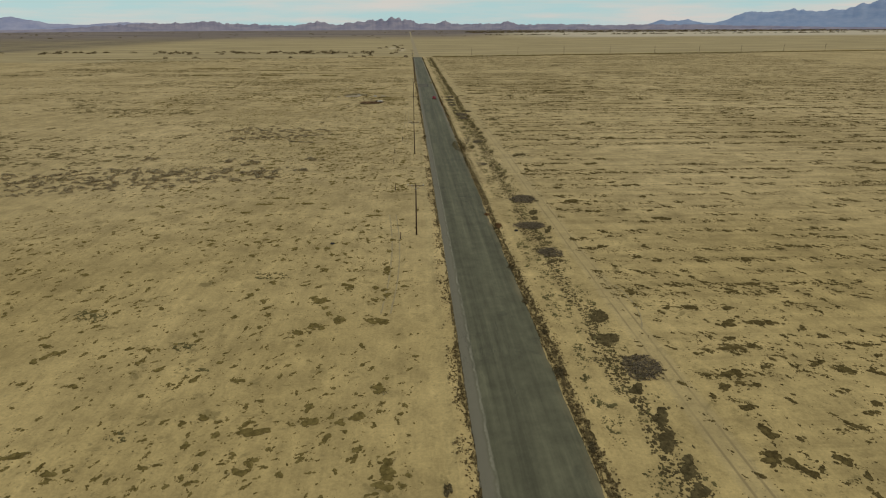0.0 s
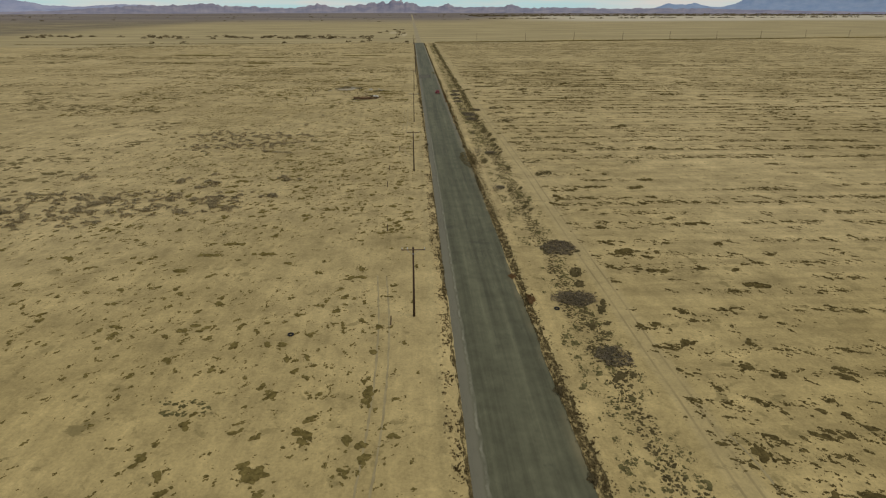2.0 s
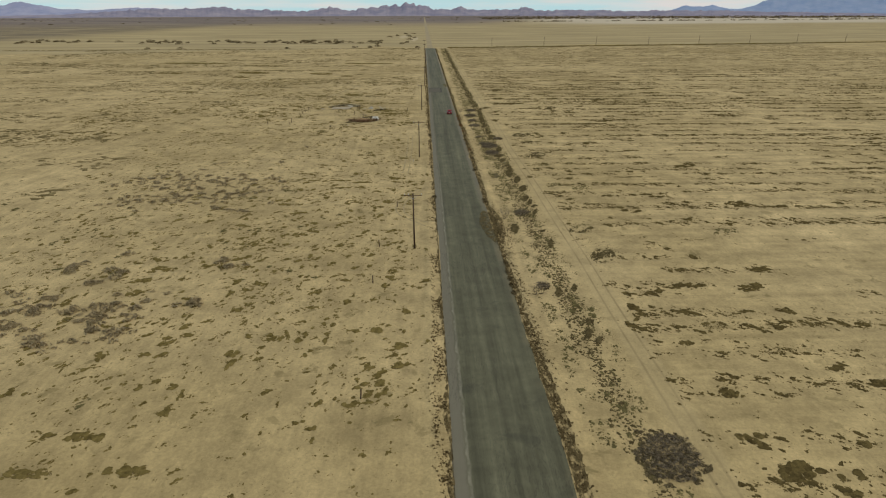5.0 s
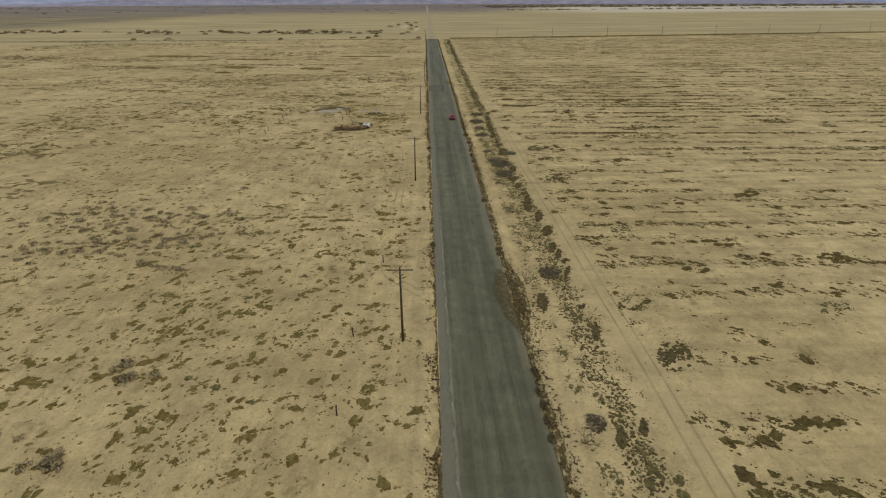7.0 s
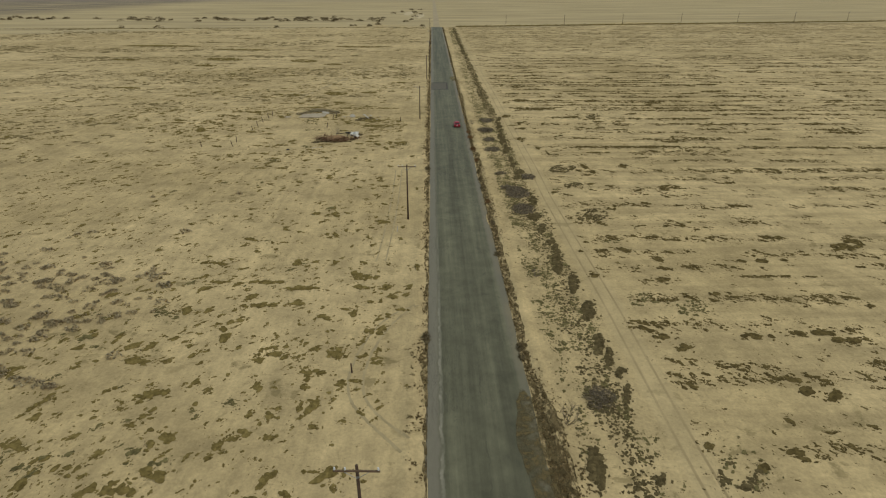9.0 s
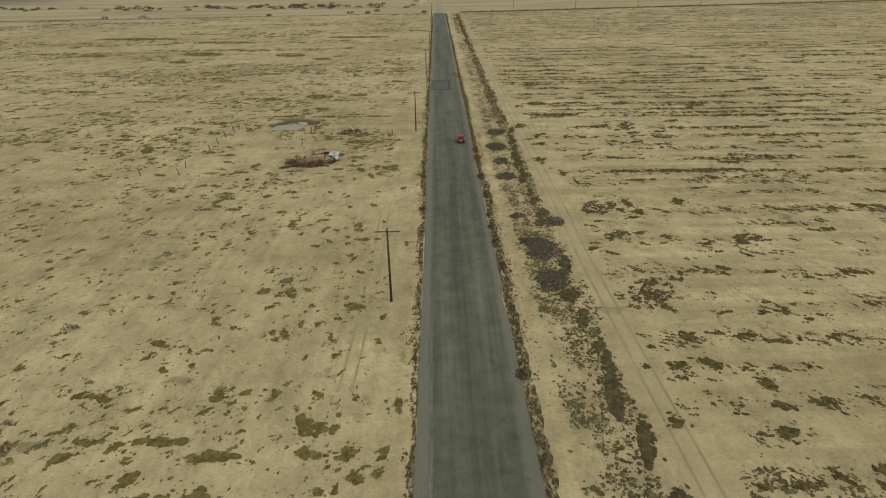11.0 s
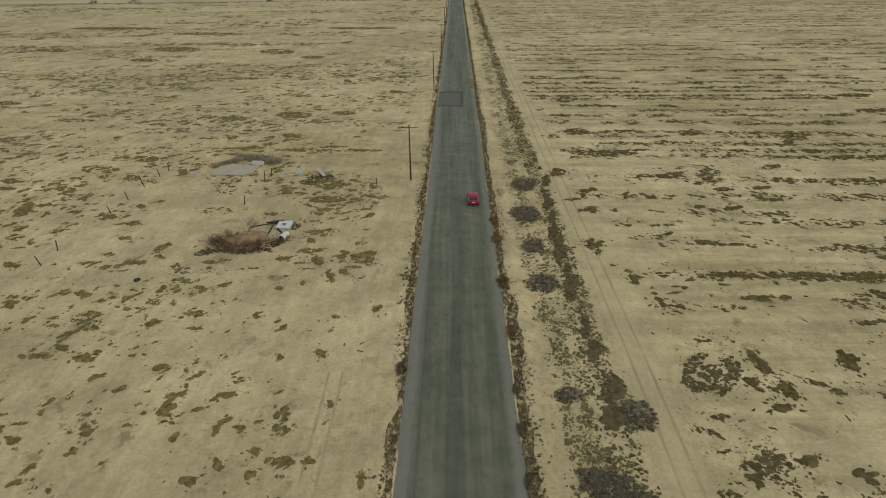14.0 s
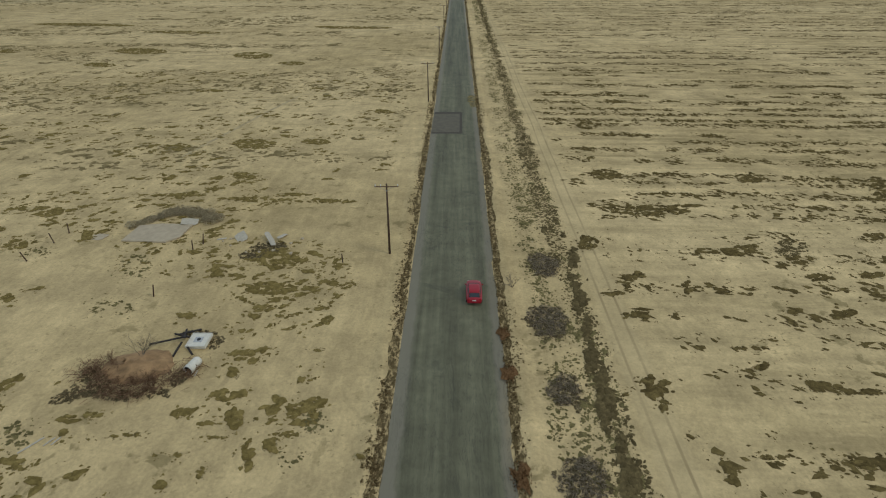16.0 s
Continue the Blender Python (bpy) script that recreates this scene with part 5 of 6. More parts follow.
mats("row_weeds", mat_points(seeded(700, 26, 70, 26, 80, lambda x, y: 0.3 + 0.7 * step(0.4, 0.6, fbm(x / 8, y / 4, 193, 3)), 0.2, 0.9, -42, 22, 0.25, 227), 1.2, 0.8), WEED_EAST, "dark brown weeds in loose rows on sand")
mats("sagebrush_weeds", mat_points(seeded(2600, -120, -14, 125, 260, west_clumps, 0.2, 0.9, 40, 35, 0.3, 207), 1.2, 0.9), GREEN, "grey green weeds between sagebrush")
streaks("drift_weeds", seeded(16000, -330, -1, 335, 470, west_far, 0.22, 1.7, 4, 14, 0.16, 212), DRIFT, "dry olive weeds in short streaks on the plain")
streaks("drift_weeds", seeded(15000, -330, -1, 460, 694, west_far, 0.35, 2.6, 2, 9, 0.14, 213), DRIFT, "dry olive weeds in long streaks across the plain")
streaks("drift_weeds", seeded(15000, -330, -78, 60, 335, west_far, 0.35, 2.2, 8, 14, 0.16, 217), DRIFT, "dry olive weeds in streaks on the western plain")
mats("row_weeds", mat_points(EAST_MATS, 1.7, 1.4, holes=0.40), WEED_EAST, "dark brown weeds in patches along old furrows")
mats("row_weeds", mat_points(rows_east(25000, 27.5, 118, 50, 275, 4.6, 0.13, 1.15, 4, -30, (0.22, 0.55)), 0.85, 0.3, 0.1), WEED_EAST, "dark brown weeds in rows along old furrows", halo=0)
streaks("row_weeds", rows_east(17000, 27.5, 118, 275, 430, 4.6, 0.2, 1.2, 4, -26, (0.25, 0.6)), WEED_EAST, "dark brown weeds in broken rows on sand")
streaks("row_weeds", rows_east(42000, 118, 420, 60, 430, 4.6, 0.4, 2.4, 4, -9, (0.2, 0.42)), WEED_EAST, "dark weeds in long rows across the wide field")
streaks("row_weeds", rows_east(38000, 26, 420, 425, 760, 5.6, 0.4, 2.6, 5, -6, (0.2, 0.4)), FAR_ROWS, "dark weeds in long rows across the far field")
mats("row_weeds", mat_points(seeded(9500, 27, 118, 28, 420, weedy_east, 0.08, 0.40, -40, 25, 0.3, 202), 1.4, 0.6, 0.08), WEED_EAST, "small dark weeds strewn over the field", halo=0)
mats("row_weeds", mat_points(GREEN_MATS, 1.5, 3.0, 0.15, 0.17), BELT, "dense dark green weeds on sand")
mats("belt_weeds", mat_points(BELT_MATS, 2.6, 1.0, holes=0.24), BELT, "dark brown weeds along a rutted track", 0.5)
mats("sparse_weeds", mat_points(seeded(3600, 17.2, 23.2, 200, 330, lambda x, y: step(0.42, 0.6, fbm(x / 1.6, y / 3.0, 181, 3)), 0.15, 0.6, 75, 25, 0.3, 219), 1.0, 0.8, 0.1), GREEN, "grey green weeds filling a belt beside the track", halo=1.5)
mats("sparse_weeds", mat_points(seeded(3000, 17.5, 24.6, 28, 200, lambda x, y: step(0.46, 0.62, fbm(x / 1.8, y / 4.0, 183, 3)), 0.15, 0.65, 75, 25, 0.3, 229), 1.0, 0.8, 0.1), GREEN, "grey green weeds strewn along a sandy belt", halo=1.6)
mats("belt_weeds", mat_points(seeded(1500, 15.5, 25, 300, 690, far_belt, 0.35, 1.5, 84, 14, 0.35, 231), 1.6, 1.0, 0.2, 0.4), BELT, "dark brown weed heaps strung along a track", 0.5, halo=0)
mats("sparse_weeds", mat_points(LOOSE, 0.55, 2.5, 0.12, 0.16), GREEN, "grey green weeds growing loosely on sand", 0.4)
weed_field(scatter_points(130000, 17, 28, 28, 690, lambda x, y: belt(x, y) * (0.35 + 0.3 * (1 - step(180, 200, y)) + 0.65 * step(290, 330, y)), 0.17), BELT, "dark low weeds in a belt beside a rutted track", 0.3, share=0.35, name="weed_belt")
edge_points = scatter_points(110000, 0, 6, 20, 690, west_edge, 0.13)
stuff("verge_grass", tufts(edge_points, 0.5), STRAW, "brown dry grass along the asphalt edge", "grass")
stuff("thin_grass", fringe(edge_points, 0.5, 1.8, 1.57, 0.8), THIN, "thin dry grass beside the asphalt", "grass")
weed_field(scatter_points(60000, 16, 25, 190, 690, lambda x, y: 0.75 * np.exp(-((x - 20.2 + 0.005 * y) / 1.7) ** 2) * step(0.46, 0.62, fbm(x / 1.8, y / 3.0, 151, 4)), 0.17),
           GREEN, "soft green grey weeds between brush heaps and a track", 0.35, share=0.7, name="sparse_weeds")
x, y = rng.uniform(9, 20, 90000), rng.uniform(20, 690, 90000)
keep = (rng.random(90000) < east_edge(x, y)) & (x - road_mid(y) - HALF > -0.3)
x, y = x[keep], y[keep]
stuff("verge_grass", tufts((x, y, 0.11 * (0.5 + 0.9 * rng.random(len(x)))), 0.5, lift=0.02), STRAW, "rusty brown dry weeds crowding the asphalt edge", "grass")
vy = np.arange(20.0, 690.0, 0.6)
wide = 0.55 + 0.6 * (1 - step(80, 140, vy)) + 0.35 * step(235, 265, vy) + 0.6 * step(0.45, 0.75, fbm(vy / 20, vy * 0, 107, 3)) + 1.7 * np.exp(-((vy - 176) / 9) ** 2) + 0.5 * (fbm(vy / 2.0, vy * 0, 117, 3) - 0.5)
verge = new("verge", ribbon("verge", road_mid(vy) + HALF - 0.1 + wide * 0.5, vy, wide, 0.03, VERGE, 0.5, 5))
tagged(verge, "brown matted weeds and dirt along the asphalt edge", "verge", kind="structure")
wide = np.clip(0.3 + 0.5 * step(225, 265, vy) + 1.8 * (fbm(vy / 3.5, vy * 0, 103, 4) - 0.42), 0.15, 1.2)
verge = new("verge", ribbon("verge", road_mid(vy) - HALF + 0.12 - 0.5 * wide, vy, wide, 0.02, VERGE, 0.4, 4))
tagged(verge, "narrow strip of brown matted weeds beside the asphalt", "verge", kind="structure")
weed_field(scatter_points(60000, 15.5, 23, 28, 690, lambda x, y: 0.8 * step(0.52, 0.68, fbm(x / 2.4, y / 3.2, 131, 4)) * step(0.3, 1.6, x - road_mid(y) - HALF - 2.2), 0.15),
           GREEN, "thin grey green weeds on the sandy verge", 0.35, share=0.6, name="sparse_weeds")
fx = rng.uniform(24, 700, 4500)
stuff("fence_weeds", tufts((fx, cross_y(fx) - 6 + rng.normal(0, 0.7, 4500), rng.uniform(0.5, 1.2, 4500)), 0.8), WEED, "dark weeds grown up along a fence line")
fx = rng.uniform(-420, -10, 900)
stuff("fence_weeds", tufts((fx, cross_y(fx) - 6 + rng.normal(0, 0.9, 900), rng.uniform(0.4, 0.9, 900)), 0.4), WEED, "dark weeds along the edge of a dirt road")


# ---- shrubs ----
def bush_arrays(cx, cy, rx, ry, h, leaves, base=None):
    """A rounded dry bush: many short ragged leaf clumps on an uneven dome."""
    turn, lift = rng.uniform(0, 6.283, leaves), np.arccos(rng.random(leaves))
    rad = (0.62 + 0.5 * rng.random(leaves))
    px = cx + rx * rad * np.sin(lift) * np.cos(turn)
    py = cy + ry * rad * np.sin(lift) * np.sin(turn)
    pz = (ground_z(cx, cy) if base is None else base) + h * rad * np.cos(lift)
    size = 1.7 / math.sqrt(leaves) * min(rx, ry) * (0.6 + 0.8 * rng.random(leaves))
    verts = np.empty((leaves, 4, 3))
    for k in range(4):
        d = rng.normal(size=(leaves, 3))
        d /= np.linalg.norm(d, axis=1, keepdims=True)
        verts[:, k] = np.stack([px, py, pz], 1) + d * size[:, None]
    verts[:, :, 2] = np.maximum(verts[:, :, 2], (ground_z(cx, cy) if base is None else base) - 0.02)
    one = np.array([[0, 1, 2], [0, 2, 3], [0, 3, 1], [1, 3, 2]])
    return verts.reshape(-1, 3), (np.arange(leaves)[:, None, None] * 4 + one[None]).reshape(-1, 3)


groups = []
for cx, cy, rx, ry in BUSHES_W + [row[:4] for row in SAGE_SPOTS]:
    for k in range(max(1, int(rx * ry * 0.75))):
        bx, by = cx + rng.normal(0, 0.5) * rx, cy + rng.normal(0, 0.5) * ry
        r = rng.uniform(0.4, 0.95)
        groups.append(bush_arrays(bx, by, r * 1.2, r, r * 0.6, 60))
for k in range(6000):
    bx, by = rng.uniform(-135, -16), rng.uniform(118, 250)
    south = math.exp(-((by - 143 + 0.10 * (-bx - 40)) / (11 + 0.08 * max(0.0, -bx - 50))) ** 2) * float(step(24, 40, -bx)) * (1.0 + 0.25 * float(step(60, 80, -bx)))
    north = math.exp(-((by - 202) / 24) ** 2 - ((bx + 50) / 26) ** 2)
    if max(south, 0.95 * north, 0.16) * (0.2 + fbm(bx / 9, by / 5, 111, 3)) > 0.34 + 0.33 * rng.random():
        r = rng.uniform(0.25, 0.72)
        groups.append(bush_arrays(bx, by, r * 1.3, r, r * 0.6, 30))
stuff("sagebrush", join(*groups), SAGE, "low rounded grey sagebrush in loose groups", "bush")


def brush_pile(cx, cy, rx, ry):
    """A flattened heap of dead grey brush: litter on the ground and a tangle of twigs over it."""
    rx, ry = rx * 1.12, ry * 1.12
    ob = new("brush_pile")
    ob.location = (cx, cy, 0)
    tagged(ob, "flattened heap of dead grey brush on sand", "brush", "heaps of brush beside the road")
    v, f = fill([(cx, cy, rx * 0.95, ry * 0.95)], 0.30, 0.21, 0.35, 1.0, int(cy) % 7)
    tagged(part_mesh("litter", mesh_of("litter", v - (cx, cy, 0), f, LITTER), ob, "dark matted litter"), kind="stuff")
    n = int(330 * rx * ry)
    u, w = rng.uniform(-1.15, 1.15, n), rng.uniform(-1.15, 1.15, n)
    keep = np.hypot(u, w) < 0.45 + 0.75 * fbm(u * 1.8 + cx, w * 1.8 + cy, 73, 3)
    u, w = u[keep], w[keep]
    n = len(u)
    dome = np.clip(1 - np.hypot(u, w), 0.05, 1)
    a = np.stack([u * rx, w * ry, 0.06 + 0.5 * dome * rng.random(n)], 1)
    d = rng.normal(size=(n, 3)) * (1, 1, 0.3)
    d /= np.linalg.norm(d, axis=1, keepdims=True)
    b = a + d * (rng.uniform(0.2, 0.75, n) * (0.5 + 0.5 * dome))[:, None]
    b[:, 2] = np.maximum(b[:, 2], 0.04)
    twigs = part_mesh("twig_tangle", mesh_of("twig_tangle", *twig_arrays(a, b, rng.uniform(0.012, 0.036, n), np.full(n, 0.008)), TWIG), ob, "tangled bare grey twigs")
    tagged(twigs, kind="stuff")
    return ob


for cx, cy, a, b, deg in BRUSH:
    c, q = math.cos(math.radians(deg)), math.sin(math.radians(deg))
    brush_pile(cx, cy, math.hypot(a * c, b * q), math.hypot(a * q, b * c))


def bare_shrub(x, y, height, seed, label, material=None):
    """A leafless shrub: forked stems from one root."""
    local = np.random.default_rng(seed)
    a, b, r0, r1 = [], [], [], []

    def grow(p, d, size, r, level):
        q = p + d * size
        a.append(p), b.append(q), r0.append(r), r1.append(r * 0.65)
        if level == 0:
            return
        for _ in range(3 if level > 1 else 2):
            e = d + local.normal(0, 0.42, 3)
            e[2] = abs(e[2]) * 0.9 + 0.1
            grow(q - d * size * 0.25 * local.random(), e / np.linalg.norm(e), size * local.uniform(0.55, 0.85), r * 0.62, level - 1)

    for _ in range(6):
        d = np.array([local.normal(0, 0.45), local.normal(0, 0.45), 1.0])
        grow(np.array([local.normal(0, 0.1), local.normal(0, 0.1), -0.03]), d / np.linalg.norm(d), height * 0.36, 0.035, 3)
    ob = new("bare_shrub", mesh_of("bare_shrub", *twig_arrays(np.array(a), np.array(b), np.array(r0), np.array(r1)), material or TWIG))
    ob.location = (x, y, float(ground_z(x, y)))
    return tagged(ob, label, "shrub", "bare shrubs by the road")


bare_shrub(17.2, 148.0, 2.3, 3, "leafless grey shrub beside the road verge")
bare_shrub(16.6, 178.6, 2.8, 5, "tall leafless grey shrub beside the road verge")
bare_shrub(15.1, 298.3, 1.9, 8, "small leafless grey shrub at the road verge")
bare_shrub(18.4, 207.0, 1.5, 9, "small leafless grey shrub on sand")


def tumbleweed(x, y, r, label, material=None):
    core = tuft_arrays(np.zeros(1), np.zeros(1) - 500, np.full(1, r * 1.0), np.full(1, r * 0.55), np.full(1, 1.5708), np.full(1, 1.7), 12, lift=0.02)
    core = (core[0] - (0, -500, float(ground_z(0, -500))), core[1])
    ob = new("tumbleweed", mesh_of("tumbleweed", *join(bush_arrays(0, 0, r * 0.9, r * 1.7, r * 0.8, 260, 0.0), core), material or RUST))
    ob.location = (x, y, max(0.0, float(ground_z(x, y))))
    return tagged(ob, label, "bush", "dry bushes along the road edge")


for x, y, r in ((15.6, 99.5, 0.75), (14.3, 106.8, 0.5), (13.5, 289.5, 0.7), (13.6, 283.4, 0.75), (13.7, 272.0, 0.85), (13.9, 262.5, 0.55), (14.3, 236.2, 0.6)):
    tumbleweed(x, y, r, "dry rust coloured bush at the asphalt edge")
for x, y, r in ((13.7, 243.6, 0.45), (13.6, 248.9, 0.5), (13.6, 253.6, 0.4), (14.4, 158.6, 0.5), (14.2, 155.2, 0.4), (14.3, 153.0, 0.45), (14.2, 150.9, 0.4),
                (14.2, 148.6, 0.4), (13.9, 190.5, 0.45), (13.9, 188.8, 0.4), (15.6, 39.5, 0.5), (15.4, 51.2, 0.6), (15.7, 60.0, 0.4), (14.9, 68.4, 0.5),
                (2.1, 35.2, 0.4), (14.8, 80.0, 0.55), (2.9, 256.2, 0.7), (3.6, 192.6, 0.6), (14.3, 226.0, 0.45), (13.7, 214.0, 0.5)):
    tumbleweed(x, y, r, "dark dry bush at the asphalt edge", LITTER)

# far bushes beyond the crossing
far_models = []
for k in range(4):
    model = new("desert_bush", mesh_of("desert_bush", *bush_arrays(0, 0, 3.0 + 0.7 * k, 2.4, 1.7 + 0.25 * k, 70, 0.0), FAR_BUSH))
    far_models.append(tagged(model, "dark olive desert bush on the open plain", "bush", "bushes beyond the crossing"))
spots = []
for k in range(105):
    x = rng.choice([-490, -430, -330, -245, -190, -150, -120, -75]) + rng.normal(0, 28)
    spots.append((x, 800 - 0.10 * x + rng.normal(0, 22)))
for k in range(9):
    spots.append((rng.uniform(-70, -15), rng.uniform(860, 1120)))
spots += [(-284, 694), (-250, 693), (-142, 695), (-74, 712), (-58, 705), (-52, 728), (-8, 706)]
for k, (x, y) in enumerate(spots):
    m = pose(x, y, -0.05, 0, 0, float(rng.uniform(0, 360)))
    if k < 4:
        far_models[k].matrix_basis = m
    else:
        copy_thing(far_models[k % 4], m)

# ---- utility poles and fences ----
def utility_pole(height, arm, label, group):
    ob = new("utility_pole")
    tagged(ob, label, "utility pole", group)
    bm = bmesh.new()
    rod(bm, (0, 0, -0.1), (0, 0, height), 0.155, 0.10, 12)
    part("pole", bm, TIMBER, ob, smooth=True)
    bm = bmesh.new()
    box(bm, (arm, 0.10, 0.12), Matrix.Translation((0, -0.14, height - 0.32)), 0.012)
    part("crossarm", bm, ARM_WOOD, ob, "grey wooden crossarm")
    for sx in (-1, 1):
        bm = bmesh.new()
        rod(bm, (sx * 0.75, -0.2, height - 0.36), (0, -0.15, height - 0.95), 0.022, 0.022, 6)
        part("brace", bm, GALV, ob)
    for px in (-arm / 2 + 0.1, -arm / 2 + 0.75, arm / 2 - 0.1):
        bm = bmesh.new()
        rod(bm, (px, -0.14, height - 0.27), (px, -0.14, height - 0.17), 0.025, 0.025, 8)
        rod(bm, (px, -0.14, height - 0.18), (px, -0.14, height - 0.10), 0.075, 0.06, 10)
        rod(bm, (px, -0.14, height - 0.10), (px, -0.14, height - 0.03), 0.045, 0.055, 10)
        part("insulator", bm, PORCELAIN, ob, "pale glazed insulator")
    bm = bmesh.new()
    rod(bm, (0, 0, height - 0.9), (0, 0, height - 0.82), 0.122, 0.122, 12)
    part("band", bm, GALV, ob, "galvanised steel band")
    return ob


pole = utility_pole(9.6, 2.9, "tall brown wooden utility pole with one crossarm beside the road", "poles along the road")
pole.matrix_basis = pose(0, 96, 0, 0, 0.4, 0)
for x, y, lean in ((0, 165, -0.3), (0, 228, 0.2), (0, 305.9, 0.4), (0.9, 382.5, -0.4), (1.2, 447, 0.5), (0.8, 518, 0), (0.2, 590, 0.3), (-0.6, 660, -0.3)):
    copy_thing(pole, pose(x, y, 0, 0, lean, lean * 6))

far_pole = utility_pole(9.0, 2.2, "wooden utility pole beside the crossing dirt road", "poles along the crossing road")
far_pole.matrix_basis = pose(72, float(cross_y(72)) + 8, 0, 0, 0, 95)
for x in (130, 190, 252, 314, 378, 440, 505, 570):
    copy_thing(far_pole, pose(x, float(cross_y(x)) + 8, 0, 0, 0.6 * math.sin(x), 95))


def fence_post(height, label, group):
    bm = bmesh.new()
    rod(bm, (0, 0, -0.1), (0, 0, height), 0.085, 0.07, 7)
    box(bm, (0.10, 0.03, 0.06), Matrix.Translation((0, -0.06, height - 0.15)), 0.006)
    me = bpy.data.meshes.new("fence_post")
    bm.to_mesh(me)
    bm.free()
    me.materials.append(TIMBER)
    return tagged(new("fence_post", me), label, "fence post", group)


post = fence_post(1.5, "weathered dark fence post leaning in weeds", "posts of an old fence")
post.matrix_basis = pose(-45.4, 275.9, 0, 6, -9, 0)
for x, y, lx, ly in ((-45.7, 279.8, -5, 7), (-52.9, 275.6, 3, -6), (-45.1, 291.8, 4, -10), (-45.3, 297.3, -6, -8), (-45.4, 302.8, 3, -12), (-45.0, 307.6, -4, -7),
                     (-44.7, 310.4, 2, 5), (-25.6, 295.4, 5, -9), (-25.7, 306.2, -4, -8), (-25.0, 307.8, 3, -10)):
    copy_thing(post, pose(x, y, float(ground_z(x, y)), lx, ly, x * 7))
stake = fence_post(1.25, "thin dark stake standing alone in sand", "stakes in the sand")
stake.matrix_basis = pose(-5.8, 152.3, 0, 2, 1, 0)
for x, y in ((-4.7, 125.9), (-5.9, 166.0), (-2.9, 94.0), (-5.6, 303.5), (-3.9, 186.4)):
    copy_thing(stake, pose(x, y, 0, 3 * math.sin(x), 4 * math.cos(y), 20))
far_post = fence_post(1.9, "grey post of the fence along the crossing road", "posts of the crossing fence")
far_post.matrix_basis = pose(30, float(cross_y(30)) - 5, 0)
for k in range(1, 48):
    x = 30 + 13 * k
    copy_thing(far_post, pose(x, float(cross_y(x)) - 5, 0, 0, 2 * math.sin(k * 3), 0))
low_model = new("low_bush", mesh_of("low_bush", *bush_arrays(0, 0, 1.4, 1.2, 1.6, 50, 0.0), FAR_BUSH))
tagged(low_model, "dark bush against the crossing fence", "bush", "bushes along the crossing fence")
low_model.matrix_basis = pose(76, float(cross_y(76)) - 4, 0)
for x in (52, 84, 110, 148, 186, 236, 244, 262, 310, 330, 398, 404, 430, 470, 510, 560):
    copy_thing(low_model, pose(x, float(cross_y(x)) - 4, 0, 0, 0, x * 11))

# ---- the car ----
s = Shader("red_car_paint", 0.42, spec=0.35)
s.bsdf.inputs["Coat Weight"].default_value = 0.12
RED = s.base(s.mix(s.noise(2.0, 3), (0.27, 0.008, 0.016), (0.33, 0.011, 0.02)))
s = Shader("dark_car_glass", 0.06, spec=0.6)
GLASS = s.base((0.02, 0.024, 0.026))
LAMP = plain("red_lamp_lens", (0.30, 0.008, 0.008), 0.2, wear=0.1, bump=0)
CLEAR = plain("clear_lamp_lens", (0.7, 0.7, 0.68), 0.15, wear=0.05, bump=0)
PLATE = plain("pale_plate", (0.66, 0.66, 0.62), 0.5, wear=0.08, bump=0)
ALLOY = plain("alloy_wheel", (0.45, 0.45, 0.45), 0.35, 0.9, wear=0.1, bump=0)


def loft(bm, sections, power=3.2, count=24):
    """A smooth closed hull through rounded sections (y, half width, bottom, top)."""
    rings = []
    for y, w, z0, z1 in sections:
        ring = []
        for k in range(count):
            t = 2 * math.pi * k / count
            c, q = math.cos(t), math.sin(t)
            ring.append(bm.verts.new((w * math.copysign(abs(c) ** (2 / power), c), y, (z0 + z1) / 2 + (z1 - z0) / 2 * math.copysign(abs(q) ** (2 / power), q))))
        rings.append(ring)
    for r, q in zip(rings, rings[1:]):
        for k in range(count):
            bm.faces.new((r[k], r[(k + 1) % count], q[(k + 1) % count], q[k]))
    bm.faces.new(rings[0]), bm.faces.new(rings[-1][::-1])
    bmesh.ops.recalc_face_normals(bm, faces=bm.faces)
    return bm


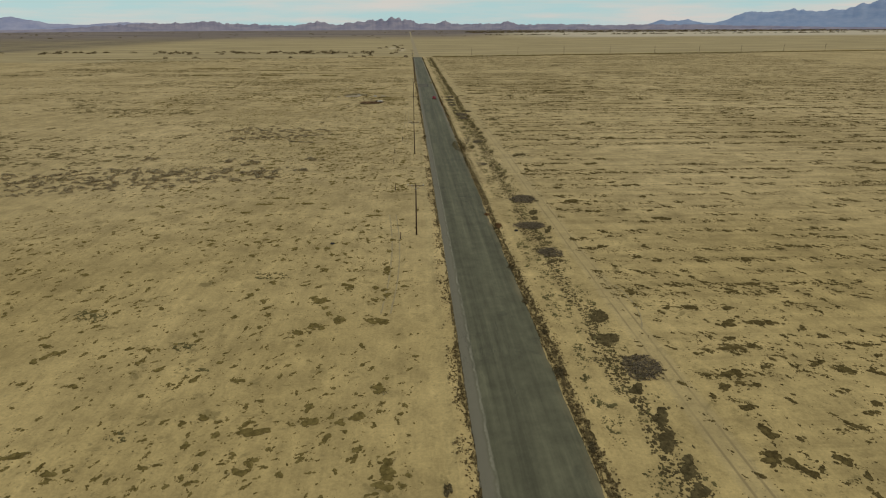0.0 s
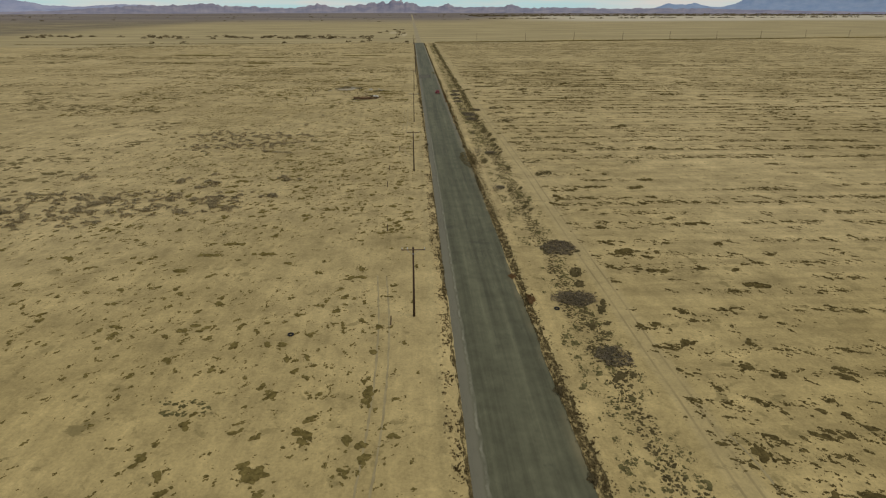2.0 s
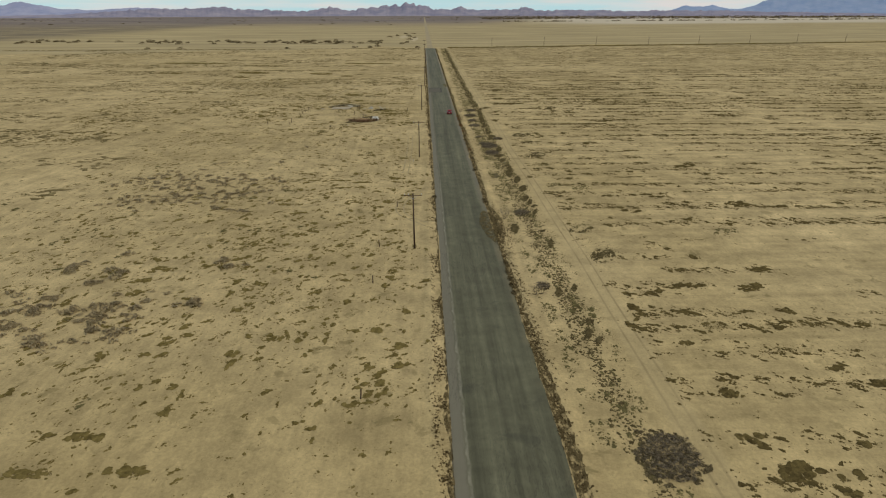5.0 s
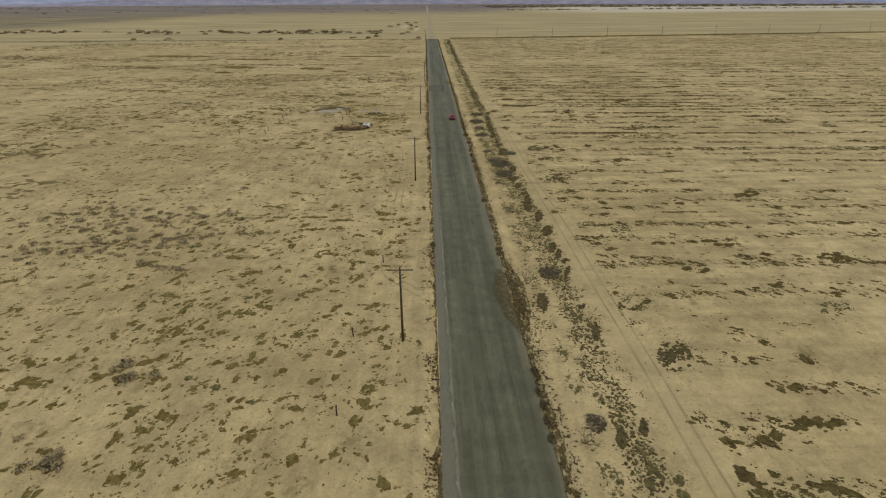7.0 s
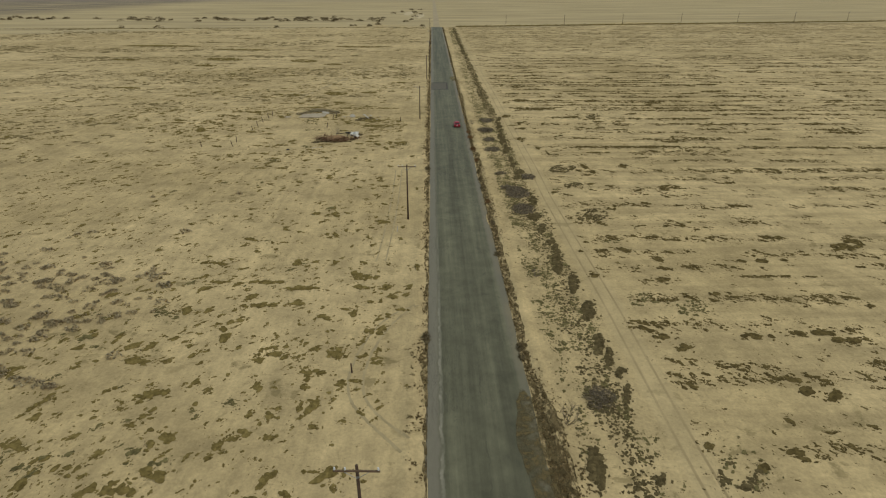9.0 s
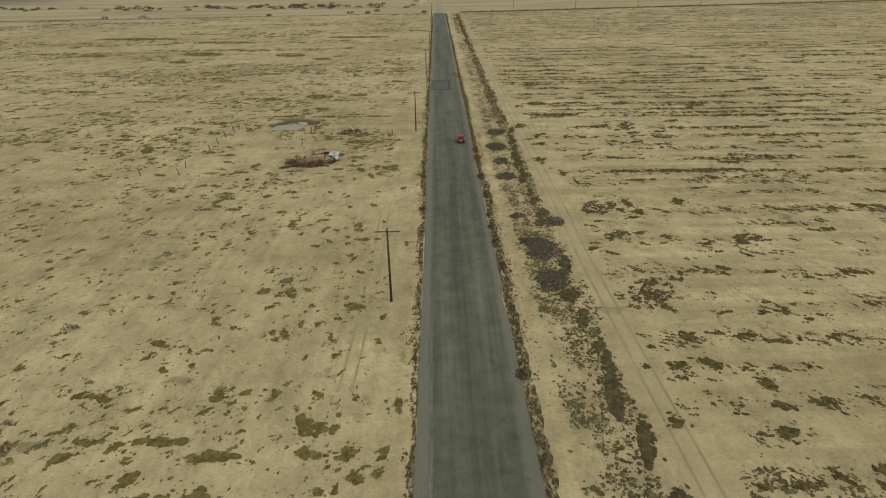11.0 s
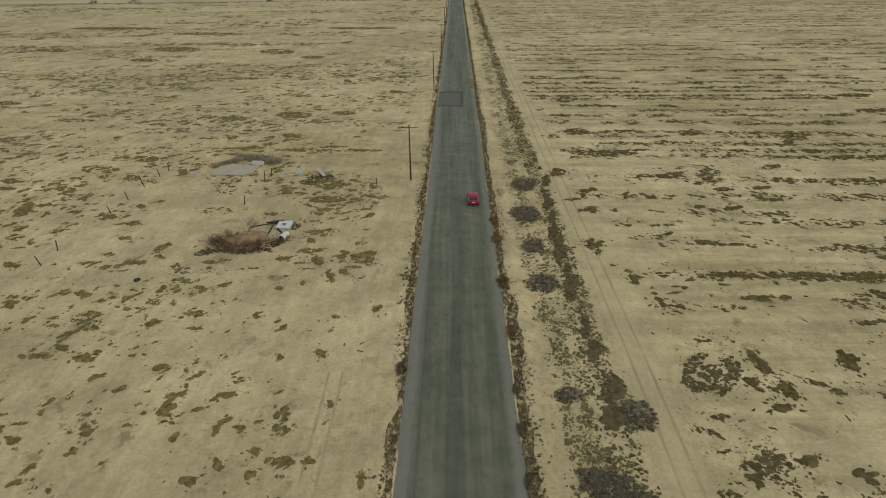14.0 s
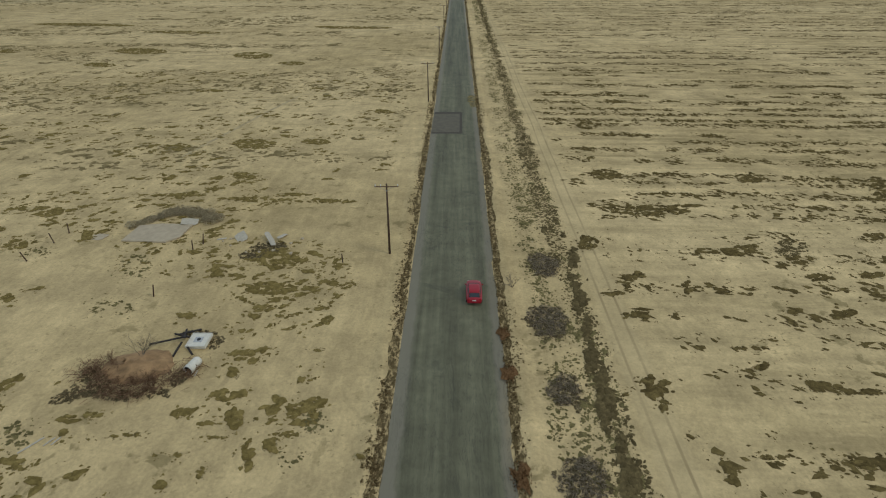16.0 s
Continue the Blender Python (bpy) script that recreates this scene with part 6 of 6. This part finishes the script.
def car(x, y):
    ob = new("car")
    ob.location = (x, y, 0.075)
    tagged(ob, "bright red compact car driving along the asphalt road", "car")
    part("body", loft(bmesh.new(), [(-2.12, 0.66, 0.42, 0.84), (-2.02, 0.80, 0.30, 0.96), (-1.6, 0.87, 0.24, 1.0), (-0.8, 0.89, 0.22, 0.98), (0.4, 0.89, 0.22, 0.96),
                                    (1.2, 0.87, 0.24, 0.92), (1.8, 0.82, 0.28, 0.82), (2.05, 0.70, 0.34, 0.72), (2.14, 0.55, 0.4, 0.64)]), RED, ob, "bright red painted body", True)
    part("window_glass", loft(bmesh.new(), [(-1.86, 0.60, 0.80, 0.98), (-1.45, 0.70, 0.80, 1.24), (-1.0, 0.72, 0.80, 1.40), (-0.2, 0.72, 0.80, 1.43), (0.35, 0.70, 0.80, 1.34),
                                            (0.85, 0.68, 0.80, 1.10), (1.2, 0.64, 0.80, 0.93)], 2.8), GLASS, ob, "dark tinted windows", True)
    part("roof", loft(bmesh.new(), [(-1.42, 0.54, 1.24, 1.28), (-1.2, 0.60, 1.28, 1.40), (-0.9, 0.62, 1.34, 1.45), (-0.2, 0.62, 1.36, 1.465), (0.15, 0.58, 1.34, 1.43), (0.3, 0.52, 1.33, 1.38)], 2.6),
         RED, ob, "bright red roof panel", True)
    for sx in (-1, 1):
        for y0, z0, y1, z1, w0, w1 in ((-1.82, 0.96, -1.3, 1.34, 0.64, 0.58), (1.05, 0.95, 0.25, 1.37, 0.68, 0.58), (-0.35, 0.95, -0.35, 1.40, 0.735, 0.62)):
            bm = bmesh.new()
            rod(bm, (sx * w0, y0, z0), (sx * w1, y1, z1), 0.045, 0.04, 8)
            part("pillar", bm, RED, ob, smooth=True)
        bm = bmesh.new()
        box(bm, (0.22, 0.10, 0.16), Matrix.Translation((sx * 0.60, -2.06, 0.80)), 0.03)
        part("tail_light", bm, LAMP, ob, "red tail light")
        bm = bmesh.new()
        box(bm, (0.30, 0.16, 0.14), Matrix.Translation((sx * 0.55, 1.98, 0.62)), 0.04)
        part("headlight", bm, CLEAR, ob, "clear headlight")
        bm = bmesh.new()
        box(bm, (0.20, 0.10, 0.13), Matrix.Translation((sx * 0.95, 0.72, 1.0)), 0.03)
        part("mirror", bm, RED, ob)
        for wy in (-1.28, 1.32):
            hub = new("wheel")
            hub.parent = ob
            hub.location = (sx * 0.80, wy, 0.30)
            bm = bmesh.new()
            rod(bm, (-0.1, 0, 0), (0.1, 0, 0), 0.30, 0.30, 24)
            part("tyre", bm, BLACK, hub, "black tyre", True)
            bm = bmesh.new()
            rod(bm, (sx * 0.085, 0, 0), (sx * 0.112, 0, 0), 0.20, 0.18, 16)
            part("rim", bm, ALLOY, hub, "grey alloy rim")
    bm = bmesh.new()
    box(bm, (1.5, 0.14, 0.20), Matrix.Translation((0, -2.09, 0.48)), 0.05)
    part("rear_bumper", bm, RED, ob)
    bm = bmesh.new()
    box(bm, (0.42, 0.02, 0.13), Matrix.Translation((0, -2.13, 0.72)), 0.006)
    part("number_plate", bm, PLATE, ob, "pale blank number plate")
    return ob


car(10.6, 296.4)

# ---- wheel marks in the sand ----
def wheel_mark(xs, ys, width=0.28):
    xs, ys = np.asarray(xs, float), np.asarray(ys, float)
    t = np.linspace(0, len(xs) - 1, 60)
    fit_x, fit_y = np.polyfit(np.arange(len(xs)), xs, len(xs) - 1), np.polyfit(np.arange(len(ys)), ys, len(ys) - 1)
    ob = new("wheel_mark", ribbon("wheel_mark", np.polyval(fit_x, t), np.polyval(fit_y, t), np.full(60, width), 0.015, TRACK, 0.2, 2))
    return tagged(ob, "curved wheel mark pressed into the sand", "wheel mark", kind="structure")


for shift in (0.0, 1.5):
    wheel_mark((2.6 - shift * 0.3, -1.2 - shift, -2.6 - shift, -1.6 - shift, 2.4 - shift * 0.4), (199.5, 193.5, 186.5, 181.5, 177.0 - shift))
for shift in (0.0, 1.3):
    wheel_mark((-5.0 + shift, -4.2 + shift, -5.4 + shift), (66.0, 86.0, 108.0), 0.22)
    wheel_mark((-2.6 - shift, -2.2 - shift, -2.6 - shift), (212.0, 232.0, 256.0), 0.22)
wheel_mark((-43.0, -38.0, -33.0), (341.0, 365.0, 388.0), 0.8)
wheel_mark((28.0, 29.6, 29.0), (60.0, 66.0, 73.0), 0.2)

# ---- dumped rubbish and the old slab ----
def mound(name, cx, cy, rx, ry, h, material, seed, rings=5, around_n=36):
    turn = np.linspace(0, 2 * math.pi, around_n, endpoint=False)
    rad = 0.7 + 0.6 * fbm(np.cos(turn) * 1.5 + 4, np.sin(turn) * 1.5 + 4, seed)
    verts, faces = [], []
    for k in range(rings):
        f = 1 - k / rings
        px, py = cx + rx * rad * f * np.cos(turn), cy + ry * rad * f * np.sin(turn)
        pz = ground_z(px, py) - 0.02 + h * (1 - f * f) * (0.6 + 0.8 * fbm(px * 1.2, py * 1.2, seed + 2))
        verts.append(np.column_stack([px, py, pz]))
    verts.append(np.array([[cx, cy, float(ground_z(cx, cy)) + h]]))
    for k in range(rings - 1):
        for q in range(around_n):
            a0, a1 = k * around_n + q, k * around_n + (q + 1) % around_n
            faces += [(a0, a1, a1 + around_n), (a0, a1 + around_n, a0 + around_n)]
    for q in range(around_n):
        a0 = (rings - 1) * around_n
        faces.append((a0 + q, a0 + (q + 1) % around_n, rings * around_n))
    return new(name, mesh_of(name, np.concatenate(verts), np.array(faces), material, True))


tagged(mound("soil_mound", -21.2, 283.5, 3.2, 2.7, 0.7, RED_DIRT, 121), "low heap of reddish soil under dead branches", "soil mound")
stuff("dead_brush", fill([(-24.4, 280.4, 2.0, 1.5), (-21.6, 279.8, 2.4, 0.9), (-18.2, 280.1, 2.0, 0.8), (-25.1, 282.2, 1.1, 1.4), (-16.7, 281.9, 0.9, 1.3), (-17.6, 288.6, 2.0, 0.7), (-15.3, 287.4, 0.7, 1.3), (-23.2, 282.0, 1.2, 0.8), (-25.8, 279.2, 1.4, 0.9)], 0.17, 0.16, 0.6, 0.85, 3), LITTER,
      "matted dark dead brush around a rubbish heap", "brush")
dead_tree = bare_shrub(-21.4, 284.6, 3.3, 17, "leafless brown dead tree standing in a rubbish heap")
for k, (x, y, h) in enumerate(((-19.3, 281.6, 1.7), (-22.9, 283.2, 1.7), (-18.6, 280.9, 1.4), (-24.2, 284.2, 1.5), (-20.3, 281.0, 1.3), (-23.8, 281.4, 1.3))):
    bare_shrub(x, y, h, 30 + k, "low dead reddish brown shrub in a rubbish heap", RED_TWIG)
n = 1050
bend = rng.uniform(-0.15, 1.15, n)
a = np.stack([-25.0 + 8.6 * bend + rng.normal(0, 0.6, n), 282.9 - 2.9 * np.sin(math.pi * np.clip(bend, 0, 1)) ** 0.8 + rng.normal(0, 0.75, n), 0.15 + 0.5 * rng.random(n)], 1)
d = rng.normal(size=(n, 3)) * (1, 1, 0.3)
d /= np.linalg.norm(d, axis=1, keepdims=True)
b = a + d * rng.uniform(0.3, 1.1, n)[:, None]
b[:, 2] = np.maximum(b[:, 2], 0.05)
stuff("dead_branches", twig_arrays(a, b, rng.uniform(0.012, 0.036, n), np.full(n, 0.008)), RED_TWIG,
      "tangle of reddish dead branches over soil", "branches")


def beam(x0, y0, z0, x1, y1, z1, size, label):
    bm = bmesh.new()
    p, q = Vector((x0, y0, z0)), Vector((x1, y1, z1))
    m = Matrix.Translation((p + q) / 2) @ (q - p).to_track_quat("Z", "Y").to_matrix().to_4x4()
    box(bm, (size, size * 0.8, (q - p).length), m, 0.015)
    me = bpy.data.meshes.new("timber_beam")
    bm.to_mesh(me)
    bm.free()
    me.materials.append(CHAR)
    return tagged(new("timber_beam", me), label, "beam", "charred beams in the heap")


for row in ((-20.6, 286.3, 0.45, -17.3, 287.6, 0.55), (-19.0, 288.4, 0.2, -16.9, 287.2, 0.75), (-18.2, 289.3, 0.1, -17.3, 287.0, 0.8), (-17.7, 285.0, 0.1, -17.4, 286.6, 0.6),
            (-16.9, 286.4, 0.25, -15.9, 285.3, 0.1), (-18.3, 287.9, 0.5, -16.6, 289.2, 0.2)):
    beam(row[0] - 0.9, *row[1:3], row[3] - 0.9, *row[4:], 0.17, "charred dark timber beam lying in the heap")


def cooler_unit():
    """A flat white enamel casing on its back: rim, inset panel, black disc for the shade of a round opening."""
    ob = new("cooler_unit")
    ob.matrix_basis = pose(-16.85, 287.2, 0.05, 7, -4, -4)
    tagged(ob, "dumped white enamel cooler casing lying on its back", "appliance")
    bm = bmesh.new()
    box(bm, (2.05, 1.9, 0.32), Matrix.Translation((0, 0, 0.26)), 0.04)
    part("casing", bm, WHITE, ob, "scuffed white casing")
    for sx, sy, wx, wy in ((0, 0.91, 2.05, 0.08), (0, -0.91, 2.05, 0.08), (0.98, 0, 0.08, 1.74), (-0.98, 0, 0.08, 1.74)):
        bm = bmesh.new()
        box(bm, (wx, wy, 0.05), Matrix.Translation((sx, sy, 0.445)), 0.012)
        part("rim", bm, WHITE, ob)
    bm = bmesh.new()
    box(bm, (0.86, 0.72, 0.03), Matrix.Translation((-0.02, 0.03, 0.435)), 0.008)
    part("panel", bm, plain("grey_panel", (0.40, 0.40, 0.39), 0.5), ob, "grey inset panel")
    # solid black disc in place of the shade inside a round hole
    bm = bmesh.new()
    rod(bm, (0, 0.05, 0.44), (0, 0.05, 0.48), 0.21, 0.19, 20)
    part("opening_shade", bm, BLACK, ob, "black disc for the shade in a round opening")
    return ob


cooler_unit()


def tank():
    ob = new("water_tank")
    ob.matrix_basis = pose(-15.85, 283.4, 0.44, 0, 0, -14) @ Matrix.Scale(1.2, 4)
    tagged(ob, "dumped white cylindrical tank lying open on sand", "tank")
    bm = bmesh.new()
    n_side = 28
    rings = []
    for y, r in ((-0.65, 0.34), (-0.65, 0.40), (0.55, 0.40), (0.66, 0.33), (0.70, 0.12)):
        rings.append([bm.verts.new((r * math.cos(2 * math.pi * k / n_side), y, r * math.sin(2 * math.pi * k / n_side))) for k in range(n_side)])
    deep = [bm.verts.new((0.33 * math.cos(2 * math.pi * k / n_side), 0.45, 0.33 * math.sin(2 * math.pi * k / n_side))) for k in range(n_side)]
    for r, q in zip([deep] + rings, rings):
        for k in range(n_side):
            bm.faces.new((r[k], r[(k + 1) % n_side], q[(k + 1) % n_side], q[k]))
    bm.faces.new(deep[::-1]), bm.faces.new(rings[-1])
    bmesh.ops.recalc_face_normals(bm, faces=bm.faces)
    part("shell", bm, WHITE, ob, "white enamel shell", True)
    # black disc just within the mouth, standing for the shade of the hollow
    bm = bmesh.new()
    rod(bm, (0, -0.55, 0), (0, -0.53, 0), 0.33, 0.33, 20)
    part("inside", bm, BLACK, ob, "black disc for the shade inside the tank")
    bm = bmesh.new()
    box(bm, (0.12, 0.62, 0.05), Matrix.Translation((0.52, -0.45, -0.30)) @ pose(0, 0, 0, 0, 12, 14), 0.012)
    part("loose_flap", bm, WHITE, ob)
    return ob


tank()


def board(name, x, y, z, sx, sy, sz, rx, ry, rz, material, label, category):
    """A broken sheet: a thin bevelled slab with one corner torn off."""
    bm = bmesh.new()
    ring = [(-0.5, -0.5), (0.32, -0.5), (0.5, -0.22), (0.5, 0.5), (-0.1, 0.5), (-0.5, 0.36)]
    low = [bm.verts.new((u * sx, v * sy, -sz / 2)) for u, v in ring]
    top = [bm.verts.new((u * sx, v * sy, sz / 2)) for u, v in ring]
    bm.faces.new(low[::-1]), bm.faces.new(top)
    for k in range(6):
        bm.faces.new((low[k], low[(k + 1) % 6], top[(k + 1) % 6], top[k]))
    bmesh.ops.bevel(bm, geom=list(bm.edges), offset=min(sz * 0.2, 0.02), segments=1, affect="EDGES")
    me = bpy.data.meshes.new(name)
    bm.to_mesh(me)
    bm.free()
    me.materials.append(material)
    ob = new(name, me)
    ob.matrix_basis = pose(x, y, z + float(ground_z(x, y)), rx, ry, rz)
    return tagged(ob, label, category)


board("concrete_slab", -32.4, 310.6, 0.08, 7.4, 5.2, 0.26, 0.5, -0.6, -3, CONCRETE, "cracked pale concrete slab half covered by sand", "slab")
board("loose_sheet", -29.2, 313.6, 0.45, 2.2, 1.4, 0.05, 14, 12, 15, BOARD, "pale broken sheet leaning on a weedy bank", "sheet")
board("loose_sheet", -40.0, 309.4, 0.04, 2.0, 1.7, 0.05, 1, 0, -12, CONCRETE, "pale sheet lying flat on sand", "sheet")
board("loose_sheet", -20.4, 309.4, 0.30, 1.5, 1.7, 0.05, 20, -14, 35, BOARD, "pale torn sheet propped in weeds", "sheet")
board("loose_sheet", -16.3, 308.8, 0.48, 0.8, 3.2, 0.06, 12, 16, 38, BOARD, "long pale board leaning on rubble", "board")
board("loose_sheet", -15.0, 309.9, 0.30, 0.45, 2.0, 0.05, -10, 18, -20, BOARD, "splintered pale board leaning on rubble", "board")
board("loose_sheet", -23.0, 309.2, 0.06, 1.2, 0.35, 0.05, 3, 0, 18, BOARD, "narrow pale board lying on sand", "board")
board("plank", -25.0, 274.0, 0.05, 0.18, 2.0, 0.05, 0, 2, -32, BOARD, "narrow bleached plank lying on sand", "plank")
board("plank", -23.8, 274.4, 0.05, 0.14, 1.0, 0.05, 0, 0, -24, BOARD, "short bleached plank lying on sand", "plank")
board("plank", -23.3, 274.5, 0.05, 0.14, 0.9, 0.05, 0, 0, -18, BOARD, "short bleached plank lying on sand", "plank")
board("plank", -1.5, 223.0, 0.35, 0.12, 0.9, 0.05, 58, 10, 8, BOARD, "small pale board stuck upright in sand", "plank")
stuff("dead_brush", fill([(-15.9, 307.2, 2.2, 1.5), (-17.5, 305.0, 2.4, 1.2)], 0.2, 0.2, 0.6, 0.9, 6), LITTER, "dark dead weeds around broken boards", "brush")
groups = []
for k in range(46):
    t = k / 45
    bx, by = -36.6 + 10.6 * t + rng.normal(0, 0.35), 313.2 + 3.4 * math.sin(math.pi * t) + 1.2 * t + rng.normal(0, 0.5)
    r = rng.uniform(0.5, 1.05)
    groups.append(bush_arrays(bx, by, r * 1.3, r, r * 0.75, 130))
stuff("bank_brush", join(*groups), BANK, "dry tan brush banked up behind a concrete slab", "bush")
for k in range(14):
    x, y = rng.normal(-17.5, 2.6), rng.normal(308.0, 1.6)
    bm = bmesh.new()
    bmesh.ops.create_icosphere(bm, subdivisions=2, radius=float(rng.uniform(0.12, 0.34)))
    for v in bm.verts:
        v.co *= 0.75 + 0.5 * noise.noise(v.co * 4 + Vector((k, 0, 0)))
        v.co.z *= 0.6
    me = bpy.data.meshes.new("rubble_stone")
    bm.to_mesh(me)
    bm.free()
    me.materials.append(CONCRETE)
    stone = new("rubble_stone", me)
    stone.location = (x, y, float(ground_z(x, y)) + 0.08)
    tagged(stone, "broken lump of pale concrete among weeds", "stone", "rubble near the slab")


def old_tyre(x, y):
    bm = bmesh.new()
    n_ring, n_tube = 24, 10
    grid = [[bm.verts.new(((0.28 + 0.10 * math.cos(v)) * math.cos(u), (0.28 + 0.10 * math.cos(v)) * math.sin(u), 0.09 + 0.09 * math.copysign(abs(math.sin(v)) ** 0.7, math.sin(v))))
             for v in (2 * math.pi * q / n_tube for q in range(n_tube))] for u in (2 * math.pi * k / n_ring for k in range(n_ring))]
    for k in range(n_ring):
        for q in range(n_tube):
            bm.faces.new((grid[k][q], grid[(k + 1) % n_ring][q], grid[(k + 1) % n_ring][(q + 1) % n_tube], grid[k][(q + 1) % n_tube]))
    for f in bm.faces:
        f.smooth = True
    me = bpy.data.meshes.new("old_tyre")
    bm.to_mesh(me)
    bm.free()
    me.materials.append(BLACK)
    ob = new("old_tyre", me)
    ob.location = (x, y, float(ground_z(x, y)))
    return tagged(ob, "discarded black tyre lying flat on sand", "tyre", "tyres on the sand")


old_tyre(-14.8, 92.2)
old_tyre(-30.9, 272.2)
old_tyre(18.6, 97.0)

# ---- far settlement below the eastern mountains ----
def farmhouse(x, y, w, h, turn, label):
    ob = new("farm_building")
    ob.matrix_basis = pose(x, y, 0, 0, 0, turn)
    tagged(ob, label, "building", "far settlement")
    bm = bmesh.new()
    box(bm, (w, w * 0.6, h), Matrix.Translation((0, 0, h / 2)))
    part("wall", bm, BOARD, ob, "pale wall")
    bm = bmesh.new()
    e, d, top = w * 0.54, w * 0.34, h + w * 0.2
    v = [bm.verts.new(p) for p in ((-e, -d, h), (e, -d, h), (e, d, h), (-e, d, h), (-e, 0, top), (e, 0, top))]
    for q in ((0, 1, 5, 4), (2, 3, 4, 5), (0, 4, 3), (1, 2, 5), (0, 3, 2, 1)):
        bm.faces.new([v[k] for k in q])
    part("roof", bm, plain("dull_roof", (0.22, 0.18, 0.16), 0.8), ob, "dull brown roof")


for k in range(18):
    x = float(rng.uniform(850, 2300))
    farmhouse(x, 2500 + 0.15 * x + float(rng.normal(0, 160)), float(rng.uniform(7, 13)), float(rng.uniform(3, 4.5)), float(rng.uniform(-30, 30)), "small pale building far across the plain")
groups = []
for k in range(1500):
    x = rng.uniform(250, 2700)
    y = 2500 + 0.15 * x + abs(rng.normal(0, 420)) if k % 9 else 2000 + 0.2 * x
    r = rng.uniform(2, 6)
    groups.append(bush_arrays(x, y, r * 1.8, r, r * 0.7, 14, 0.0))
for k in range(150):
    x, y = rng.uniform(-2400, 300), rng.uniform(1700, 3400)
    r = rng.uniform(2, 4)
    groups.append(bush_arrays(x, y, r * 2.0, r, r * 0.45, 18, 0.0))
stuff("far_trees", join(*groups), FAR_BUSH, "dark trees and scrub far across the plain", "trees")
